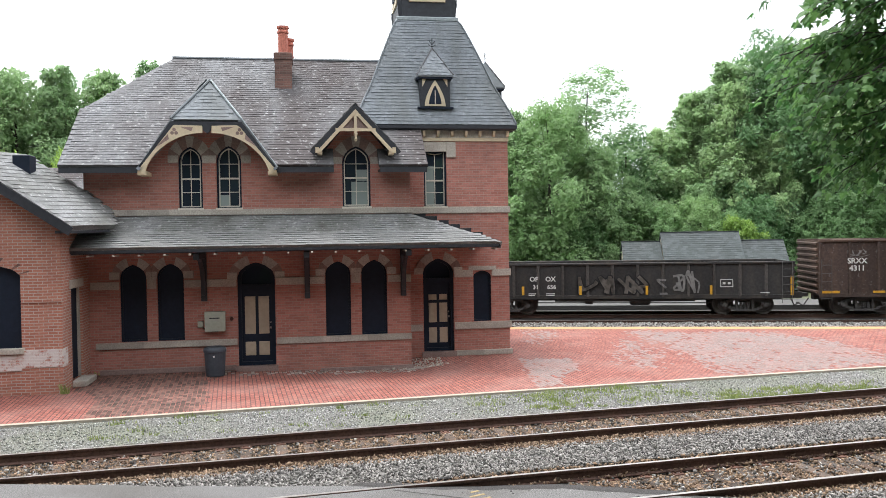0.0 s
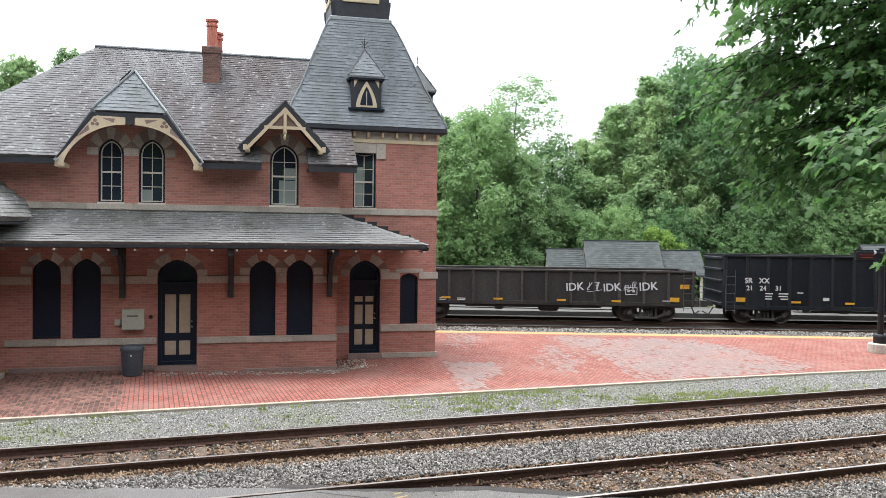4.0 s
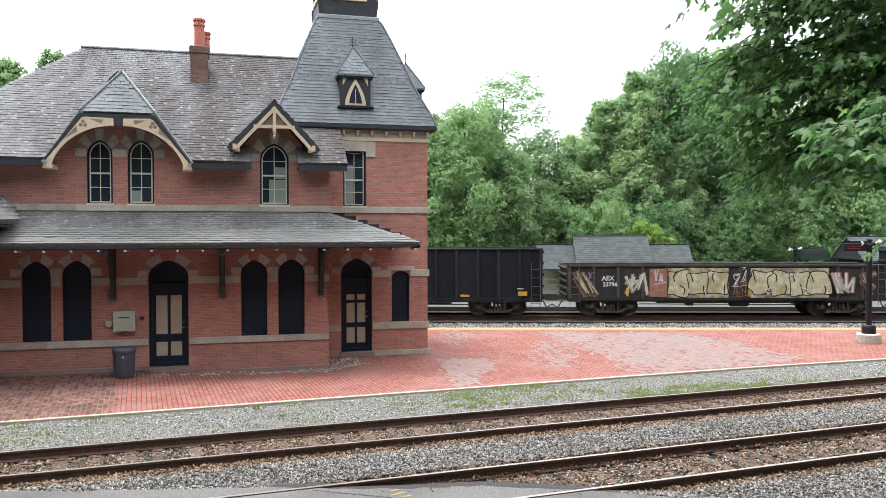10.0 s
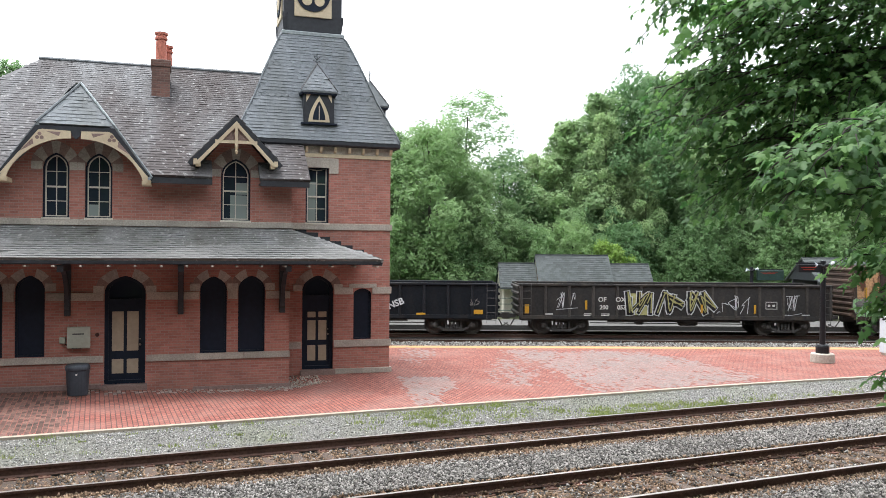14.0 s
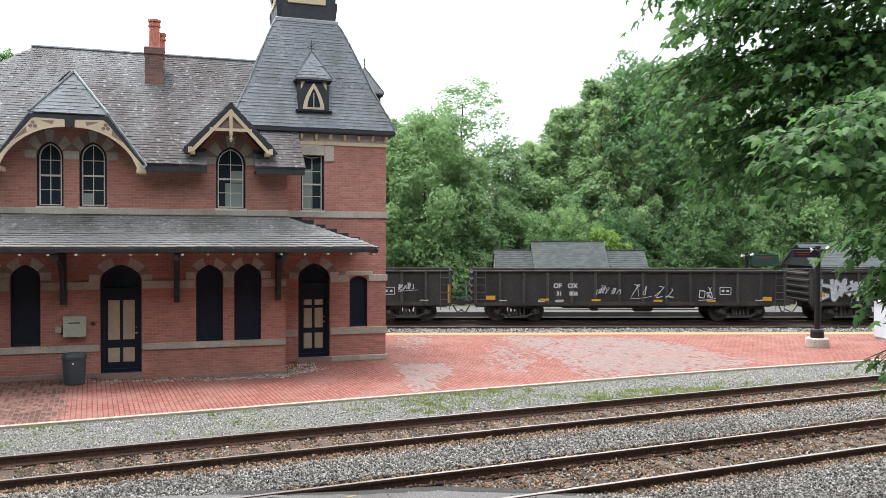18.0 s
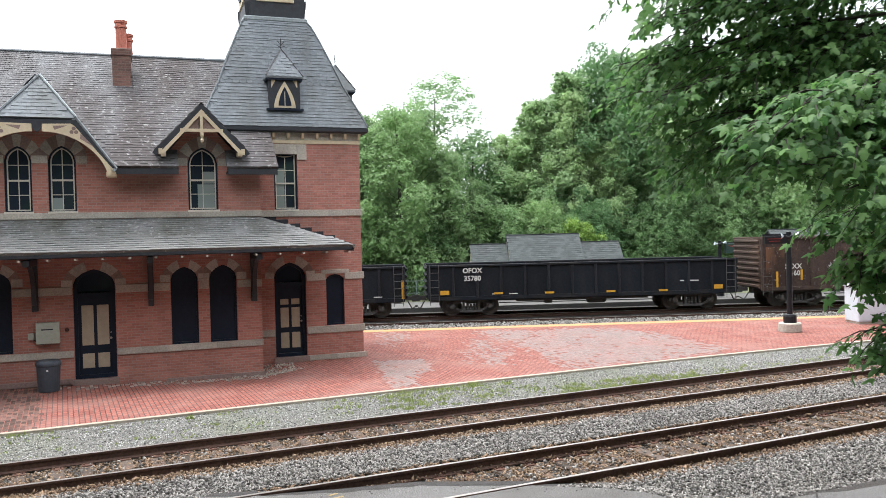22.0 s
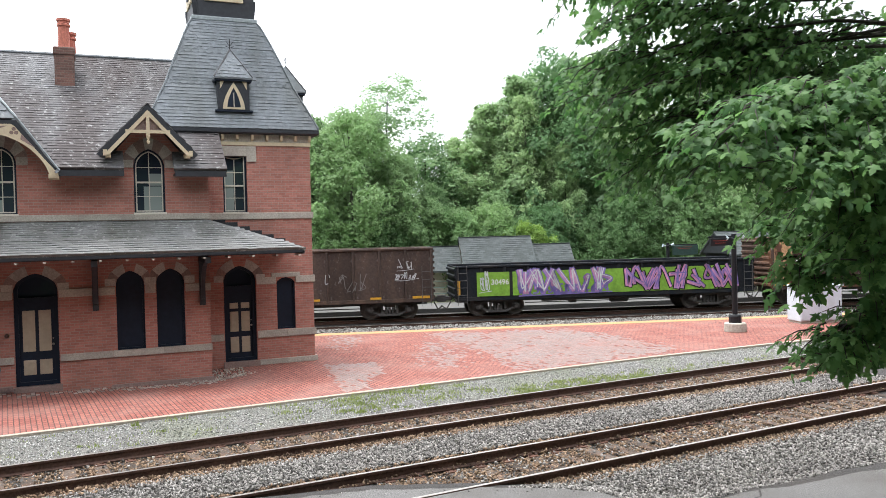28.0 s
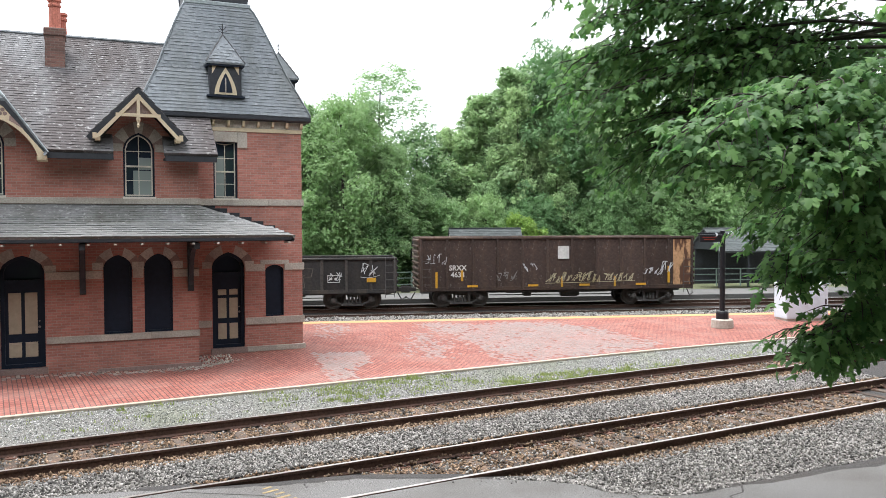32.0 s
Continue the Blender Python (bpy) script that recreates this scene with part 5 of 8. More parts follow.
# ---- the freight train ----
FAR_D = Vector((1, FAR_SLOPE, 0)).normalized()
FAR_P = Vector((-FAR_D.y, FAR_D.x, 0))
FAR_O = Vector((0, 39.86 - 0.8 * FAR_N, FAR_RAIL_Z)) + FAR_P * 1.5


def run(t):
    """Metres that the train has gone by t seconds."""
    u = t / 32
    return 359.84 * u + 29.04 * u ** 2 + 1.11 * u ** 3 - 12.72 * u ** 4


def car_pose(right_end):
    return Matrix.Translation(FAR_O + FAR_D * right_end) @ pose(0, 0, 0, 0, 0, FAR_ANGLE)


def paint(name, c, rust=(0.10, 0.055, 0.035), amt=0.4, rough=0.6, **kw):
    return surface(name, c, rough, grain=9, var=0.3, blotch=kw.pop("scale", 1.3), blotch_color=rust, blotch_amt=amt, bump=0.10, streak=0.35, per_piece=0.2, spec=0.18, **kw)


CAR_BLACK = paint("black_car_paint", (0.0110, 0.0138, 0.0185), (0.034, 0.031, 0.029), 0.7)
CAR_GREY = paint("grimy_grey_car_paint", (0.037, 0.0355, 0.0345), (0.082, 0.068, 0.056), 0.75)
CAR_BROWN = paint("brown_car_paint", (0.064, 0.045, 0.038), (0.130, 0.083, 0.060), 0.8, lichen=0.15)
CAR_RUST = paint("rusted_car_paint", (0.070, 0.044, 0.035), (0.25, 0.125, 0.070), 0.85, lichen=0.35)
CAR_TAN = paint("tan_rust_stain", (0.088, 0.073, 0.057), (0.026, 0.024, 0.023), 0.85)
CAR_PEACH = paint("peeled_primer", (0.50, 0.30, 0.16), (0.10, 0.05, 0.035), 0.95, spread=(0.46, 0.54), scale=3.2)
CAR_PALE = paint("pale_bare_patch", (0.50, 0.46, 0.36), (0.22, 0.13, 0.08), 0.5)
POSTS = {"black_car_paint": paint("worn_black_post_paint", (0.019, 0.0215, 0.026), (0.036, 0.031, 0.028), 0.6), "grimy_grey_car_paint": paint("worn_grey_post_paint", (0.067, 0.061, 0.056), (0.09, 0.074, 0.062), 0.6)}
BOGIE = surface("sooty_cast_steel", (0.095, 0.090, 0.087), 0.65, grain=15, blotch_color=(0.075, 0.06, 0.05), blotch_amt=0.5)
WHEEL = surface("wheel_steel", (0.13, 0.115, 0.105), 0.6, 0.2, grain=15)
WHITE_PAINT = surface("white_lettering", (0.62, 0.61, 0.58), 0.6, grain=12, var=0.15, bump=0.02)
ORANGE_MARK = surface("amber_reflector", (0.60, 0.32, 0.03), 0.5, grain=12, bump=0.02)
SPRAY = {
    "white": surface("white_spray", (0.60, 0.61, 0.62), 0.6, grain=8, bump=0.02),
    "silver": surface("pale_blue_spray", (0.50, 0.55, 0.62), 0.5, grain=4, var=0.3, bump=0.02),
    "blue": surface("light_blue_spray", (0.22, 0.40, 0.46), 0.6, grain=5, var=0.3, blotch=2.5, blotch_color=(0.15, 0.27, 0.33), blotch_amt=0.6, bump=0.02),
    "green": surface("lime_spray", (0.20, 0.38, 0.045), 0.6, grain=5, var=0.25, bump=0.02),
    "mint": surface("mint_spray", (0.30, 0.52, 0.26), 0.6, grain=4, var=0.3, bump=0.02),
    "pink": surface("pink_spray", (0.60, 0.27, 0.42), 0.6, grain=3, var=0.3, blotch=1.6, blotch_color=(0.30, 0.20, 0.52), blotch_amt=0.9, bump=0.02),
    "purple": surface("purple_spray", (0.22, 0.17, 0.44), 0.6, grain=3, var=0.3, bump=0.02),
    "cream": surface("cream_spray", (0.50, 0.46, 0.31), 0.6, grain=4, var=0.35, blotch=1.6, blotch_color=(0.33, 0.25, 0.10), blotch_amt=0.75, bump=0.02),
    "aged": surface("aged_cream_spray", (0.42, 0.37, 0.24), 0.7, grain=6, var=0.35, blotch=2.2, blotch_color=(0.13, 0.105, 0.085), blotch_amt=0.85, spread=(0.44, 0.60), bump=0.02),
    "yellow": surface("dull_yellow_spray", (0.42, 0.40, 0.17), 0.7, grain=6, var=0.3, blotch_amt=0.5, bump=0.02),
    "orange": surface("orange_spray", (0.50, 0.22, 0.05), 0.7, grain=6, var=0.3, blotch_amt=0.4, bump=0.02),
    "black": surface("black_spray", (0.012, 0.012, 0.014), 0.6, grain=4, bump=0.02),
    "grey": surface("grey_spray", (0.22, 0.21, 0.20), 0.7, grain=6, var=0.3, blotch_amt=0.5, bump=0.02),
    "ghost": surface("buffed_grey_spray", (0.115, 0.10, 0.085), 0.8, grain=3, var=0.5, blotch=2.5, blotch_color=(0.055, 0.05, 0.045), blotch_amt=0.8, bump=0.02),
    "dull": surface("dull_red_spray", (0.30, 0.15, 0.10), 0.7, grain=6, var=0.3, blotch_amt=0.5, bump=0.02),
}
WHEELS, TRAIN, KEPT = [], [], {}


def kept(key, make):
    """One mesh for all parts that look alike."""
    if key not in KEPT:
        KEPT[key] = make()
    return KEPT[key]


def text_mesh(words, size, bold=0.0):
    key = ("text", words, size, bold)
    if key not in KEPT:
        cu = bpy.data.curves.new("lettering", 'FONT')
        cu.body, cu.size, cu.align_x, cu.align_y, cu.offset, cu.extrude = words, size, 'CENTER', 'CENTER', bold, 0.002
        cu.resolution_u = 3
        ob = bpy.data.objects.new("lettering", cu)
        scene.collection.objects.link(ob)
        me = bpy.data.meshes.new_from_object(ob.evaluated_get(bpy.context.evaluated_depsgraph_get()))
        scene.collection.objects.unlink(ob)
        bpy.data.objects.remove(ob)
        KEPT[key] = me
    return KEPT[key].copy()


def ribbon(pts, w, y):
    """A flat brush stroke in the plane of a car's side."""
    g = Geo()
    for (x0, z0), (x1, z1) in zip(pts, pts[1:]):
        d = Vector((x1 - x0, z1 - z0))
        if d.length < 1e-5:
            continue
        d.normalize()
        nx, nz = -d.y * w / 2, d.x * w / 2
        ex, ez = d.x * w * 0.3, d.y * w * 0.3
        g.add([(x0 - ex - nx, y, z0 - ez - nz), (x1 + ex - nx, y, z1 + ez - nz), (x1 + ex + nx, y, z1 + ez + nz), (x0 - ex + nx, y, z0 - ez + nz)], [(0, 1, 2, 3)])
    return g


def smooth_line(pts, k=4):
    """A rounded line through points."""
    out = []
    for i in range(len(pts) - 1):
        a, b, c, d = pts[max(0, i - 1)], pts[i], pts[i + 1], pts[min(len(pts) - 1, i + 2)]
        for j in range(k):
            t = j / k
            out.append(tuple(0.5 * (2 * b[n] + (c[n] - a[n]) * t + (2 * a[n] - 5 * b[n] + 4 * c[n] - d[n]) * t * t + (3 * b[n] - a[n] - 3 * c[n] + d[n]) * t ** 3) for n in (0, 1)))
    return out + [pts[-1]]


def scrawl(x0, x1, z0, z1, seed, y, w=0.030, loops=None):
    """A hurried tag: slanting strokes and hooks in a row, not letters."""
    rnd = random.Random(seed)
    g = Geo()
    h = z1 - z0
    n = loops or max(2, int((x1 - x0) / (h * 0.62)))
    step = (x1 - x0) / n
    slant = rnd.uniform(-0.1, 0.35) * h
    for i in range(n):
        cx = x0 + i * step
        hh, lo = rnd.uniform(0.6, 1.0) * h, z0 + rnd.uniform(-0.05, 0.2) * h
        for stroke in range(rnd.choice((2, 2, 3))):
            pts = []
            for j in range(rnd.choice((3, 4, 5))):
                v = rnd.choice((0, 0.15, 0.5, 0.85, 1)) if j else rnd.choice((0, 1))
                pts.append((cx + rnd.uniform(0.05, 0.98) * step + slant * (v - 0.5), lo + v * hh))
            g2 = ribbon(smooth_line(pts) if rnd.random() < 0.75 else pts, w * rnd.uniform(0.7, 1.1), y)
            g.add(g2.v, g2.f)
    if rnd.random() < 0.5:
        g2 = ribbon(smooth_line([(x0, z0 - 0.06), ((x0 + x1) / 2, z0 - 0.02 - rnd.uniform(0, 0.08)), (x1 + 0.1, z0 + 0.02)]), w * 0.7, y)
        g.add(g2.v, g2.f)
    return g


def blocks(x0, x1, z0, z1, n, seed, y, w):
    """Leaning angular block shapes in outline, side by side, as a sprayed piece has them; no letters."""
    rnd = random.Random(seed)
    g = Geo()
    step, h = (x1 - x0) / n, z1 - z0
    for i in range(n):
        a, b = x0 + i * step - 0.06 * step, x0 + (i + 1) * step + 0.06 * step
        top, low, lean = z1 - rnd.uniform(0, 0.12) * h, z0 + rnd.uniform(-0.02, 0.12) * h, rnd.uniform(-0.12, 0.22) * step
        m, q = rnd.uniform(0.40, 0.62), rnd.uniform(0.25, 0.45)
        mid = low + m * (top - low)
        shapes = [
            [(a, top), (b, top - 0.1 * h), (a + 0.72 * step, mid), (b, low), (a - 0.1 * step, low + 0.05 * h), (a + q * step, mid + 0.1 * h), (a, top)],
            [(a + lean, top), (b + lean, top - 0.05 * h), (b - 0.1 * step, mid), (a + 0.66 * step, mid - 0.05 * h), (a + 0.7 * step, low), (a + q * step, low - 0.04 * h), (a + 0.3 * step, mid), (a, mid + 0.05 * h), (a + lean, top)],
            [(a + 0.2 * step + lean, top), (b, top - 0.12 * h), (b - lean, low + 0.1 * h), (a + 0.5 * step, low), (a, low + 0.25 * h), (a + 0.2 * step + lean, top)]]
        for line in (shapes[rnd.randrange(3)], [(a + 0.35 * step + lean, top - 0.28 * h), (a + 0.42 * step, mid), (a + 0.7 * step, mid + 0.06 * h)], [(a + 0.5 * step, low + 0.16 * h), (a + 0.58 * step + lean, mid)]):
            g2 = ribbon(line, w * rnd.uniform(0.7, 1.05), y)
            g.add(g2.v, g2.f)
    return g


def shards(x0, x1, z0, z1, n, seed, y, grow, part_no, spiky):
    """Leaning tapered arms that overlap, as sprayed pieces have them; no letters. part_no 0 and 1 share out the colours, 2 takes all."""
    rnd = random.Random(seed)
    g = Geo()
    step, h = (x1 - x0) / n, z1 - z0
    count = n * (5 if spiky else 4)
    for k in range(count):
        cx = x0 + (x1 - x0) * (k + 0.5) / count + rnd.uniform(-0.15, 0.15) * step
        cz = z0 + h * rnd.uniform(0.3, 0.7)
        tall, lean = h * rnd.uniform(0.28, 0.5), rnd.uniform(-0.45, 0.45) * step
        if rnd.random() < 0.3:
            tall, lean = h * rnd.uniform(0.05, 0.15), rnd.choice((-1, 1)) * step * rnd.uniform(0.3, 0.55)
        w0, w1 = rnd.uniform(0.07, 0.13), rnd.uniform(0.10, 0.17)
        if spiky:
            w1 *= 0.25
        bow = rnd.uniform(-0.12, 0.12)
        mine = k % 2
        if part_no != 2 and mine != part_no:
            continue
        a = Vector((cx - lean, cz - tall))
        b = Vector((cx + lean, cz + tall))
        if rnd.random() < 0.5:
            a, b = b, a
        d = (b - a).normalized()
        q = Vector((-d.y, d.x))
        mid = (a + b) / 2 + q * bow
        yy = y - 0.0005 * k
        ring = [a - q * (w0 + grow) - d * grow, mid - q * ((w0 + w1) * 0.55 + grow), b - q * (w1 + grow) + d * grow, b + d * (w1 * (1.6 if spiky else 0.5) + grow), b + q * (w1 + grow) + d * grow, mid + q * ((w0 + w1) * 0.55 + grow), a + q * (w0 + grow) - d * grow]
        g.add([(p.x, yy, min(z1 + 0.1, max(z0 - 0.02 - grow, p.y))) for p in ring], [(0, 1, 5, 6), (1, 2, 4, 5), (2, 3, 4)])
    return g


def jagged(x0, x1, z0, z1, n, seed, y, grow, spiky):
    """The uneven filled mass of a sprayed piece, in upright slices."""
    rnd = random.Random(seed * 3 + 1)
    k = n * 6
    h = z1 - z0
    g = Geo()
    edge = []
    for i in range(k + 1):
        notch = 0.16 * abs(math.sin(math.pi * i / 6)) if not spiky else 0.22 * rnd.random()
        top = z1 - h * (0.20 - notch) + rnd.uniform(-0.05, 0.05) * h
        low = z0 + h * rnd.uniform(0.0, 0.07)
        edge.append((x0 + (x1 - x0) * i / k, low - grow, top + grow))
    edge[0] = (edge[0][0] - grow, edge[0][1] + 0.2 * h, edge[0][2] - 0.2 * h)
    edge[-1] = (edge[-1][0] + grow, edge[-1][1] + 0.2 * h, edge[-1][2] - 0.2 * h)
    pts = [(x, y, a) for x, a, _ in edge] + [(x, y, b) for x, _, b in edge]
    m = len(edge)
    return g.add(pts, [(i, i + 1, m + i + 1, m + i) for i in range(m - 1)])


def throw_up(x0, x1, z0, z1, n, seed, y, w):
    """Fat strokes that swing up and down and crowd one another, as in a hurried sprayed piece; shapes, not letters."""
    rnd = random.Random(seed)
    g = Geo()
    step, h = (x1 - x0) / n, z1 - z0
    for i in range(2 * n):
        a = x0 + i * step / 2
        v, pts = rnd.choice((0.0, 1.0)), []
        for k in range(rnd.choice((3, 4, 4, 5))):
            pts.append((min(x1, max(x0, a + rnd.uniform(-0.45, 0.75) * step)), z0 + h * min(1.0, max(0.0, v + rnd.uniform(-0.3, 0.3)))))
            v = 1.0 - v if rnd.random() < 0.8 else 0.5
        g2 = ribbon(smooth_line(pts, 5) if i % 3 else pts, w * rnd.uniform(0.7, 1.0), y - 0.00008 * i)
        g.add(g2.v, g2.f)
    return g


def bubbles(x0, x1, z0, z1, n, seed, y, grow):
    """Swollen rounded shapes that crowd one another, as in a filled sprayed piece; shapes, not letters."""
    rnd = random.Random(seed)
    g = Geo()
    step = (x1 - x0) / n
    for i in range(n):
        cx, cz = x0 + (i + 0.5) * step, (z0 + z1) / 2 + rnd.uniform(-0.05, 0.05)
        w, h = step * rnd.uniform(0.52, 0.62), (z1 - z0) * rnd.uniform(0.44, 0.52)
        lobes, turn, lean = rnd.choice((3, 4, 5)), rnd.uniform(0, 6.28), rnd.uniform(-0.12, 0.12)
        pts = [(cx, y - 0.0006 * i, cz)]
        for k in range(28):
            a = k * math.pi / 14
            r = 1 + 0.13 * math.sin(lobes * a + turn)
            dx = math.copysign(abs(math.cos(a)) ** 0.55, math.cos(a)) * r * w
            dz = math.copysign(abs(math.sin(a)) ** 0.55, math.sin(a)) * r * h
            f = 1 + grow / math.hypot(dx, dz)
            pts.append((cx + dx * f + lean * dz, y - 0.0006 * i, cz + dz * f))
        g.add(pts, [(0, 1 + k, 1 + (k + 1) % 28) for k in range(28)])
    return g


def slots(x0, x1, z0, z1, n, seed, y, w, height=0.5):
    """Short bent strokes inside the shapes of a sprayed piece."""
    rnd = random.Random(seed + 77)
    g = Geo()
    step, h = (x1 - x0) / n, z1 - z0
    for i in range(2 * n):
        cx, low = x0 + (i + 0.5) * step / 2 + rnd.uniform(-0.1, 0.1) * step, z0 + h * (0.02 if i % 2 else 0.98 - height)
        bend = rnd.uniform(-0.15, 0.15) * step
        g2 = ribbon(smooth_line([(cx, low), (cx + bend, low + h * height * 0.55), (cx + rnd.uniform(-0.2, 0.2) * step, low + h * height * rnd.uniform(0.8, 1.0))], 4), w, y - 0.00005 * i)
        g.add(g2.v, g2.f)
    return g


def bogie_parts(bo):
    """The pieces of a three-piece truck under its bolster: open cast side frames, spring nests and journal boxes."""
    def piece(name, make, at):
        me = kept(("bogie", name), lambda: (lambda m: (m.materials.append(BOGIE), m)[1])(make()))
        part(name, me, None, bo, at=at)

    def frame_mesh():
        g = Geo()
        top = [(-1.12, 0.56), (-0.40, 0.80), (0.40, 0.80), (1.12, 0.56), (1.12, 0.44), (0.40, 0.68), (-0.40, 0.68), (-1.12, 0.44)]
        low = [(-0.98, 0.46), (-0.40, 0.18), (0.40, 0.18), (0.98, 0.46), (0.86, 0.48), (0.40, 0.28), (-0.40, 0.28), (-0.86, 0.48)]
        for line in (top, low):
            for i in range(3):
                g.prism([(x, -0.07, z) for x, z in (line[i], line[i + 1], line[6 - i], line[7 - i])], (0, 0.14, 0))
        for k in (-0.40, 0.30):
            g.prism([(k, -0.07, 0.28), (k + 0.1, -0.07, 0.28), (k + 0.1, -0.07, 0.68), (k, -0.07, 0.68)], (0, 0.14, 0))
        return welded(g)

    for s in (-1, 1):
        piece("side_frame", frame_mesh, pose(0, s * 1.07, 0))
    for k in (-0.16, 0.0, 0.16):
        piece("spring", lambda: Geo().lathe([(0.06, 0.29), (0.075, 0.34), (0.06, 0.40), (0.075, 0.46), (0.06, 0.52), (0.07, 0.58)], n=8).mesh("spring"), pose(k, -1.07, 0))
    for k in (-0.88, 0.88):
        piece("journal_box", lambda: Geo().lathe([(0.17, -0.08), (0.17, 0.09), (0.12, 0.12), (0.12, 0.19), (0.07, 0.21)], n=12, m=pose(0, 0, 0, 90)).mesh("journal_box"), pose(k, -1.05, 0.47))


def wheel_mesh():
    g = Geo()
    for s in (-1, 1):
        m = pose(0, s * 0.72, 0, 90)
        g.lathe([(0.30, -0.02), (0.40, -0.065), (0.46, -0.065), (0.465, 0.045), (0.49, 0.065), (0.40, 0.07), (0.34, 0.02), (0.12, 0.05), (0.12, -0.07), (0.30, -0.03)] if s > 0 else
                [(0.12, 0.07), (0.12, -0.05), (0.34, -0.02), (0.40, -0.07), (0.49, -0.065), (0.465, -0.045), (0.46, 0.065), (0.40, 0.065), (0.30, 0.03), (0.12, 0.07)], n=24, m=m)
        for i in range(4):
            a = i * math.pi / 2
            g.lathe([(0.035, -0.075), (0.035, -0.06)] if s > 0 else [(0.035, 0.06), (0.035, 0.078)], n=6, m=pose(0.22 * math.cos(a), s * 0.72, 0.22 * math.sin(a), 90))
    g.lathe([(0.07, -1.1), (0.07, 1.1)], n=8, m=pose(0, 0, 0, 90))
    return g.mesh("wheelset")


def freight_car(kind, body_mat, right_end, label, marks, yellow, lettering, spray, stains=()):
    """An open gondola: sides with posts, ribbed ends, top chord, bogies, couplers, ladder, lettering and paint."""
    length = 13.4 if kind == "short" else 14.69
    top = {"low": 2.43, "tall": 3.20, "short": 3.35}[kind]
    sill = {"low": 0.88, "tall": 0.80, "short": 0.92}[kind]
    car = thing("gondola_car", car_pose(right_end), label, "freight car", "cars of the freight train")
    X0, X1, HALF = -length, 0.0, 1.5

    def p(name, key, make, mat, parent=car, at=None, label_=""):
        me = kept((kind, key, mat.name), lambda: (lambda m: (m.materials.append(mat), m)[1])(make().mesh(name)))
        return part(name, me, None, parent, label_, at=at)

    for s in (-1, 1):
        y0, y1 = sorted((s * (HALF - 0.09), s * (HALF - 0.05)))
        p("side", ("side", s), lambda: Geo().box(X0 + 0.02, X1 - 0.02, y0, y1, sill, top - 0.05), body_mat)
        p("top_chord", ("chord", s), lambda: Geo().box(X0, X1, s * (HALF - 0.04) - 0.08, s * (HALF - 0.04) + 0.08, top - 0.11, top, bev=0.02), body_mat)
        p("side_sill", ("sill", s), lambda: Geo().box(X0 + 0.05, X1 - 0.05, s * (HALF - 0.04) - 0.05, s * (HALF - 0.04) + 0.05, sill - 0.10, sill + 0.08, bev=0.012), body_mat)
        posts = {"low": 14, "tall": 16, "short": 12}[kind]
        for i in range(posts):
            x = X0 + 0.10 + (length - 0.2) * i / (posts - 1)
            if s < 0 and i:
                gap = (length - 0.2) / (posts - 1)
                p("side_panel", "panel", lambda: Geo().box(-gap + 0.06, -0.06, -HALF + 0.044, -HALF + 0.06, sill + 0.09, top - 0.12, bev=0.004), body_mat, at=pose(x, 0, 0, 0, (i * 7 % 5 - 2) * 0.02, 0))
            w = 0.075 if kind != "tall" else 0.10
            if s < 0:
                p("side_post", ("post", s), lambda: Geo().prism([(-w, s * (HALF - 0.06), sill), (w, s * (HALF - 0.06), sill), (w * 0.6, s * (HALF + 0.03), sill), (-w * 0.6, s * (HALF + 0.03), sill)], (0, 0, top - sill - 0.06)), POSTS.get(body_mat.name, body_mat), at=pose(x, 0, 0))
    for s, x in ((1, X1), (-1, X0)):
        en = p("end", ("end", s), lambda: Geo().box(x - 0.05 if s > 0 else x + 0.01, x - 0.01 if s > 0 else x + 0.05, -HALF + 0.05, HALF - 0.05, sill, top - 0.03), body_mat)
        nr = 9 if kind == "short" else 5
        for i in range(nr):
            z = sill + 0.12 + (top - sill - 0.3) * i / (nr - 1)
            p("end_rib", ("rib", s, i), lambda: Geo().prism([(x - s * 0.03, -HALF + 0.1, z - 0.09), (x + s * 0.07, -HALF + 0.1, z - 0.04), (x + s * 0.07, -HALF + 0.1, z + 0.04), (x - s * 0.03, -HALF + 0.1, z + 0.09)], (0, 2 * HALF - 0.2, 0)), body_mat, en)
        p("coupler", ("coupler", s), lambda: Geo().box(min(x, x + s * 0.5), max(x, x + s * 0.5), -0.09, 0.09, 0.74, 0.92).box(min(x + s * 0.3, x + s * 0.57), max(x + s * 0.3, x + s * 0.57), -0.16, 0.16, 0.68, 0.98), BOGIE)
        p("brake_hose", ("hose", s), lambda: Geo().tube((x + s * 0.1, -0.45, 0.72), (x + s * 0.3, -0.35, 0.36), 0.03, n=6).tube((x + s * 0.3, -0.35, 0.36), (x + s * 0.55, -0.2, 0.5), 0.03, n=6), BOGIE)
        ld = Geo()
        xa = x - s * 0.12
        for i in range(5):
            z = sill - 0.15 + (min(top, 2.6) - sill) * i / 4.6
            ld.tube((xa, -HALF - 0.06, z), (xa - s * 0.42, -HALF - 0.06, z), 0.014, n=5)
        p("ladder", ("ladder", s), lambda: ld.tube((xa, -HALF - 0.05, sill - 0.3), (xa, -HALF - 0.05, min(top, 2.5)), 0.014, n=5).tube((xa - s * 0.42, -HALF - 0.05, sill - 0.3), (xa - s * 0.42, -HALF - 0.05, min(top, 2.5)), 0.014, n=5), BOGIE)
        bx = (X1 - 2.05) if s > 0 else (X0 + 2.05)
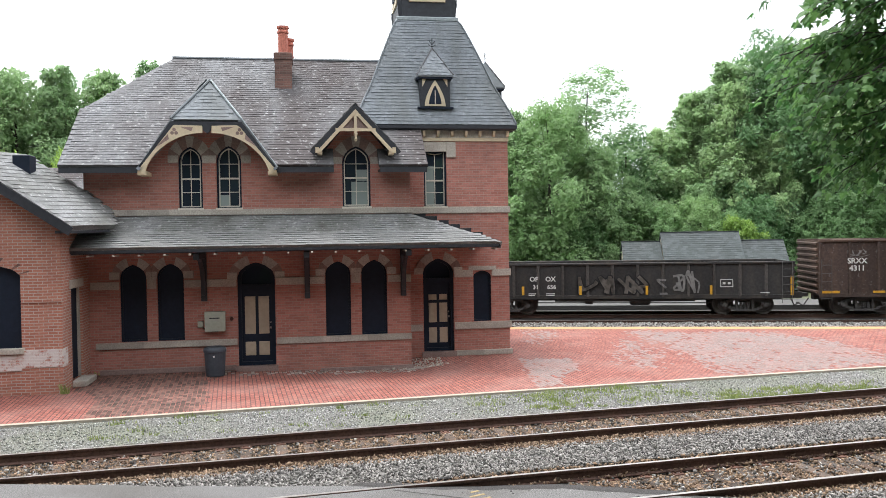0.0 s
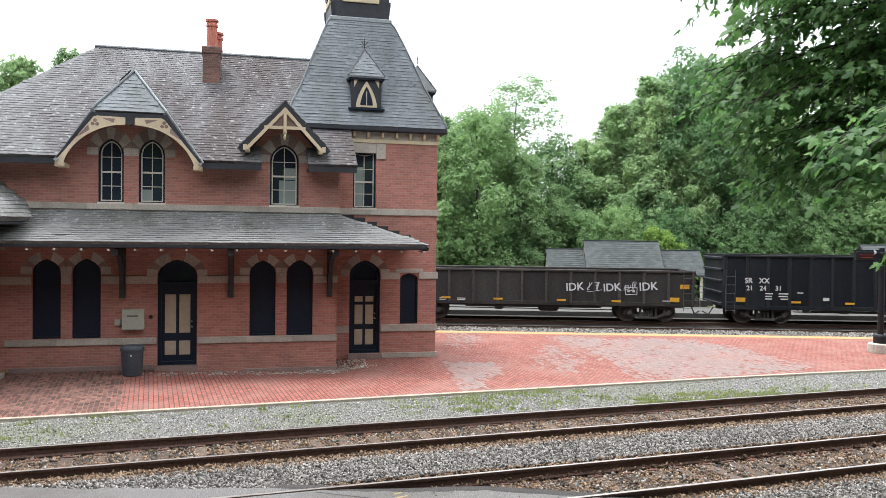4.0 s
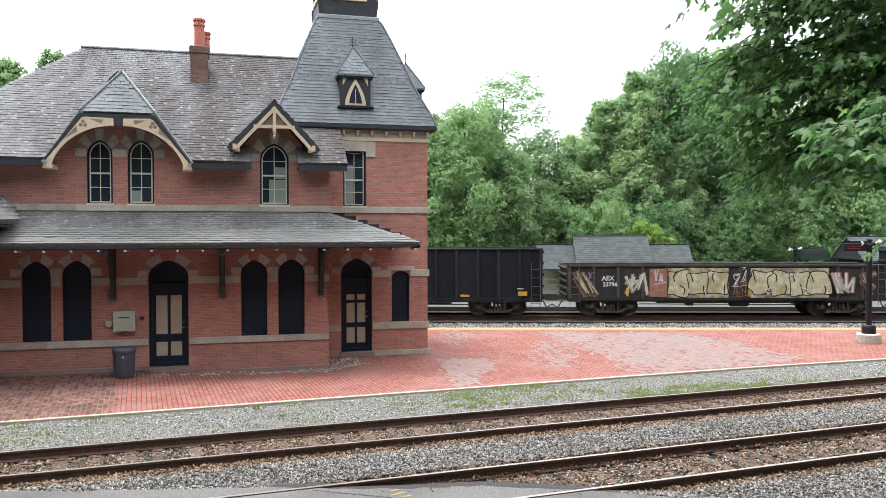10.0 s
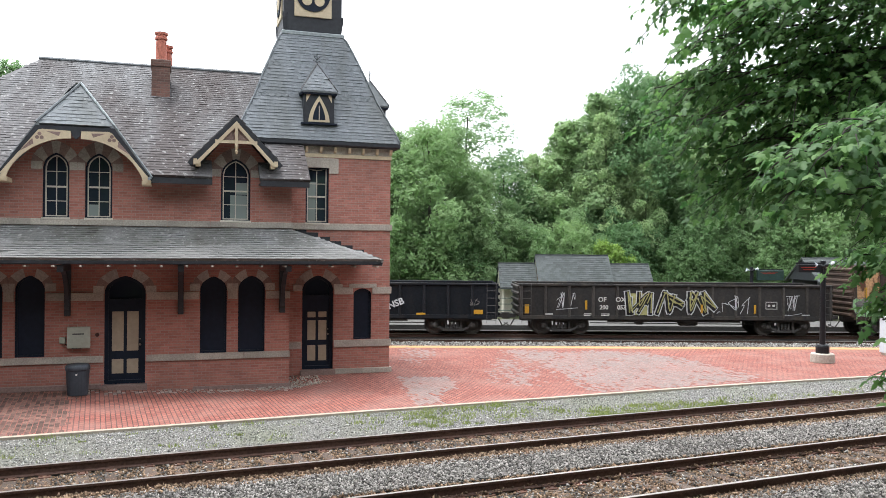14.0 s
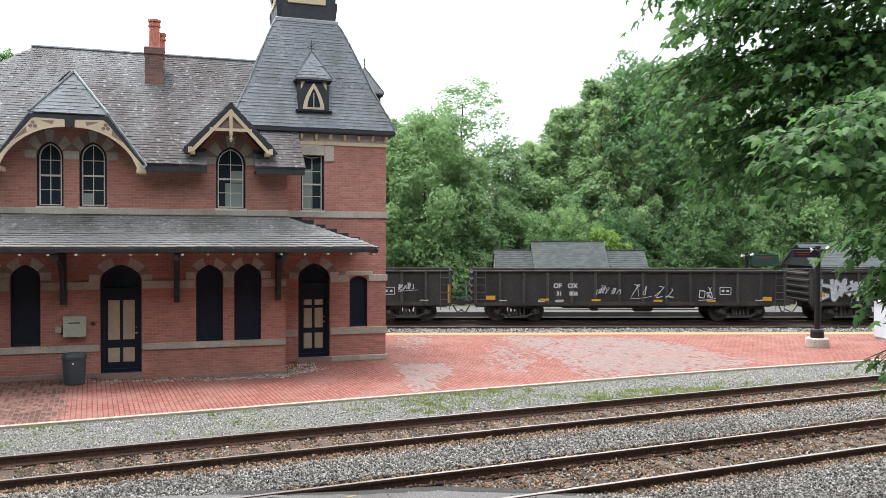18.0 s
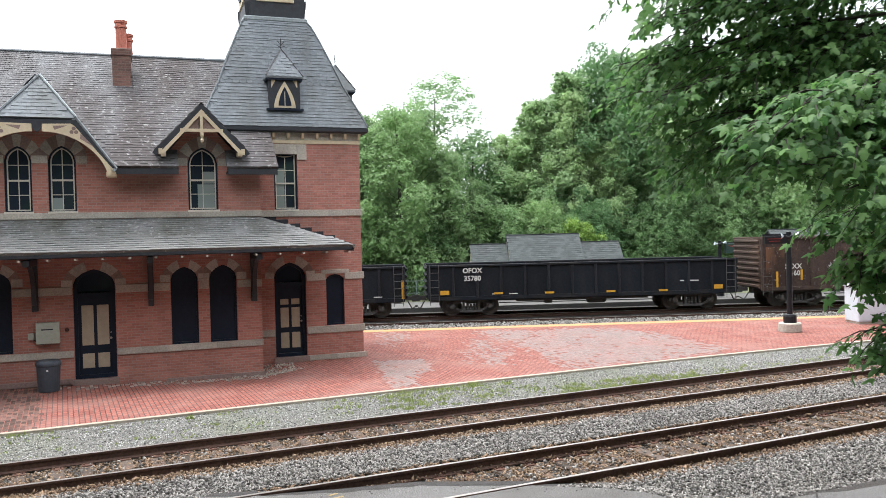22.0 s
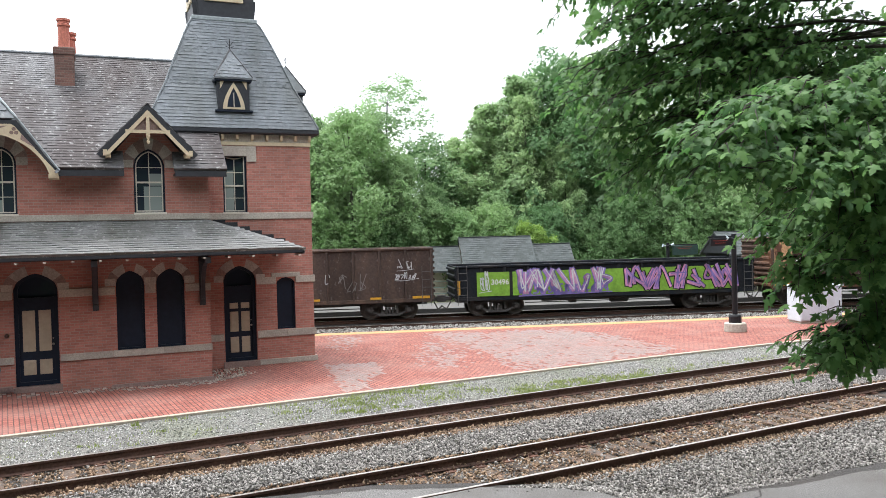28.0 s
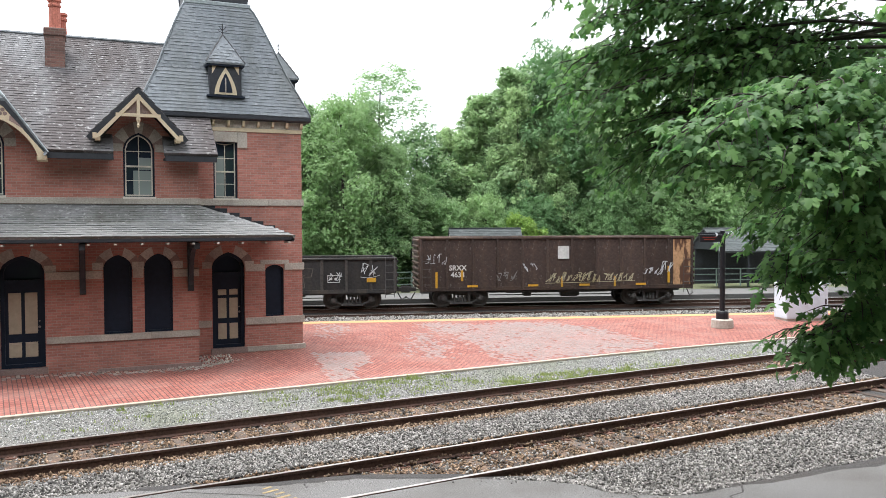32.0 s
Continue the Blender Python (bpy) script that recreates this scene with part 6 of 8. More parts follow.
        bm = kept("bogie", lambda: (lambda m: (m.materials.append(BOGIE), m)[1])(Geo().box(-0.24, 0.24, -1.0, 1.0, 0.58, 0.70, bev=0.02).mesh("bogie")))
        bo = part("bogie", bm, None, car, "sooty two-axle bogie", at=pose(bx, 0, 0))
        bogie_parts(bo)
        wm = kept("wheels", lambda: (lambda m: (m.materials.append(WHEEL), m)[1])(wheel_mesh()))
        for k in (-0.88, 0.88):
            wl = part("wheelset", wm, None, bo)
            wl.matrix_parent_inverse = Matrix.Translation((k, 0, 0.46))
            WHEELS.append(wl)
    p("floor", "floor", lambda: Geo().box(X0 + 0.03, X1 - 0.03, -HALF + 0.06, HALF - 0.06, sill, sill + 0.08), body_mat)
    p("centre_sill", "centre", lambda: Geo().box(X0 + 0.2, X1 - 0.2, -0.22, 0.22, 0.62, sill + 0.0).box(X0 + 4.2, X1 - 4.2, -1.1, -0.95, sill - 0.25, sill - 0.15), BOGIE)
    p("air_tank", "tank", lambda: Geo().lathe([(0.0, -0.5), (0.14, -0.45), (0.18, -0.35), (0.18, 0.35), (0.14, 0.45), (0.0, 0.5)], n=12, m=pose(-length * 0.45, -0.8, 0.62, 0, 90, 0)), BOGIE)
    p("brake_valve", "valve", lambda: Geo().box(-length * 0.62, -length * 0.62 + 0.35, -0.95, -0.6, 0.5, 0.8, bev=0.03), BOGIE)
    p("brake_rod", "rod", lambda: Geo().tube((X0 + 3.4, -0.95, 0.58), (X1 - 3.4, -0.95, 0.55), 0.025, n=6), BOGIE)
    ys = -HALF + 0.04
    for i, (xa, xb, za, zb, mat) in enumerate(stains):
        part("stain", Geo().add([(X0 + xa, ys - 0.002, za), (X0 + xb, ys - 0.002, za), (X0 + xb, ys - 0.002, zb), (X0 + xa, ys - 0.002, zb)], [(0, 1, 2, 3)]), mat, car)
    for x, z, w, h in yellow:
        me = kept(("mark", w, h), lambda: (lambda m: (m.materials.append(ORANGE_MARK), m)[1])(Geo().box(-w / 2, w / 2, -0.006, 0.006, -h / 2, h / 2).mesh("reflector")))
        part("reflector", me, None, car, "amber reflective mark", at=pose(X0 + x, -HALF - 0.04, z))
    for words, x, z, size in lettering:
        part("lettering", text_mesh(words, size, 0.008), WHITE_PAINT, car, at=pose(X0 + x, -HALF - 0.036, z, 90))
    for i, (x, z, w, h) in enumerate(marks):
        part("small_print", Geo().add([(X0 + x, -HALF - 0.034, z), (X0 + x + w, -HALF - 0.034, z), (X0 + x + w, -HALF - 0.034, z + h), (X0 + x, -HALF - 0.034, z + h)], [(0, 1, 2, 3)]), WHITE_PAINT, car)
    for i, item in enumerate(spray):
        y = -HALF - 0.036 - 0.004 * i
        what, xa, xb, za, zb, colour = item[:6]
        seed = int(abs(right_end) * 10) + i
        if what == "scrawl":
            part("graffiti", scrawl(X0 + xa, X0 + xb, za, zb, seed, y, item[6] * 0.75 if len(item) > 6 else 0.030), SPRAY[colour], car, "sprayed scrawl", kind="stuff")
        elif what == "blocks":
            if body_mat is CAR_BROWN:
                part("graffiti", jagged(X0 + xa, X0 + xb, za, zb, item[6], seed, y, 0.03, False), SPRAY["ghost"], car, "buffed ground of a piece")
            part("graffiti", blocks(X0 + xa, X0 + xb, za, zb, item[6], seed, y - 0.0012, 0.048), SPRAY[colour], car, "block shapes in sprayed outline", kind="stuff")
        elif what == "throw":
            n, edge, shine = item[6:9]
            fat = min(0.24, 0.24 * (xb - xa) / n)
            box_ = (X0 + xa, X0 + xb, za + 0.08, zb - 0.08, n, seed)
            part("graffiti", throw_up(*box_, y, fat + 0.12), SPRAY[edge], car, "outline of a sprayed piece", kind="stuff")
            part("graffiti", throw_up(*box_, y - 0.0022, fat), SPRAY[colour], car, "rounded sprayed piece of graffiti", kind="stuff")
            part("graffiti", throw_up(X0 + xa + 0.04, X0 + xb + 0.04, za + 0.14, zb - 0.05, n, seed, y - 0.0044, fat * 0.30), SPRAY[shine], car, "highlight strokes of a sprayed piece", kind="stuff")
        elif what == "bubble":
            n, edge, shine = item[6:9]
            box_ = (X0 + xa, X0 + xb, za + 0.06, zb - 0.06, n, seed)
            part("graffiti", bubbles(*box_, y, 0.05), SPRAY[edge], car, "outline of a sprayed piece", kind="stuff")
            part("graffiti", bubbles(*box_, y - 0.0003, 0.0), SPRAY[colour], car, "rounded filled piece of graffiti", kind="stuff")
            part("graffiti", slots(*box_, y - 0.0042, 0.05, 0.42), SPRAY["black"], car, "dark gaps of a sprayed piece", kind="stuff")
            part("graffiti", slots(X0 + xa + 0.09, X0 + xb + 0.09, za + 0.1, zb - 0.1, n, seed + 3, y - 0.0048, 0.045, 0.3), SPRAY[shine], car, "highlight strokes of a sprayed piece", kind="stuff")
        elif what == "field":
            part("graffiti", Geo().add([(X0 + x_, y, z_) for x_, z_ in ((xa, za), (xb, za), (xb, zb), (xa, zb))], [(0, 1, 2, 3)]), SPRAY[colour], car, "sprayed ground colour")
        elif what == "piece":
            n = item[6]
            spiky = len(item) > 8
            second = {"pink": "purple", "cream": "grey", "silver": "white", "mint": "green", "blue": "blue", "dull": "grey"}.get(colour, colour)
            if not spiky:
                part("graffiti", jagged(X0 + xa, X0 + xb, za, zb, n, seed, y, 0.03, spiky), SPRAY[colour], car, "sprayed ground of a piece")
            box_ = (X0 + xa, X0 + xb, za + 0.02, zb - 0.04, n, seed)
            part("graffiti", shards(*box_, y - 0.0010, 0.028, 2, spiky), SPRAY["black" if colour == "blue" else item[7]], car, "outline of a sprayed piece", kind="stuff")
            part("graffiti", shards(*box_, y - 0.0013, 0.0, 0, spiky), SPRAY[colour], car, "sprayed piece of graffiti", kind="stuff")
            part("graffiti", shards(*box_, y - 0.0013, 0.0, 1, spiky), SPRAY[second], car, "second colour of a sprayed piece", kind="stuff")
        elif what == "word":
            size, turn, bold = item[6], item[7], item[8]
            if bold > 0.02:
                part("graffiti", text_mesh(item[9], size, bold + 0.035), SPRAY["black"], car, at=pose(X0 + xa, y, za, 90, -turn, 0))
            part("graffiti", text_mesh(item[9], size, bold), SPRAY[colour], car, "sprayed word", at=pose(X0 + xa, y - 0.001, za, 90, -turn, 0))
    TRAIN.append((car, right_end))
    return car


RIGHT_ENDS = [22.02, 36.41, 50.89, 66.78, 82.71, 98.55, 114.36, 130.04, 145.86, 161.55, 177.16, 192.81, 207.2, 223.1, 238.78, 254.57, 270.14, 285.82, 300.34, 316.33, 330.75, 345.39, 361.1, 375.39, 391.07, 405.5]
PRINT_LOW = [(3.0, 1.02, 0.35, 0.04), (3.8, 1.02, 0.4, 0.04), (3.0, 0.95, 0.3, 0.04), (3.8, 0.95, 0.38, 0.04), (1.2, 1.0, 0.35, 0.05), (13.2, 1.02, 0.4, 0.04)]
BOX_MARK = [(11.5, 1.30, 0.55, 0.03), (11.5, 1.62, 0.55, 0.03), (11.5, 1.30, 0.03, 0.33), (12.02, 1.30, 0.03, 0.35), (11.6, 1.42, 0.12, 0.1), (11.82, 1.42, 0.12, 0.1)]
UPRIGHT = [(x, 1.18, 0.11, 0.40) for x in (2.75, 5.35, 8.3, 11.1)] + [(14.55, 1.35, 0.12, 0.85)]
FLAT5 = [(0.8, 1.15, 0.42, 0.2), (3.3, 1.07, 0.42, 0.09), (5.7, 1.04, 0.42, 0.09), (8.6, 1.02, 0.42, 0.09), (11.1, 1.0, 0.42, 0.09), (13.75, 1.1, 0.42, 0.2)]
SHORT_FLAT = [(0.5, 1.05, 0.75, 0.11), (2.5, 1.05, 0.5, 0.1), (5.4, 1.05, 0.5, 0.1), (7.9, 1.05, 0.5, 0.1), (10.7, 1.05, 0.5, 0.1), (12.8, 1.05, 0.8, 0.12)]
SHORT_UP = [(0.8, 1.35, 0.1, 0.75), (2.0, 1.55, 0.11, 0.5), (6.8, 1.2, 0.1, 0.5), (9.4, 1.2, 0.1, 0.5), (12.1, 1.5, 0.12, 0.8)]
PRINT_TALL = [(1.9, 1.42, 0.35, 0.05), (2.5, 1.42, 0.45, 0.05), (1.9, 1.30, 0.3, 0.05), (2.5, 1.30, 0.42, 0.05), (1.9, 1.18, 0.3, 0.05), (2.6, 1.18, 0.32, 0.05), (3.35, 1.47, 0.26, 0.05), (4.5, 1.15, 0.28, 0.14), (7.9, 1.2, 0.03, 0.35), (13.5, 1.3, 0.3, 0.04)]


def ofox(no, x=3.25, dx=0.75, z=1.70):
    return [("OF", x, z, 0.30), ("OX", x + dx, z, 0.30), (no[:-3], x + 0.08, z - 0.36, 0.27), (no[-3:], x + dx + 0.05, z - 0.36, 0.27)]


def srxx(no, x=1.6, z=2.4):
    return [("SRXX", x, z, 0.33), (no, x, z - 0.32, 0.33)]


def tall_marks(no):
    return [("SR", 1.15, 2.02, 0.33), ("XX", 1.85, 2.02, 0.33), (no[:2], 1.2, 1.68, 0.30), (no[2:4], 1.8, 1.68, 0.30), (no[4:], 2.5, 1.68, 0.30)]


R = RIGHT_ENDS
freight_car("low", CAR_GREY, R[0], "grimy grey gondola car with white lettering", PRINT_LOW + BOX_MARK, UPRIGHT, ofox("31656"), [("throw", 5.3, 8.3, 1.0, 1.85, "ghost", 4, "black", "ghost"), ("scrawl", 8.7, 10.6, 1.0, 1.95, "grey", 0.13)])
freight_car("short", CAR_BROWN, R[1], "tall brown gondola car with white outline graffiti and peeled end", [(4.8, 1.5, 0.5, 0.05)], SHORT_FLAT, srxx("4311"), [("blocks", 5.5, 10.3, 0.97, 1.98, "white", 5), ("scrawl", 10.2, 11.2, 1.1, 1.6, "grey"), ("scrawl", 11.4, 12.0, 1.3, 1.9, "grey"), ("scrawl", 4.2, 4.7, 1.9, 2.6, "grey"), ("scrawl", 1.3, 2.0, 2.65, 2.95, "grey")], [(12.05, 13.35, 0.95, 3.25, CAR_PEACH)])
freight_car("short", CAR_BROWN, R[2], "tall brown gondola car with small white tags", [(10.3, 1.15, 0.45, 0.3)], SHORT_FLAT, srxx("4112", 1.8, 2.1), [("scrawl", 0.4, 1.2, 2.0, 2.5, "cream"), ("scrawl", 3.2, 6.6, 1.25, 1.65, "grey"), ("scrawl", 10.2, 10.9, 1.5, 2.0, "white"), ("scrawl", 8.4, 10.0, 1.2, 1.7, "grey")])
freight_car("low", CAR_GREY, R[3], "grimy grey gondola car with white tags", PRINT_LOW + BOX_MARK, FLAT5 + [(14.2, 1.7, 0.42, 0.2)], [], [("word", 9.2, 0, 1.62, 0, "white", 0.5, 4, 0.008, "IDK"), ("word", 10.9, 0, 1.62, 0, "white", 0.5, 4, 0.008, "IDK"), ("word", 12.55, 0, 1.68, 0, "white", 0.52, 4, 0.008, "IDK"), ("scrawl", 9.75, 10.35, 1.5, 1.85, "white"), ("scrawl", 11.45, 12.0, 1.5, 1.85, "white")])
freight_car("tall", CAR_BLACK, R[4], "tall black coal gondola car with white lettering", PRINT_TALL, FLAT5, tall_marks("212431"), [])
freight_car("tall", CAR_BLACK, R[5], "tall black coal gondola car with tan rust stains", PRINT_TALL, FLAT5, tall_marks("212393"), [], [(x, x + 0.8, 0.95, 3.05, CAR_TAN) for x in (4.0, 4.95, 7.9, 8.85, 9.8)])
freight_car("tall", CAR_BLACK, R[6], "tall black coal gondola car with chipped paint", PRINT_TALL, FLAT5, tall_marks("212350"), [("scrawl", 10.9, 11.4, 1.7, 2.9, "white", 0.06)], [(8.9, 9.7, 0.95, 3.05, CAR_TAN)])
freight_car("tall", CAR_BLACK, R[7], "tall black coal gondola car with white lettering", PRINT_TALL, FLAT5, tall_marks("212433"), [])
freight_car("low", CAR_GREY, R[8], "weathered gondola car covered in cream graffiti", BOX_MARK, UPRIGHT, [("AEX", 1.85, 1.80, 0.30), ("23796", 1.95, 1.52, 0.27)], [("scrawl", 0.5, 1.3, 1.6, 2.1, "purple", 0.06), ("throw", 2.6, 3.65, 1.0, 2.1, "cream", 2, "ghost", "white"), ("throw", 0.4, 1.3, 1.0, 2.1, "ghost", 1, "dull", "cream"), ("field", 3.75, 4.55, 0.95, 2.25, "dull"), ("scrawl", 3.95, 4.4, 1.6, 2.1, "white", 0.06),
             ("field", 4.6, 7.35, 0.92, 2.28, "aged"), ("bubble", 4.7, 7.3, 0.98, 2.2, "cream", 3, "black", "white"), ("scrawl", 7.5, 8.2, 1.0, 2.1, "dull", 0.05), ("scrawl", 7.5, 8.2, 1.5, 2.2, "white", 0.04),
             ("field", 8.35, 11.9, 0.92, 2.28, "aged"), ("bubble", 8.4, 11.9, 0.98, 2.2, "cream", 4, "black", "white"), ("throw", 12.0, 13.1, 1.1, 2.1, "white", 2, "dull", "cream"), ("throw", 13.35, 14.0, 1.0, 2.1, "ghost", 1, "dull", "cream")])
freight_car("tall", CAR_BLACK, R[9], "tall black gondola car with light blue graffiti", [(1.5, 1.32, 0.55, 0.05), (1.5, 1.2, 0.5, 0.05), (1.5, 1.06, 0.4, 0.05)], [(0.9, 1.35, 0.1, 0.75), (3.8, 1.3, 0.1, 0.4), (6.0, 1.3, 0.1, 0.4), (14.1, 1.35, 0.1, 0.75)], [("SRXX", 2.0, 1.92, 0.30), ("212217", 2.0, 1.6, 0.27)], [("scrawl", 6.3, 7.1, 1.0, 2.0, "white", 0.03), ("scrawl", 6.4, 7.1, 1.1, 1.9, "purple", 0.05), ("bubble", 7.3, 11.0, 0.88, 1.95, "blue", 6, "white", "white"), ("scrawl", 4.05, 4.35, 1.1, 1.75, "white"), ("scrawl", 4.7, 5.4, 1.15, 1.6, "white"), ("scrawl", 11.2, 11.9, 1.1, 1.8, "white"), ("scrawl", 12.2, 13.3, 1.1, 1.75, "white")])
freight_car("low", CAR_BLACK, R[10], "black gondola car with white sprayed words", PRINT_LOW[:2], FLAT5, [("OFOX", 2.1, 2.14, 0.32), ("35725", 2.1, 1.74, 0.32)], [("word", 8.75, 0, 1.68, 0, "white", 0.42, 8, 0.012, "HOBO"), ("word", 8.9, 0, 1.27, 0, "white", 0.42, 8, 0.012, "Lounge"), ("word", 9.95, 0, 1.46, 0, "white", 0.42, 22, 0.012, "NSB"), ("scrawl", 0.8, 1.2, 1.4, 1.8, "grey"), ("scrawl", 13.3, 13.8, 1.4, 1.8, "grey")], [(2.8, 3.8, 1.0, 2.3, CAR_RUST)])
freight_car("low", CAR_GREY, R[11], "grimy grey gondola car with grey and yellow graffiti", PRINT_LOW + BOX_MARK, [(0.35, 1.25, 0.2, 0.42), (3.1, 1.45, 0.1, 0.42), (8.5, 1.3, 0.1, 0.4), (11.0, 1.3, 0.1, 0.4), (14.2, 1.25, 0.2, 0.42)], ofox("200053", 3.85, 0.85), [("field", 5.0, 6.1, 1.0, 2.0, "yellow"), ("throw", 5.0, 9.1, 0.98, 2.12, "black", 5, "white", "yellow"), ("scrawl", 1.7, 2.6, 1.3, 2.0, "white"), ("scrawl", 9.1, 10.9, 1.1, 1.9, "white", 0.045), ("scrawl", 12.4, 13.1, 1.1, 1.9, "white")])
freight_car("short", CAR_BROWN, R[12], "tall brown gondola car with green graffiti and peeled end", [], [(0.55, 2.1, 0.12, 0.5), (3.4, 1.2, 0.1, 0.4), (9.0, 1.2, 0.1, 0.4)], [("TF", 2.5, 2.12, 0.30), ("OX", 3.2, 2.12, 0.30)], [("piece", 0.1, 1.9, 1.0, 1.8, "mint", 3, "grey"), ("piece", 4.3, 7.6, 0.95, 1.9, "mint", 4, "green"), ("field", 8.2, 13.2, 0.95, 1.9, "purple"), ("word", 10.9, 0, 1.45, 0, "cream", 1.15, 0, 0.03, "ASHES")], [(0.05, 1.25, 0.95, 3.2, CAR_PEACH)])
freight_car("low", CAR_GREY, R[13], "grimy grey gondola car with faded graffiti", PRINT_LOW + BOX_MARK, UPRIGHT, ofox("31607", 3.9, 0.7), [("throw", 5.0, 7.8, 0.96, 1.85, "cream", 4, "ghost", "white"), ("throw", 8.0, 10.6, 0.96, 1.85, "cream", 4, "ghost", "grey"), ("scrawl", 10.7, 11.2, 1.2, 1.8, "grey"), ("scrawl", 12.2, 13.0, 1.5, 1.8, "white")])
freight_car("low", CAR_GREY, R[14], "grimy grey gondola car with white tags", PRINT_LOW + BOX_MARK, FLAT5, ofox("31806", 3.9, 0.7), [("scrawl", 5.6, 6.9, 1.3, 1.7, "white"), ("scrawl", 7.3, 8.2, 1.2, 1.75, "white"), ("scrawl", 8.4, 9.5, 1.15, 1.75, "white"), ("scrawl", 10.5, 11.2, 1.1, 1.65, "white", 0.05)])
freight_car("low", CAR_GREY, R[15], "grey gondola car with large silver graffiti", BOX_MARK, [(0.5, 1.3, 0.4, 0.16), (3.9, 1.2, 0.4, 0.1), (13.6, 1.3, 0.4, 0.16)], ofox("200042", 3.7, 0.8), [("throw", 0.4, 3.2, 0.98, 2.05, "white", 4, "ghost", "silver"), ("word", 6.75, 0, 1.52, 0, "white", 1.42, 3, 0.055, "NARK"), ("scrawl", 5.2, 5.8, 0.95, 1.2, "orange", 0.09), ("field", 5.0, 13.0, 0.96, 1.25, "silver"), ("throw", 9.0, 13.0, 0.96, 2.12, "white", 5, "silver", "blue"), ("scrawl", 13.0, 14.1, 1.5, 2.15, "white")])
freight_car("low", CAR_BLACK, R[16], "black gondola car with white lettering", PRINT_LOW + BOX_MARK, UPRIGHT, ofox("31987", 3.9, 0.72), [("scrawl", 0.7, 1.8, 1.55, 1.9, "cream")])
freight_car("low", CAR_BLACK, R[17], "black gondola car with white lettering", PRINT_LOW[:2] + [(11.9, 1.4, 0.2, 0.05), (12.4, 1.4, 0.4, 0.05)], FLAT5, [("OFOX", 2.1, 2.14, 0.32), ("35780", 2.1, 1.78, 0.32)], [])
freight_car("short", CAR_BROWN, R[18], "tall brown gondola car with chalked tags", [], SHORT_UP, srxx("4160", 1.6, 1.95), [("scrawl", 3.6, 4.3, 1.95, 2.35, "grey")] + [("scrawl", 3.3 + i * 0.92, 3.75 + i * 0.92, 1.85, 2.25, "white", 0.03, 1) for i in range(9)] + [("scrawl", 3.2, 12.0, 1.15, 1.6, "dull")], [(0.3, 1.2, 1.0, 2.9, CAR_RUST)])
freight_car("low", CAR_GREY, R[19], "grimy grey gondola car with white and yellow tags", PRINT_LOW + BOX_MARK, [(0.35, 1.25, 0.2, 0.42), (3.3, 1.3, 0.1, 0.42), (5.9, 1.35, 0.1, 0.42), (7.8, 1.35, 0.1, 0.42), (14.2, 1.3, 0.2, 0.42)], ofox("200045", 3.75, 0.9), [("scrawl", 0.6, 1.5, 1.8, 2.2, "cream"), ("scrawl", 1.8, 2.5, 1.7, 2.1, "white"), ("scrawl", 5.0, 5.9, 1.35, 1.7, "cream")] + [("scrawl", 6.9 + i * 0.85, 7.5 + i * 0.85, 1.1, 1.85, ("dull", "white", "cream", "white", "white")[i], 0.04) for i in range(5)] + [("scrawl", 13.0, 14.2, 1.2, 1.5, "cream"), ("scrawl", 13.0, 14.2, 1.7, 2.1, "white")])
freight_car("short", CAR_BROWN, R[20], "tall brown gondola car with worn rusty graffiti", [], SHORT_UP, srxx("4162", 1.6, 2.0), [("piece", 2.3, 3.1, 1.1, 1.95, "cream", 1, "grey"), ("scrawl", 3.3, 5.2, 1.5, 2.0, "grey", 0.05), ("throw", 5.2, 7.6, 1.05, 1.9, "dull", 3, "cream", "cream"), ("scrawl", 8.0, 12.6, 1.1, 1.9, "dull", 0.05)])
freight_car("short", CAR_BROWN, R[21], "tall brown gondola car with white tags", [], SHORT_FLAT, srxx("4121", 2.0, 2.0), [("scrawl", 2.8, 3.7, 1.6, 2.2, "grey"), ("scrawl", 3.9, 4.6, 1.9, 2.4, "white"), ("scrawl", 4.8, 5.6, 1.75, 2.0, "white"), ("scrawl", 5.8, 8.6, 1.3, 2.3, "white"), ("scrawl", 8.9, 10.4, 1.4, 2.2, "grey"), ("scrawl", 11.6, 12.6, 1.9, 2.2, "white"), ("scrawl", 11.7, 12.4, 2.35, 2.9, "white")])
freight_car("low", CAR_BLACK, R[22], "gondola car with bright lime, pink and purple graffiti", [], [(0.15, 1.4, 0.12, 0.7)], [("30496", 2.1, 1.62, 0.34)], [("field", 1.0, 13.7, 0.98, 2.1, "green"), ("field", 2.55, 2.7, 0.98, 2.1, "black"), ("scrawl", 1.1, 1.6, 1.2, 2.0, "white", 0.05), ("throw", 2.9, 7.6, 1.0, 2.2, "pink", 6, "purple", "white"), ("scrawl", 3.0, 7.4, 1.0, 1.5, "purple", 0.10), ("throw", 8.2, 13.8, 1.02, 2.22, "pink", 8, "black", "purple")])
freight_car("short", CAR_RUST, R[23], "tall rust-streaked gondola car with a pale square", [], SHORT_FLAT, srxx("4324", 1.5, 2.2), [("scrawl", 1.9, 2.6, 1.7, 2.0, "white", 0.06), ("scrawl", 2.7, 5.2, 1.75, 1.9, "grey", 0.03), ("scrawl", 5.4, 8.4, 2.6, 2.9, "grey", 0.03), ("scrawl", 8.9, 12.0, 1.3, 1.7, "dull", 0.04)], [(0.16, 1.12, 1.02, 3.15, CAR_PEACH), (6.74, 7.2, 2.1, 2.85, CAR_PALE), (12.3, 12.8, 1.5, 2.1, CAR_PEACH)])
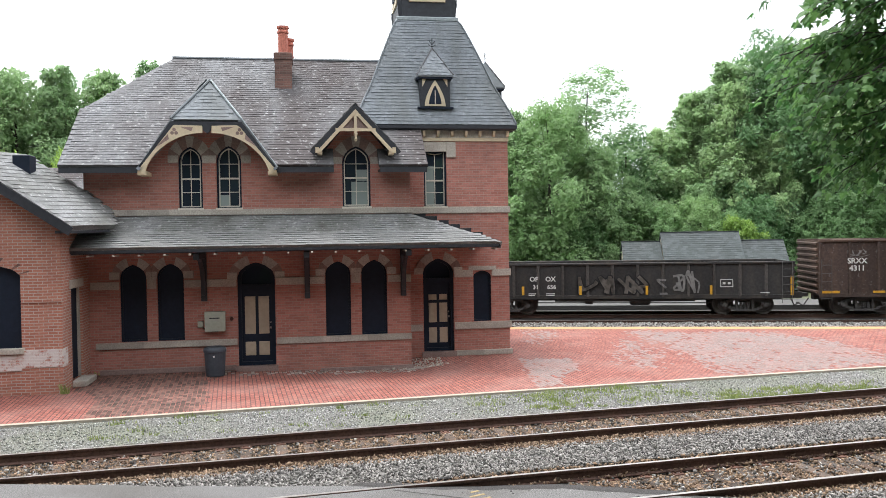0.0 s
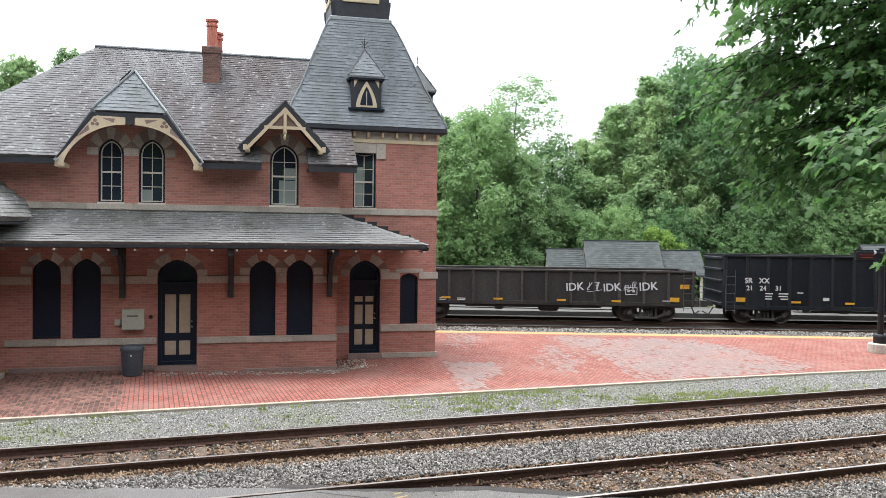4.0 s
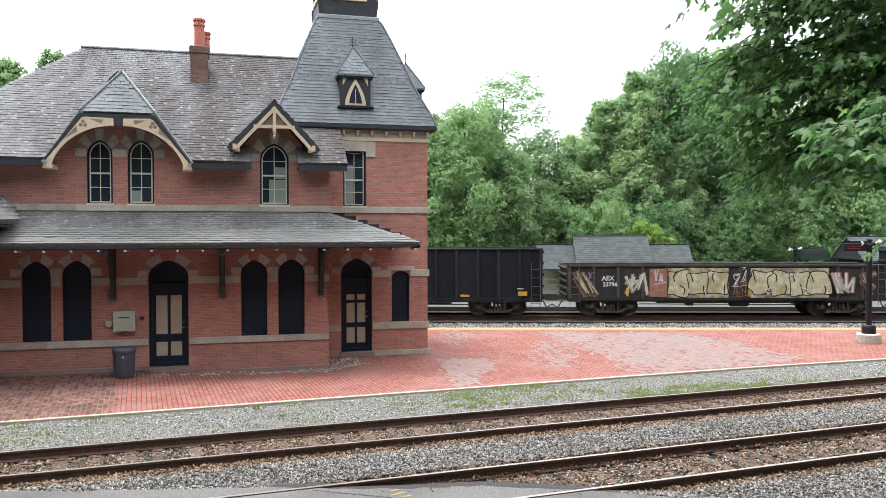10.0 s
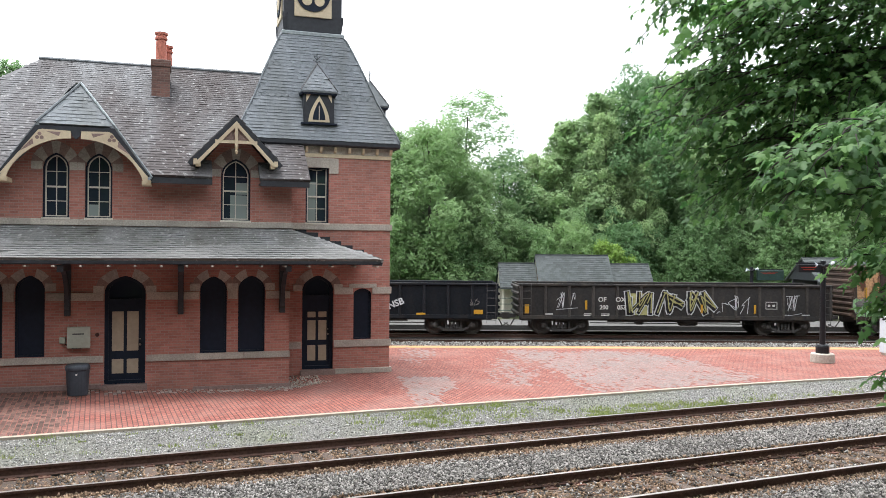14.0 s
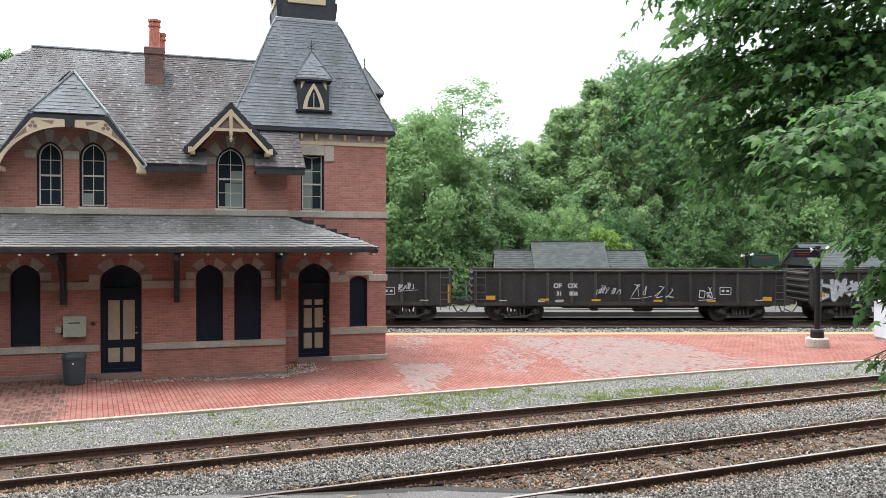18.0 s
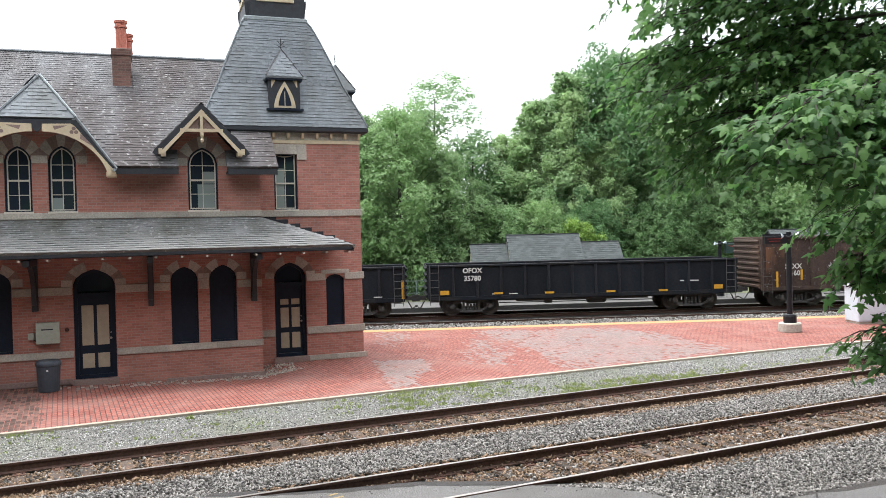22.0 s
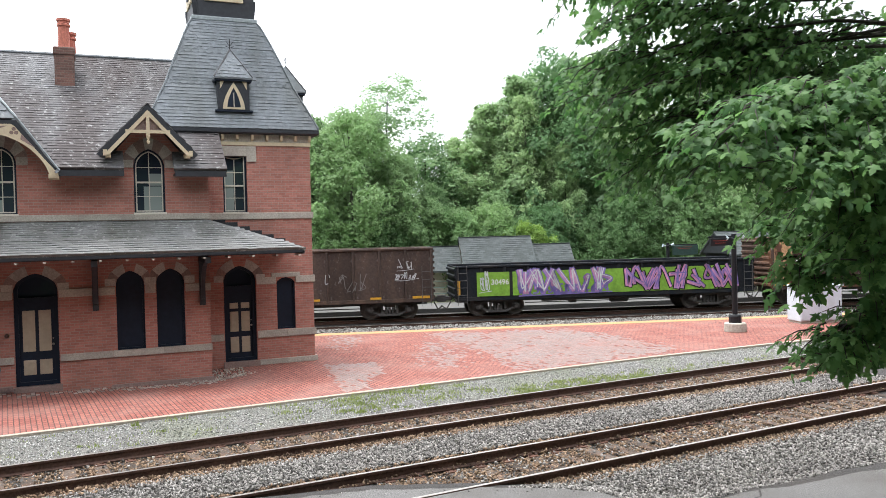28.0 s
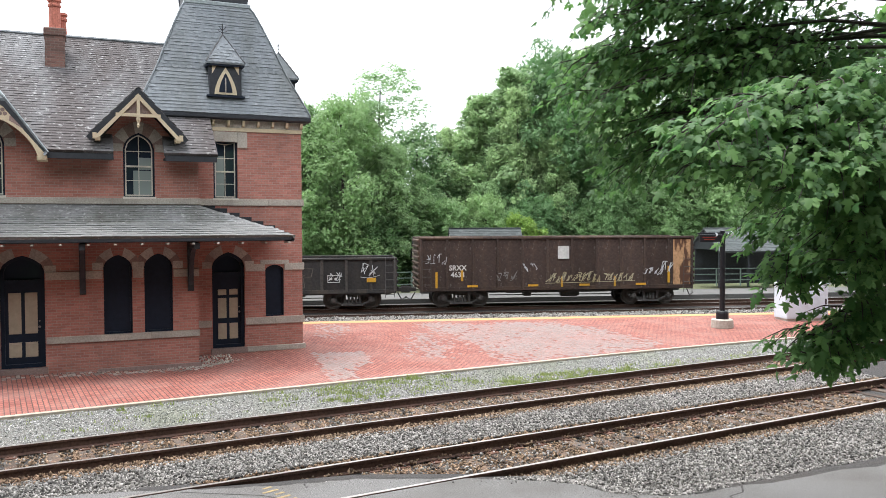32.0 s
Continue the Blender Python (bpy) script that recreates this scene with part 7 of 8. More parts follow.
freight_car("low", CAR_GREY, R[24], "grimy grey gondola car with ghostly grey graffiti", BOX_MARK, [(0.4, 1.25, 0.42, 0.2), (4.05, 1.14, 0.42, 0.11), (6.85, 1.2, 0.45, 0.11), (8.9, 1.2, 0.45, 0.11), (13.5, 1.4, 0.42, 0.2)], ofox("200048", 3.75, 0.9), [("blocks", 1.75, 2.65, 1.05, 1.95, "grey", 1), ("scrawl", 0.6, 1.3, 1.8, 2.2, "white"), ("scrawl", 2.95, 3.4, 1.6, 2.05, "white", 0.04), ("scrawl", 2.95, 3.5, 1.05, 1.5, "grey", 0.04), ("scrawl", 0.7, 1.4, 1.0, 1.6, "grey", 0.04), ("scrawl", 5.2, 6.8, 1.1, 2.1, "grey", 0.04), ("blocks", 7.0, 10.8, 1.05, 2.0, "ghost", 4), ("scrawl", 9.6, 10.3, 1.4, 1.9, "white", 0.045), ("scrawl", 11.5, 12.2, 1.35, 1.8, "white", 0.035), ("scrawl", 13.0, 13.8, 1.6, 2.2, "white")])
freight_car("short", CAR_BROWN, R[25], "tall brown gondola car with orange rusted end, last of the train", [(6.6, 2.3, 0.55, 0.6)], SHORT_UP + SHORT_FLAT[1:5], srxx("4633", 1.8, 1.9), [("scrawl", 0.3, 1.3, 2.1, 2.5, "white"), ("scrawl", 3.6, 4.6, 1.3, 1.8, "grey"), ("scrawl", 4.9, 5.6, 1.7, 2.2, "white"), ("scrawl", 6.0, 10.3, 1.2, 1.6, "cream"), ("scrawl", 10.8, 11.8, 1.5, 1.9, "white"), ("scrawl", 11.7, 12.3, 1.6, 2.2, "white", 0.05)], [(12.35, 13.3, 0.95, 3.2, CAR_PEACH)])

# ---- vegetation ----
BARK = surface("tree_bark", (0.048, 0.042, 0.035), 0.95, grain=20, var=0.4, bump=0.5)
# greens of the wood, lifted far above real leaf tones to imitate haze
LEAF_A = leaf_mat("haze_lifted_leaf", (0.205, 0.33, 0.155), (0.40, 0.54, 0.26), 0.6)
LEAF_B = leaf_mat("haze_lifted_pale_leaf", (0.22, 0.35, 0.17), (0.40, 0.54, 0.265), 0.58)
LEAF_C = leaf_mat("haze_lifted_dark_leaf", (0.13, 0.245, 0.105), (0.28, 0.42, 0.18), 0.58)
# dark leaf only for the unseen trees that block light
LEAF_BLOCKER = leaf_mat("light_blocker_leaf", (0.03, 0.06, 0.025), (0.07, 0.12, 0.05), 0.3)
GRASS = leaf_mat("weed_blade", (0.19, 0.255, 0.07), (0.38, 0.43, 0.15), 0.35, 2.0)
LEAF_Y = leaf_mat("bright_bush_leaf", (0.19, 0.31, 0.06), (0.34, 0.50, 0.12), 0.45)
LEAF_M = leaf_mat("maple_leaf", (0.060, 0.150, 0.044), (0.155, 0.30, 0.085), 0.52, 2.0)


def leaf_cards(points, normals, sizes, rng):
    """A pointed leaf-spray, one triangle, for every point."""
    n = len(points)
    t = rng.normal(size=(n, 3))
    t -= (t * normals).sum(1, keepdims=True) * normals
    t /= np.linalg.norm(t, axis=1, keepdims=True) + 1e-9
    b = np.cross(normals, t)
    s = sizes[:, None]
    v = np.stack([points - t * s * 0.5 - b * s * 0.36, points - t * s * 0.3 + b * s * 0.46, points + t * s * 0.62], 1).reshape(-1, 3)
    return v, np.arange(3 * n).reshape(-1, 3)


def crown_mesh(name, height, width, seed, leaves=30000, leaf=0.2, low=0.05, lobes=40, sharp=1.6, thin=0.0):
    """A crown of limbs; each limb ends in domed clumps of small leaves with gaps between. The base of the tree is the origin."""
    rng = np.random.default_rng(seed)
    cen, rad = [], []
    for k in range(lobes):
        h = low + (0.93 - low) * ((k + rng.uniform(0, 1)) / lobes) ** 0.9
        reach = width * 0.5 * max(0.06, 1 - max(0.0, (h - 0.32) / 0.68) ** sharp) * (0.75 + 0.25 * min(1.0, (h - low) / 0.2))
        a = k * 2.399 + rng.uniform(-0.5, 0.5)
        q = reach * rng.uniform(0.45, 0.95)
        cen.append((q * np.cos(a), q * np.sin(a), h * height))
        rad.append(width * rng.uniform(0.085, 0.165) * (1.15 - 0.45 * h))
    cen, rad = np.array(cen), np.array(rad)

    def unit(v):
        return v / (np.linalg.norm(v, axis=1, keepdims=True) + 1e-9)

    per = 17
    clumps = leaves // per
    pick = rng.choice(lobes, clumps, p=rad ** 2 / (rad ** 2).sum())
    out = unit(cen[pick] * np.array([1, 1, 0]))
    d = unit(rng.normal(size=(clumps, 3)) + out * 0.55 + np.array([0, 0, 0.45]))
    heart = cen[pick] + d * (rad[pick] * rng.uniform(0.55, 1.15, clumps))[:, None]
    rc = rad[pick] * rng.uniform(0.20, 0.42, clumps) * (1.5 if thin else 1.0)
    # leaves: a flattened dome round each clump's heart, hanging a little at its rim
    i = np.repeat(np.arange(clumps), per)
    n = len(i)
    off = rng.normal(size=(n, 3)) * np.array([0.62, 0.62, 0.34])
    pts = heart[i] + off * rc[i][:, None]
    pts[:, 2] -= 0.30 * (off[:, 0] ** 2 + off[:, 1] ** 2) * rc[i]
    nor = unit(off * np.array([0.55, 0.55, 0.4]) + d[i] * 0.35 + np.array([0, 0, 0.55]) + rng.normal(size=(n, 3)) * 0.34)
    sz = leaf * rng.uniform(0.55, 1.25, n)
    # the shaded heart of the crown
    m = 0 if thin else leaves // 9
    if m:
        j = rng.choice(lobes, m)
        pts = np.concatenate([pts, cen[j] * np.array([0.72, 0.72, 1.0]) + rng.normal(size=(m, 3)) * (rad[j] * 0.35)[:, None]])
        nor = np.concatenate([nor, unit(rng.normal(size=(m, 3)))])
        sz = np.concatenate([sz, leaf * rng.uniform(1.2, 2.0, m)])
    v, f = leaf_cards(pts, nor, sz, rng)
    return fill_mesh(name, v, f), cen


def trunk_mesh(height, width, cen, seed, girth=0.018):
    rnd = random.Random(seed)
    g = Geo()
    p = Vector((0, 0, -0.3))
    r = girth * height
    spine = [p]
    for i in range(5):
        q = p + Vector((rnd.uniform(-.25, .25), rnd.uniform(-.25, .25), height * 0.17))
        g.tube(p, q, r, r * 0.78, 8)
        p, r = q, r * 0.78
        spine.append(p)
    for c in cen[::3]:
        c = Vector(c)
        s = min(spine[1:], key=lambda q: abs(q.z - c.z * 0.75))
        mid = (s + c) / 2 + Vector((0, 0, -0.2))
        g.tube(s, mid, r * 0.55, r * 0.35, 5)
        g.tube(mid, c, r * 0.35, r * 0.1, 5)
    return g.mesh("trunk")


KINDS = []
for i, (hh, ww, mat, nl, lf, low, cl, sharp, thin) in enumerate((
        (13, 8.6, LEAF_A, 28000, 0.185, 0.05, 46, 1.9, 0), (14, 7.2, LEAF_B, 27000, 0.18, 0.06, 44, 1.4, 0), (13, 9.4, LEAF_C, 28000, 0.185, 0.05, 50, 2.2, 0),
        (16, 7.0, LEAF_B, 7000, 0.17, 0.30, 44, 1.5, 0.30), (7, 7.6, LEAF_C, 17000, 0.165, 0.04, 34, 2.0, 0), (6, 7.0, LEAF_C, 16000, 0.165, 0.04, 34, 2.2, 0), (14, 7.6, LEAF_A, 27000, 0.18, 0.06, 44, 1.3, 0),
        (14, 11.0, LEAF_BLOCKER, 9000, 0.82, 0.05, 40, 2.2, 0))):
    me, cen = crown_mesh("crown", hh, ww, 11 + i, nl, lf, low, cl, sharp, thin)
    me.materials.append(mat)
    tr = trunk_mesh(hh, ww, cen, 31 + i, 0.006 if thin else 0.016)
    tr.materials.append(BARK)
    KINDS.append((hh, ww, me, tr))
TREE_LABELS = ["full green broadleaf tree at the wood's edge", "pale green broadleaf tree with a pointed crown", "dark green spreading tree in the wood", "thin airy tree that stands above the others",
               "green undergrowth bush at the wood's foot", "dark shrub at the wood's foot", "tall green tree with a narrow top", "unseen dark tree added to block low sky light"]


def tree(kind, x, y, height, turn, wide=1.0, name="tree"):
    hh, ww, me, tr = KINDS[kind]
    s = height / hh
    t = thing(name, pose(x, y, -0.6, 0, 0, turn) @ Matrix.Diagonal((s * wide, s * wide, s, 1)), TREE_LABELS[kind], "bush" if kind in (4, 5) else "tree", "trees of the wood")
    part("trunk", tr, None, t)
    part("crown", me, None, t)
    return t


def wood_y(x):
    return 56.0 - 0.16 * (x - 20)


rnd = random.Random(5)
# the skyline of the wood: x, top, kind, width
for x, top, kind, wide in ((9.5, 11.2, 0, 1.0), (13.0, 11.5, 0, 1.0), (16.6, 12.9, 0, 0.95), (20.4, 16.0, 3, 1.5), (18.9, 13.2, 1, 0.8), (22.6, 11.0, 2, 1.0), (25.0, 11.2, 6, 1.0), (27.2, 14.0, 1, 1.1),
                           (29.6, 16.0, 1, 1.1), (32.0, 17.2, 2, 0.85), (34.3, 17.8, 6, 1.0), (37.5, 18.2, 0, 1.0), (41.5, 18.0, 2, 1.0), (45.5, 17.5, 6, 1.0), (50, 18, 0, 1.0), (55, 18, 2, 1.0), (60, 18, 6, 1.0), (66, 18, 0, 1.0), (5, 12, 2, 1.0), (0, 11, 0, 1)):
    tree(kind, x, wood_y(x) + rnd.uniform(-0.8, 0.8), top + 0.6, rnd.uniform(0, 360), wide)
for x, y, top, kind, wide in ((13.3, 53, 12.9, 1, 0.85), (15.9, 51.5, 13.0, 2, 1.0), (18.6, 51, 10.0, 0, 0.9), (24.2, 54, 9.3, 2, 0.8), (21.4, 51.5, 8.0, 6, 1.1), (26.0, 51, 7.4, 0, 1.0), (28.8, 52, 14.7, 1, 0.80), (30.8, 50, 10.9, 1, 0.85), (34.3, 49.2, 10.0, 2, 1.0), (38.3, 48.8, 10.4, 0, 1.0), (30.0, 60, 14.9, 6, 0.9)):
    tree(kind, x, y, top, rnd.uniform(0, 360), wide)
for i in (0, 1, *range(12, 22)):
    x = 6 + i * 2.8
    tree(rnd.choice((0, 2, 6, 1)), x + rnd.uniform(-.8, .8), wood_y(x) - 3.0 + rnd.uniform(-0.8, 0.8), rnd.uniform(8.0, 10.5), rnd.uniform(0, 360), 1.1)
for i in range(26):
    x = 8 + i * 2.3
    tree(rnd.choice((4, 5, 4)), x + rnd.uniform(-.6, .6), wood_y(x) - 5.8 + rnd.uniform(-0.6, 0.6), rnd.uniform(4.6, 6.8), rnd.uniform(0, 360), 0.9, "bush")
for i in range(13):
    x = -29 + i * 1.55
    tree((1, 0, 6, 1, 2)[i % 5], x, 60 + (2.2 if i % 2 else -1.5), 15.6 + 0.05 * i + (0.5, -0.3, 0.2, -0.6)[i % 4], rnd.uniform(0, 360), 0.85)
me_y = KINDS[4][2].copy()
me_y.materials.clear()
me_y.materials.append(LEAF_Y)
for bx, by, bs in ((-11.5, 43, 1.30), (-14.6, 44, 1.22)):
    yb = thing("bush", pose(bx, by, -0.6, 0, 0, bx * 40) @ Matrix.Diagonal((0.5, 0.5, bs, 1)), "bright yellow-green shrub behind the station wing", "bush")
    part("crown", me_y, None, yb)
    part("trunk", KINDS[4][3], None, yb)
bush = thing("bush", pose(26.2, 46.9, -0.6, 0, 0, 40) @ Matrix.Diagonal((0.62, 0.62, 0.70, 1)), "bright yellow-green bush behind the shelter", "bush")
part("crown", me_y, None, bush)
part("trunk", KINDS[4][3], None, bush)


# unseen tall trees added behind the camera to darken the station's lower wall
for x in range(-40, 46, 7):
    gap = 0 < x < 5  # low trees here leave sky for the upper windows to reflect
    tree(7, x + rnd.uniform(-1, 1), -14 + rnd.uniform(-2, 2), rnd.uniform(7, 9) if gap else rnd.uniform(24, 27), rnd.uniform(0, 360), 1.5 if gap else 1.0)


# a second unseen row, with the same low opening
for x in range(-36, 46, 8):
    tree(7, x + rnd.uniform(-1, 1), -25 + rnd.uniform(-2, 2), 8 if 0 < x < 8 else rnd.uniform(26, 29), rnd.uniform(0, 360), 1.2)
# more unseen trees added at both sides to cut low sky light
for y in range(-8, 22, 6):
    tree(7, -27 + rnd.uniform(-1, 1), y, rnd.uniform(18, 22), rnd.uniform(0, 360), 1.0)
    tree(7, 44 + rnd.uniform(-1, 1), y - 4, rnd.uniform(18, 22), rnd.uniform(0, 360), 1.0)


# the maple whose boughs hang into the view
def maple():
    rng = np.random.default_rng(77)
    base = np.array([10.6, 5.4, -0.4])
    t = thing("maple_tree", pose(*base), "large green maple tree with drooping leafy boughs", "tree")
    g = Geo()
    pts = [Vector((0, 0, -0.3)), Vector((0.1, 0.05, 2.0)), Vector((-0.1, 0.1, 4.2)), Vector((0.05, 0.2, 6.5)), Vector((0.1, 0.1, 9.0)), Vector((0.0, 0.1, 11.0))]
    for i, (a, b) in enumerate(zip(pts, pts[1:])):
        g.tube(a, b, 0.30 - 0.045 * i, 0.30 - 0.045 * (i + 1), 12)
    part("trunk", g, BARK, t)
    # tiers of boughs: their ends, sprays on each, leaves on a spray, leaf length, spray length, where the leaves begin, how far they droop
    upper = [(5.25, 7.4, 5.8), (5.15, 7.6, 5.35), (5.2, 7.3, 4.95), (5.5, 7.6, 4.62), (5.6, 7.2, 6.15), (5.9, 7.8, 5.9), (6.0, 7.4, 5.2), (6.2, 7.9, 4.85), (6.6, 7.3, 5.6), (7.2, 7.7, 5.15),
             (7.6, 8.2, 5.6), (6.2, 8.4, 6.5), (8.3, 8.0, 5.3), (5.55, 8.3, 5.4), (6.6, 6.8, 6.4), (5.3, 7.9, 6.45), (6.4, 8.2, 5.5), (6.9, 8.5, 4.9), (7.7, 8.4, 4.6), (5.75, 7.6, 4.35), (6.3, 7.7, 4.45), (6.9, 7.9, 4.45)]
    lower = [(4.42, 5.0, 4.02), (4.45, 5.1, 4.28), (4.65, 4.9, 4.45), (4.95, 5.2, 4.5), (4.75, 4.8, 3.98), (5.0, 5.0, 4.2), (5.25, 4.7, 3.88), (5.4, 5.1, 4.0), (5.35, 4.9, 4.42), (5.75, 4.8, 4.38), (5.75, 5.2, 3.70), (6.0, 4.9, 4.05),
             (6.1, 5.0, 3.6), (6.35, 5.2, 4.45), (6.5, 4.9, 4.0), (6.4, 5.3, 3.25), (6.75, 5.0, 3.5), (6.9, 5.2, 4.25), (7.2, 5.4, 3.3), (6.1, 5.9, 3.5), (6.5, 5.9, 3.8), (7.3, 6.0, 3.7)]
    foot = [(6.2, 5.8, 3.15), (6.12, 5.8, 2.98), (6.55, 5.9, 3.2), (6.38, 5.7, 2.50), (6.5, 5.7, 2.36), (6.8, 5.8, 2.48), (6.85, 5.9, 2.28), (7.2, 5.8, 2.5), (7.2, 5.9, 3.0), (6.9, 6.0, 3.35), (7.5, 5.9, 2.8), (7.4, 6.0, 2.25)]
    # crown: unseen large-leaved boughs overhead, added to shade the tiers below
    crown = [(8.0, 3.5, 6.9), (7.2, 5.0, 7.4), (8.2, 7.5, 7.6), (9.5, 3.2, 7.8), (11.5, 2.8, 7.4), (13.5, 4.2, 7.2), (13.6, 6.8, 7.4), (11.8, 8.6, 7.2), (9.6, 8.4, 8.4), (7.6, 6.2, 8.6), (9.0, 4.6, 9.2), (11.6, 4.4, 9.6), (12.4, 6.6, 9.2), (10.4, 7.0, 10.0), (10.6, 5.4, 11.0), (7.0, 8.8, 7.2)]
    P, N, D, S = [], [], [], []
    limb = Geo()
    up = np.array([0.0, 0.0, 1.0])
    for ends, sprays, count, size, reach, begin, fall in ((upper, 40, 18, 0.076, 0.60, 0.52, -0.60), (lower, 36, 21, 0.077, 0.46, 0.42, -0.35), (foot, 15, 13, 0.088, 0.40, 0.62, -0.45), (crown, 6, 12, 0.24, 1.25, 0.45, -0.5)):
        for end in ends:
            e = np.array(end) - base
            far = np.linalg.norm(e[:2])
            s = np.array([rng.uniform(-.1, .1), rng.uniform(-.1, .1), e[2] + 0.06 * far + rng.uniform(-0.3, 0.4)])
            m1 = s + (e - s) * 0.55 + np.array([rng.uniform(-.3, .3), rng.uniform(-.3, .3), 0.20 + 0.05 * far])

            def along(u):
                return (1 - u) ** 2 * s + 2 * u * (1 - u) * m1 + u * u * e
            curve = [along(u) + w for u, w in zip(np.linspace(0, 1, 11), rng.normal(size=(11, 3)) * 0.03)]
            for i in range(10):
                limb.tube(curve[i], curve[i + 1], 0.030 * (1 - i / 10.5) + 0.004, 0.030 * (1 - (i + 1) / 10.5) + 0.004, 6, caps=False)
            for k in range(sprays):
                u = 1.0 if k == 0 else begin + (1 - begin) * rng.uniform(0, 1) ** 0.8
                c = along(u) + up * rng.uniform(-0.10, 0.12)
                run_ = along(min(1.0, u + 0.02)) - along(max(0.0, u - 0.02))
                run_ /= np.linalg.norm(run_) + 1e-9
                aside = np.cross(run_, up)
                aside /= np.linalg.norm(aside) + 1e-9
                go = run_ * rng.uniform(0.5, 1.0) + (aside * (1 if k % 2 else -1) * rng.uniform(0.3, 1.0) if k else 0) + up * rng.uniform(fall, 0.40)
                go /= np.linalg.norm(go)
                wide = np.cross(go, up)
                wide /= np.linalg.norm(wide) + 1e-9
                long_ = reach * rng.uniform(0.6, 1.15)
                tip = c + go * long_ - up * 0.22 * long_
                limb.tube(c, c + go * long_ * 0.5, 0.008, 0.006, 4, caps=False)
                limb.tube(c + go * long_ * 0.5, tip, 0.006, 0.002, 4, caps=False)
                for i in range(count):
                    w = (i + rng.uniform(0.2, 1.2)) / count
                    v = rng.normal() * 0.30 * long_ * (1.05 - 0.6 * w)
                    p = c + go * w * long_ * 1.05 + wide * v
                    p = p + up * (-0.24 * w * w * long_ - 0.35 * v * v / long_ + rng.normal() * 0.022)
                    nv = up * 0.70 + go * 0.55 + wide * v * 1.2 + rng.normal(size=3) * 0.30
                    P.append(p)
                    N.append(nv / np.linalg.norm(nv))
                    D.append(go * 0.75 + wide * (v / long_) * 2.2 - up * 0.75 + rng.normal(size=3) * 0.22)
                    S.append(size * rng.uniform(0.65, 1.30))
    part("branchwork", limb, BARK, t, "thin brown boughs", kind="stuff")
    P, N, D, S = np.array(P), np.array(N), np.array(D), np.array(S)
    D -= (D * N).sum(1, keepdims=True) * N
    D /= np.linalg.norm(D, axis=1, keepdims=True) + 1e-9
    B = np.cross(N, D)
    # half outline of a five-lobed leaf: along the midrib, and aside
    half = [(-0.02, 0.0), (-0.14, 0.32), (0.08, 0.30), (0.28, 0.72), (0.42, 0.22), (0.68, 0.29), (1.15, 0.0)]
    ring = half + [(a, -b) for a, b in reversed(half[1:-1])]
    k = len(ring)
    V = np.zeros((len(P), k + 1, 3))
    V[:, 0] = P + D * (S * 0.3)[:, None]
    fold = rng.uniform(0.12, 0.45, len(P))
    for i, (a, b) in enumerate(ring):
        V[:, i + 1] = P + D * (S * a)[:, None] + B * (S * b)[:, None] - N * (S * fold * abs(b) + S * 0.20 * a * a)[:, None]
    base_i = np.arange(len(P))[:, None] * (k + 1)
    F = np.concatenate([base_i + [0, 1 + i, 1 + (i + 1) % k] for i in range(k)], 0)
    part("foliage", fill_mesh("foliage", V.reshape(-1, 3), F), LEAF_M, t, "lobed green maple leaves", kind="stuff")


maple()


# weeds and grass tufts beside the kerb
def gravel_z(x, y):
    """The height of the sloping gravel strip."""
    a, b = 15.9 + SLOPE * x, kerb_y(x)
    return -0.26 + 0.21 * min(1.0, max(0.0, (y - a) / (b - a)))


def tufts(name, spots, seed, label):
    rng = np.random.default_rng(seed)
    P, N, S = [], [], []
    V, F = [], []
    for x, y, z, r, n, h in spots:
        for _ in range(n):
            a, q = rng.uniform(0, 6.28), r * rng.uniform(0, 1) ** 0.7
            px, py = x + q * np.cos(a) * 2.0, y + q * np.sin(a) * 0.6
            hh, w, b = h * rng.uniform(0.4, 1.1), 0.006 + 0.004 * rng.random(), rng.uniform(0, 6.28)
            lean = np.array([np.cos(b), np.sin(b), 0]) * hh * rng.uniform(0.1, 0.6)
            k = len(V)
            V += [(px - w, py, z), (px + w, py, z), (px + lean[0] * .5 + w * .7, py + lean[1] * .5, z + hh * .6), (px + lean[0], py + lean[1], z + hh)]
            F += [(k, k + 1, k + 2), (k, k + 2, k + 3)]
    ob = part(name, fill_mesh(name, np.array(V), np.array(F)), GRASS)
    tagged(ob, label, "grass", kind="stuff")


rng_ = random.Random(3)
spots = []
for i in range(520):
    x = rng_.choice((rng_.uniform(4.5, 7.0), rng_.uniform(6.5, 14.5), rng_.uniform(-4, 18), rng_.uniform(9, 13)))
    f = rng_.uniform(0.0, 1.0) ** 1.6
    y = kerb_y(x) - 0.04 - f * 1.0
    if x > 8.5:  # along the rail rather than the kerb
        y = 15.78 + SLOPE * x + f * 0.55
    spots.append((x, y, gravel_z(x, y) - 0.01, rng_.uniform(0.04, 0.20), rng_.randint(4, 26), rng_.uniform(0.03, 0.13)))
tufts("grass_tufts", spots, 4, "green weeds and grass growing from the gravel")
tufts("wall_weeds", [(-5.52, 19.62, 0.0, 0.05, 40, 0.26), (-5.35, 22.0, 0.0, 0.05, 20, 0.15)], 6, "weeds at the foot of the wing wall")


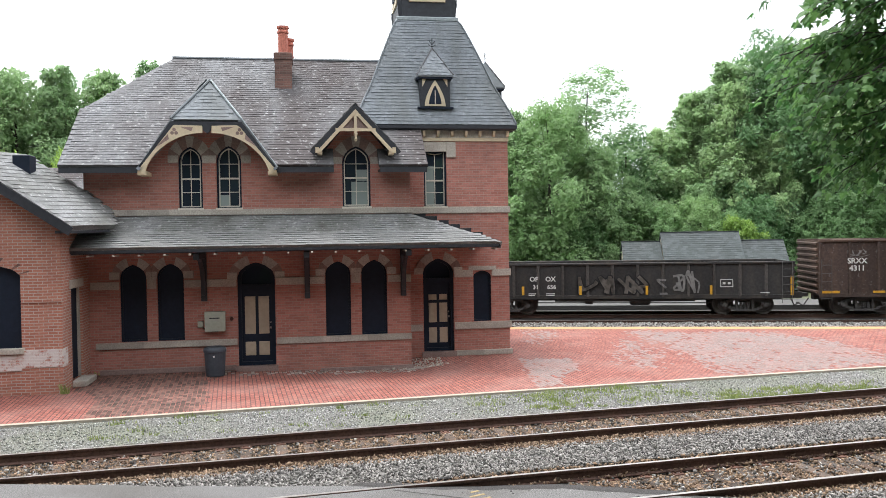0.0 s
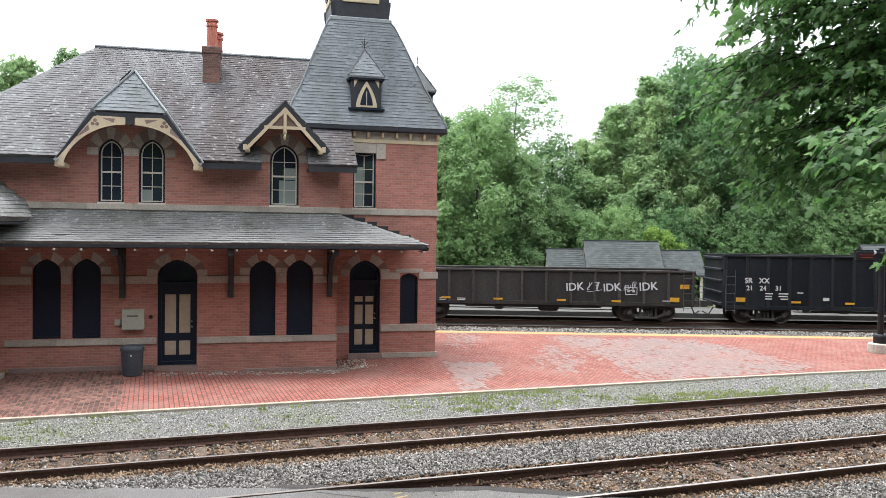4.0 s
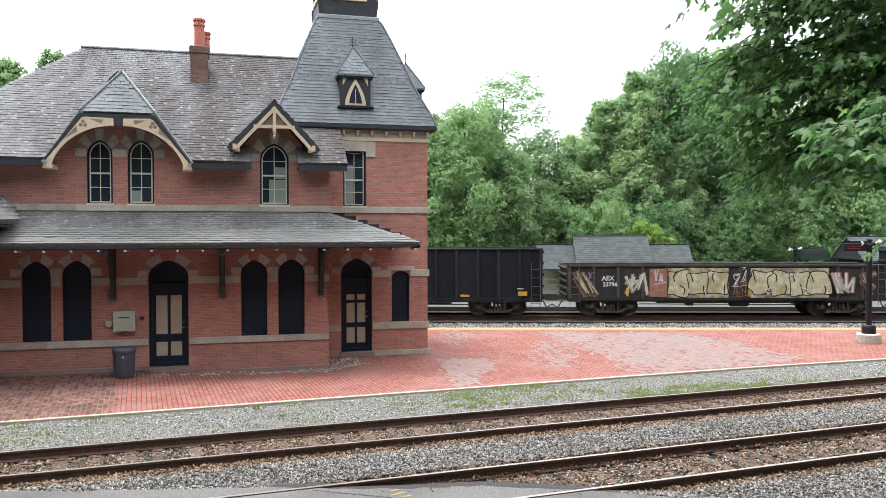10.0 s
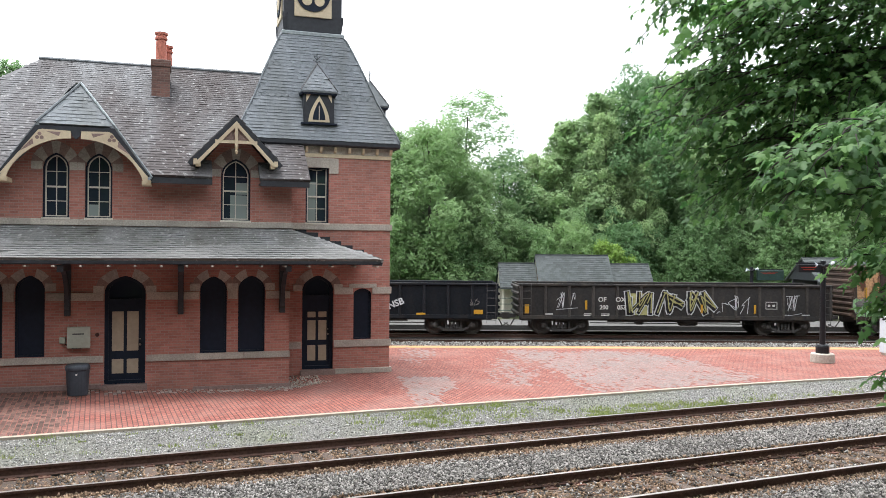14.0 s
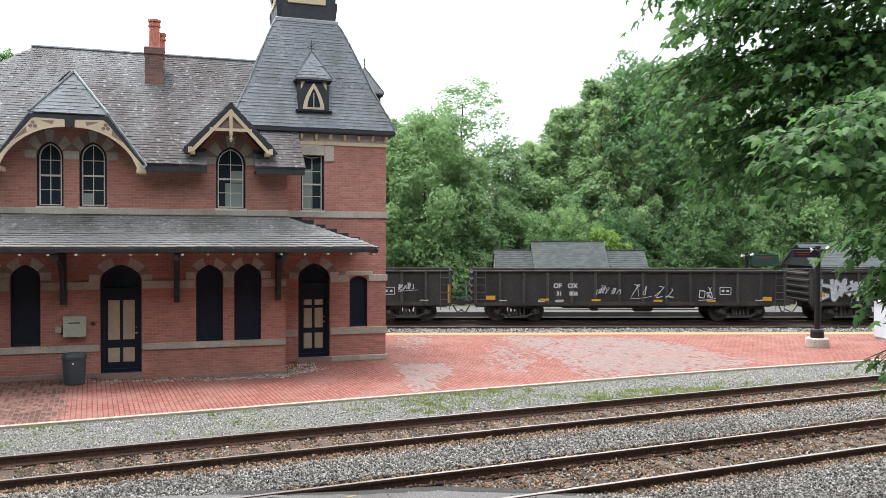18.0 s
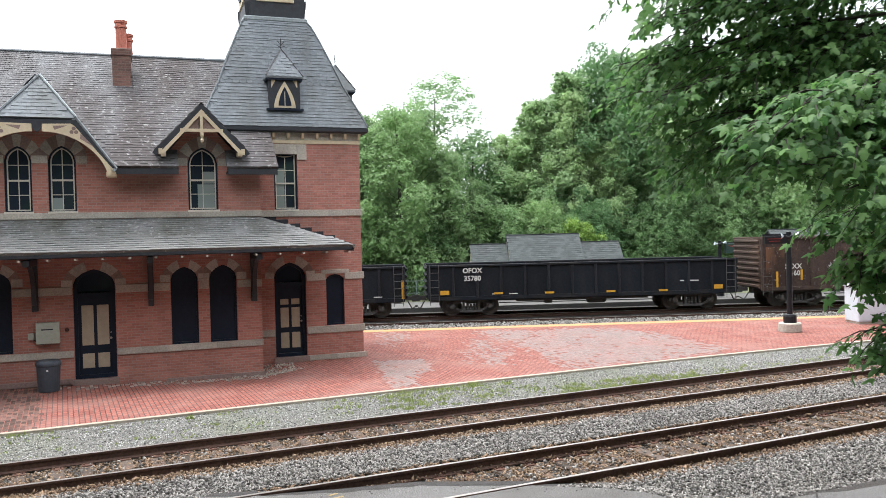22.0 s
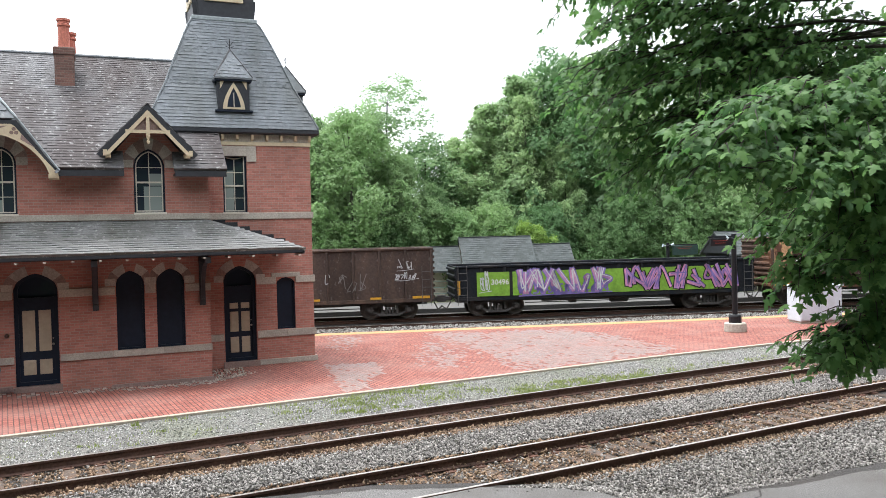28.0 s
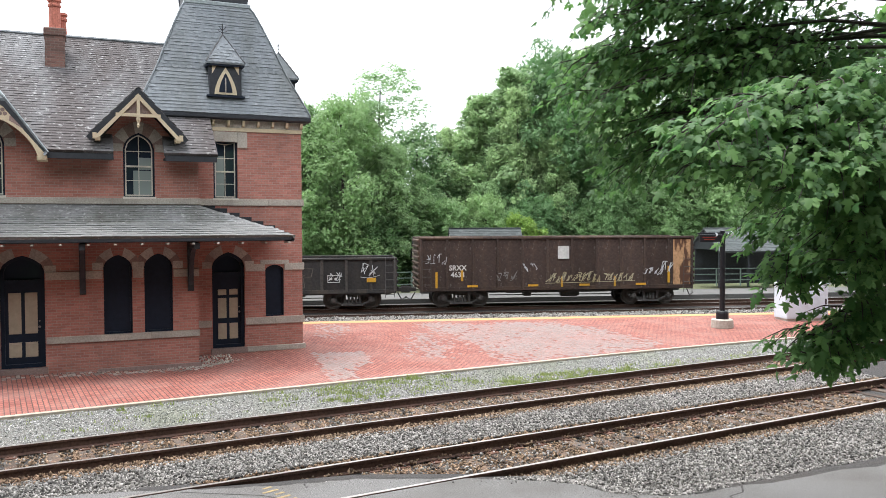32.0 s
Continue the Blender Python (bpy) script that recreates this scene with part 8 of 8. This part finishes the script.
# ---- loose stones ----
def stones(name, count, seed, x0, x1, ya, yb, za, zb, size, mat, label, avoid=None, slope=SLOPE, lie=None, flat=0.75):
    """Broken stones scattered between two lines that follow the near tracks."""
    rng = np.random.default_rng(seed)
    x = rng.uniform(x0, x1, count)
    y = rng.uniform(ya, yb, count) + slope * x
    if avoid is not None:
        keep = np.array([not inside(avoid, (a, b)) for a, b in zip(x, y)])
        x, y = x[keep], y[keep]
    n = len(x)
    z = rng.uniform(za, zb, n)
    if lie is not None:
        z += np.array([lie(a, b) for a, b in zip(x, y)])
    s = size * rng.uniform(0.5, 1.5, n)
    o = np.array([(1, 0, 0), (-1, 0, 0), (0, 1, 0), (0, -1, 0), (0, 0, 1), (0, 0, -1)], float)
    v = o[None] * rng.uniform(0.7, 1.1, (n, 6, 1)) + rng.normal(size=(n, 6, 3)) * 0.28
    q = rng.normal(size=(n, 4))
    q /= np.linalg.norm(q, axis=1, keepdims=True)
    w, a, b, c = q.T
    R3 = np.stack([np.stack([1 - 2 * (b * b + c * c), 2 * (a * b - c * w), 2 * (a * c + b * w)], -1), np.stack([2 * (a * b + c * w), 1 - 2 * (a * a + c * c), 2 * (b * c - a * w)], -1), np.stack([2 * (a * c - b * w), 2 * (b * c + a * w), 1 - 2 * (a * a + b * b)], -1)], 1)
    v = np.einsum('nij,nkj->nki', R3, v * np.array([1.2, 1.0, flat])) * s[:, None, None]
    v += np.stack([x, y, z], -1)[:, None]
    f = np.array([(0, 2, 4), (2, 1, 4), (1, 3, 4), (3, 0, 4), (2, 0, 5), (1, 2, 5), (3, 1, 5), (0, 3, 5)])
    F = (np.arange(n)[:, None, None] * 6 + f[None]).reshape(-1, 3)
    ob = part(name, fill_mesh(name, v.reshape(-1, 3), F), mat)
    tagged(ob, label, "ballast", kind="stuff")


stones("ballast_between", 38000, 1, -6, 18, 12.3, 13.6, -0.30, -0.265, 0.0215, BALLAST, "grey broken ballast between the tracks", crossing)
stones("ballast_in_near_track", 11000, 3, 2.5, 16, 10.25, 11.65, -0.37, -0.335, 0.025, BALLAST_RUST, "rust-stained ballast between the rails", crossing)
stones("ballast_in_middle_track", 20000, 4, -6, 20, 13.95, 15.4, -0.37, -0.335, 0.025, BALLAST_RUST, "rust-stained ballast between the rails")
stones("ballast_edge", 9000, 5, -6, 20, 15.45, 15.95, -0.30, -0.26, 0.024, BALLAST, "small grey stones beside the track")
stones("ballast_shoulder", 9000, 8, -6, 18, 13.45, 13.95, -0.31, -0.27, 0.026, BALLAST_RUST, "rust-stained ballast along the rail", crossing)
stones("ballast_shoulder_near", 4200, 11, 3.0, 15, 9.8, 10.22, -0.31, -0.27, 0.026, BALLAST_RUST, "rust-stained ballast along the rail", crossing)
stones("ballast_shoulder_inner", 6500, 12, -6, 18, 11.62, 12.32, -0.31, -0.275, 0.026, BALLAST_RUST, "rust-stained ballast along the rail", crossing)
stones("pale_stones_near_track", 1500, 13, 2.5, 16, 10.25, 11.65, -0.355, -0.32, 0.026, BALLAST, "pale ballast stones between the rails", crossing)
stones("pale_stones_middle_track", 2400, 14, -6, 20, 13.95, 15.4, -0.355, -0.32, 0.026, BALLAST, "pale ballast stones between the rails")
stones("gravel_stones", 40000, 6, -7, 24, 15.9, 17.3, -0.01, 0.010, 0.017, GRAVEL_STONE, "fine grey gravel stones beside the platform", None, SLOPE, gravel_z)
stones("ballast_far", 14000, 9, -2, 34, 33.15, 35.15, -0.31, -0.26, 0.036, BALLAST, "grey broken ballast beyond the platform edge", None, -0.287)
# raised bed in the same near-black tone, as shade between the stones
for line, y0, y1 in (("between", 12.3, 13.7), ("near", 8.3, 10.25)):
    part("ballast_mound", strip(-8, 22, 1.0, lambda x: y0 + SLOPE * x, lambda x: y1 + SLOPE * x, -0.29, -0.29, 0.08), BALLAST_GAP_SHADE, part_bed, "packed ballast")

# packed stones that slope up to the edge of the asphalt
ramp = Geo()
rim_ = [Vector((x, y, 0)) for x, y in crossing[5:-3]]
outs = []
for i, v in enumerate(rim_):
    d = (rim_[min(i + 1, len(rim_) - 1)] - rim_[max(i - 1, 0)]).normalized()
    outs.append(Vector((-d.y, d.x, 0)))
for i in range(len(rim_) - 1):
    rows_ = [[rim_[k] + outs[k] * w + Vector((0, 0, z)) for w, z in ((-0.05, -0.170), (0.15, -0.185), (0.65, -0.295))] for k in (i, i + 1)]
    for r in range(2):
        ramp.add([rows_[0][r], rows_[1][r], rows_[1][r + 1], rows_[0][r + 1]], [(0, 3, 2, 1)])
part("ballast_mound", ramp, BALLAST_GAP_SHADE, part_bed, "packed ballast beside the road")


def road_rise(x, y):
    """How high the loose stones lie near the road's edge."""
    near = min(math.hypot(x - v.x, y - v.y) for v in rim_fine)
    return 0.115 * max(0.0, 1 - near / 0.6)


rim_fine = [rim_[i].lerp(rim_[i + 1], k / 4) for i in range(len(rim_) - 1) for k in range(4)]
stones("ballast_near", 27000, 2, 3.5, 15, 8.0, 9.95, -0.30, -0.262, 0.0215, BALLAST, "grey broken ballast beside the road", crossing, lie=road_rise)
stones("spilled_stones", 1600, 21, 1.0, 13, 8.0, 11.2, -0.161, -0.155, 0.012, BALLAST, "small stones spilled on the asphalt edge", [(-14, 14.0)] + [(v.x + o.x * -0.28, v.y + o.y * -0.28) for v, o in zip(rim_, outs)] + [(26, 9.0), (26, -20), (-14, -20)], lie=lambda x, y: 0.0 if inside(crossing, (x, y)) else -0.5)
stones("corner_rubble", 420, 22, 1.9, 3.6, 21.75, 22.75, 0.0, 0.012, 0.030, STONE, "pale rubble in the corner by the tower", [(-9, 22.02), (2.8, 22.02), (2.8, 30), (-9, 30)], slope=0.0, lie=lambda x, y: float(dip(x, y)), flat=0.4)

# ---- small things ----
GREY_PLASTIC = surface("dark_grey_plastic", (0.055, 0.065, 0.08), 0.5, grain=12, var=0.15, bump=0.05)
PALE_GREEN = surface("pale_green_enamel", (0.40, 0.43, 0.36), 0.5, grain=12, var=0.1, blotch_color=(0.28, 0.24, 0.18), blotch_amt=0.35, bump=0.03)
WHITE_METAL = surface("white_painted_metal", (0.60, 0.67, 0.72), 0.45, grain=10, var=0.06, bump=0.03)
BLACK_PAINT = surface("black_post_paint", (0.014, 0.015, 0.018), 0.4, grain=10, bump=0.03)
SHINGLE = surface("dark_grey_shingle", (0.060, 0.070, 0.069), 0.8, grain=16, var=0.25, blotch=0.6, blotch_color=(0.06, 0.065, 0.065), blotch_amt=0.5, per_piece=0.22)
RED_BOARD = surface("dark_red_painted_boards", (0.070, 0.030, 0.027), 0.7, grain=10, var=0.2)
SIGN_GREEN = surface("dark_green_sign_paint", (0.030, 0.060, 0.050), 0.5, grain=10, bump=0.03)
GREEN_RAIL = surface("grey_green_railing_paint", (0.14, 0.19, 0.16), 0.6, grain=10)
RED_LED = bpy.data.materials.new("red_display_text")
RED_LED.use_nodes = True
RED_LED.node_tree.nodes["Principled BSDF"].inputs["Base Color"].default_value = (0.20, 0.025, 0.018, 1)
RED_LED.node_tree.nodes["Principled BSDF"].inputs["Emission Color"].default_value = (1.0, 0.12, 0.05, 1)
RED_LED.node_tree.nodes["Principled BSDF"].inputs["Emission Strength"].default_value = 0.06

# bin by the wall
bin_ = thing("litter_bin", pose(-2.36, 21.25, 0), "dark grey plastic litter bin against the wall", "bin")
part("bin_body", Geo().lathe([(0.22, 0.0), (0.235, 0.02), (0.265, 0.60), (0.262, 0.61)], n=24), GREY_PLASTIC, bin_)
part("bin_lid", Geo().lathe([(0.27, 0.60), (0.285, 0.62), (0.285, 0.67), (0.275, 0.70), (0.25, 0.735), (0.20, 0.74)], n=24), GREY_PLASTIC, bin_, "thick round rim")
part("badge", Geo().box(-0.02, 0.02, -0.275, -0.262, 0.50, 0.54), WHITE_PAINT, bin_)

# utility box on the wall
ub = thing("utility_box", pose(-2.41, 22.0, 1.06), "pale green metal utility box on the brick wall", "utility box")
part("box_body", Geo().box(-0.25, 0.25, -0.17, 0, 0.0, 0.51, bev=0.012), PALE_GREEN, ub)
part("box_lid", Geo().box(-0.26, 0.26, -0.19, -0.168, -0.005, 0.515, bev=0.008), PALE_GREEN, ub)
part("label_plate", Geo().box(-0.14, 0.12, -0.193, -0.189, 0.33, 0.36), DARK_TRIM, ub, "dark illegible line of print")
sm = thing("socket_box", pose(-2.79, 22.0, 1.16), "small grey socket box beside the utility box", "socket")
part("socket_body", Geo().box(-0.07, 0.07, -0.09, 0, 0, 0.16, bev=0.01), PALE_GREEN, sm)
part("conduit", Geo().tube((0.05, -0.03, 0.0), (0.2, -0.03, -0.12), 0.012, n=6).tube((0.2, -0.03, -0.12), (0.45, -0.03, -0.12), 0.012, n=6), IRON, sm)
solid("wall_bell", Geo().lathe([(0.045, 0), (0.05, 0.02), (0.035, 0.05), (0.0, 0.055)], n=14, m=pose(0, 0, 0, 90)), RED_BOARD, pose(-2.0, 21.995, 1.36), "small dark red round fitting on the wall", "wall fitting")


def lamp_post(x, y, z, with_base=True, turn=0.0, board=(-0.86, -0.10, 2.92, 3.18)):
    """A platform post with two horn loudspeakers and a train information sign."""
    t = thing("platform_post", pose(x, y, z, 0, 0, turn), "black platform post with white horn speakers and a lit sign", "lamp post", "platform posts")
    if with_base:
        part("footing", Geo().lathe([(0.36, 0.0), (0.37, 0.02), (0.36, 0.27), (0.33, 0.30), (0.0, 0.30)], n=24), CONCRETE, t, "round concrete footing")
    part("base_sleeve", Geo().lathe([(0.21, 0.28), (0.21, 0.50), (0.19, 0.56), (0.17, 0.58), (0.0, 0.58)], n=16), BLACK_PAINT, t)
    part("pole", Geo().lathe([(0.095, 0.5), (0.085, 3.30), (0.0, 3.31)], n=14), BLACK_PAINT, t)
    for s, z_ in ((-1, 3.12), (1, 3.16)):
        h = part("horn_speaker", Geo().lathe([(0.025, 0), (0.035, 0.05), (0.048, 0.13), (0.092, 0.21), (0.10, 0.22), (0.075, 0.20)], n=14, m=pose(s * 0.10, -0.06, z_, 0, s * 78, 0)), WHITE_METAL, t, "white horn loudspeaker")
        part("speaker_back", Geo().lathe([(0.06, -0.1), (0.065, 0.03)], n=10, m=pose(s * 0.10, -0.06, z_, 0, s * 78, 0)), BLACK_PAINT, h)
    bl, br_, bz0, bz1 = board
    sg = part("sign_box", Geo().box(bl, br_, -0.11, 0.05, bz0, bz1, bev=0.012), BLACK_PAINT if br_ < 0 else SIGN_GREEN, t, "train information sign in a flat housing")
    part("sign_bracket", Geo().box(min(bl - 0.04, 0.0), max(br_, 0.0), -0.04, 0.02, bz1, bz1 + 0.06), BLACK_PAINT, sg)
    w_ = br_ - bl
    for i in range(2):
        part("display_line", Geo().box(bl + w_ * (0.11 + 0.08 * i), br_ - w_ * (0.24 + 0.08 * i), -0.115, -0.109, bz1 - 0.108 - 0.075 * i, bz1 - 0.088 - 0.075 * i), RED_LED, sg, "line of red display text")
    return t


lamp_post(19.85, 21.35, 0.0, True, -16)
lamp_post(29.2, 36.5, -0.55, False, -16, (0.28, 1.70, 2.60, 3.14))
lamp_post(41.5, 32.8, -0.45, False, -16)

# white cabinet on the platform
cab = thing("equipment_cabinet", pose(23.7, 21.9, 0, 0, 0, -16), "white metal equipment cabinet on the platform", "cabinet")
part("cabinet_body", Geo().box(-0.45, 1.15, -0.35, 0.5, 0.08, 1.30, bev=0.015), WHITE_METAL, cab)
part("cabinet_roof", Geo().box(-0.50, 1.20, -0.40, 0.55, 1.30, 1.37, bev=0.02), WHITE_METAL, cab)
for a, b in ((-0.42, 0.33), (0.36, 1.12)):
    d = part("cabinet_door", Geo().box(a, b, -0.372, -0.348, 0.12, 1.26, bev=0.008), WHITE_METAL, cab)
    part("handle", Geo().box(b - 0.10, b - 0.06, -0.40, -0.37, 0.6, 0.8), IRON, d)
part("cabinet_plinth", Geo().box(-0.42, 1.12, -0.32, 0.47, 0.0, 0.08), CONCRETE, cab)


def shelter(x, y, turn, name, label, wall_mat, seed, roofs):
    """A platform shelter: boarded walls, posts and shingled roofs in steps. roofs: left, right, ridge, eave, run."""
    t = thing(name, pose(x, y, -0.2, 0, 0, turn), label, "shelter")
    for a, b, zr, ze, run_ in roofs:
        poly = [Vector((a, -run_, ze)), Vector((b, -run_, ze)), Vector((b, 0, zr)), Vector((a, 0, zr))]
        r = part("roof", Geo().prism(poly, (0, 0, -0.1)), SHINGLE, t, "dark grey shingle roof")
        slates(r, poly, 0.3, 0.17, SHINGLE, seed)
        part("roof_back", Geo().prism([(a, 0.001, zr), (b, 0.001, zr), (b, run_, ze), (a, run_, ze)], (0, 0, -0.1)), SHINGLE, t)
        part("ridge_cap", Geo().box(a, b, -0.07, 0.07, zr - 0.01, zr + 0.03, bev=0.01), SHINGLE, t)
        for e in (a + 0.06, b - 0.16):
            part("gable_end", Geo().prism([(e, -run_ + 0.25, ze + 0.05), (e, run_ - 0.25, ze + 0.05), (e, 0, zr - 0.14)], (0.1, 0, 0)), wall_mat, t)
        part("back_wall", Geo().box(a + 0.1, b - 0.1, run_ * 0.6, run_ * 0.6 + 0.12, -0.2, ze + 0.3), wall_mat, t)
        n = max(2, round((b - a) / 1.6))
        for i in range(n):
            px = a + 0.2 + (b - a - 0.4) * i / (n - 1)
            part("post", Geo().box(px - 0.07, px + 0.07, -run_ + 0.3, -run_ + 0.44, -0.2, ze + 0.1, bev=0.01), wall_mat, t)
    return t


shelter(20.99, 46.5, FAR_ANGLE, "platform_shelter", "long platform shelter with stepped grey shingle roofs", CREAM_PALE, 2, ((-2.3, 0.02, 2.97, 1.5, 1.5), (0.0, 4.60, 3.50, 1.6, 1.9), (4.58, 7.15, 2.97, 1.5, 1.5)))
shelter(36.1, 40.6, -16, "waiting_shelter", "dark boarded waiting shelter with a grey roof", DARK_TRIM, 3, ((0.0, 6.05, 3.45, 2.05, 2.2),))

# railing on the far platform
rl = thing("platform_railing", pose(0, 39.86 + 7.3, -0.15, 0, 0, FAR_ANGLE), "grey-green railing at the back of the far platform", "railing")
for i in range(40):
    part("railing_post", kept("rail_post", lambda: (lambda m: (m.materials.append(GREEN_RAIL), m)[1])(Geo().box(-0.03, 0.03, -0.03, 0.03, 0, 1.05).mesh("railing_post"))), None, rl, at=pose(4 + i * 1.5, 0, 0))
for z in (0.35, 0.7, 1.03):
    part("railing_bar", Geo().box(4, 62.5, -0.02, 0.02, z - 0.02, z + 0.02), GREEN_RAIL, rl)

# station name board on the far platform
nb = thing("name_board", pose(28.5, 37.9, -0.6, 0, 0, FAR_ANGLE), "dark station name board with white letters", "sign")
part("board", Geo().box(-1.35, 1.35, -0.03, 0.03, 2.02, 2.36, bev=0.01), NAVY, nb)
part("lettering", text_mesh("POINT OF ROCKS", 0.235, 0.006), WHITE_PAINT, nb, at=pose(0, -0.036, 2.19, 90))
for x in (-1.1, 1.1):
    part("sign_post", Geo().box(x - 0.04, x + 0.04, 0.03, 0.10, 0, 2.36), NAVY, nb)

# faded yellow marking on the road
mk = Geo()
for i in range(5):
    mk.box(-0.05 - 0.10 * (i % 2), 0.09, i * 0.16, i * 0.16 + 0.05, 0, 0.003)
FADED_YELLOW = surface("faded_road_paint", (0.30, 0.22, 0.10), 0.9, grain=25, var=0.4, blotch=5.0, blotch_color=(0.12, 0.11, 0.09), blotch_amt=0.8)
solid("road_marking", mk, FADED_YELLOW, pose(2.55, 10.75, -0.160, 0, 0, 20), "faded yellow painted marks on the asphalt", "road marking", kind="structure")


# flecks of fallen paint and litter along the wall
def chips(count, seed):
    rng = np.random.default_rng(seed)
    x = np.concatenate([rng.uniform(-1.2, 2.9, count // 2), rng.normal(3.2, 0.35, count // 2), ])
    y = np.where(x < 2.75, 21.72, 21.98) + rng.normal(0, 0.10, len(x)) - 0.08
    y = np.minimum(y, np.where(x < 2.8, 21.9, 22.8))
    n = len(x)
    a, s = rng.uniform(0, 6.28, n), rng.uniform(0.012, 0.038, n)
    c = np.stack([x, y, 0.007 + dip(x, y)], -1)
    dx = np.stack([np.cos(a) * s, np.sin(a) * s, rng.uniform(0, 0.008, n)], -1)
    dy = np.stack([-np.sin(a) * s * .6, np.cos(a) * s * .6, rng.uniform(0, 0.008, n)], -1)
    v = np.stack([c - dx, c + dy, c + dx, c - dy], 1).reshape(-1, 3)
    f = np.arange(4 * n).reshape(-1, 4)
    ob = part("paint_flecks", fill_mesh("paint_flecks", v, f), STONE)
    tagged(ob, "pale flecks of paint and leaf litter along the wall", "litter", kind="stuff")


chips(500, 3)


def motions():
    """The freight train rolls past behind the station, to the left, gaining a little speed."""
    times = [0, 0.1, 0.2] + [0.5 * i for i in range(1, 64)] + [31.8, 31.9, 32]
    for car, right_end in TRAIN:
        rows = []
        for t in times:
            m = car_pose(right_end - run(t))
            rows.append((t, m))
        walk(car, rows)
    spin_times = [i * 0.05 for i in range(641)]
    first = WHEELS[0]
    walk(first, [(t, Matrix.Rotation(-run(t) / 0.46, 4, 'Y')) for t in spin_times])
    keys = first.animation_data
    for wheel in WHEELS[1:]:
        wheel.rotation_mode = "QUATERNION"
        wheel.animation_data_create()
        wheel.animation_data.action = keys.action
        wheel.animation_data.action_slot = keys.action_slot


motions()
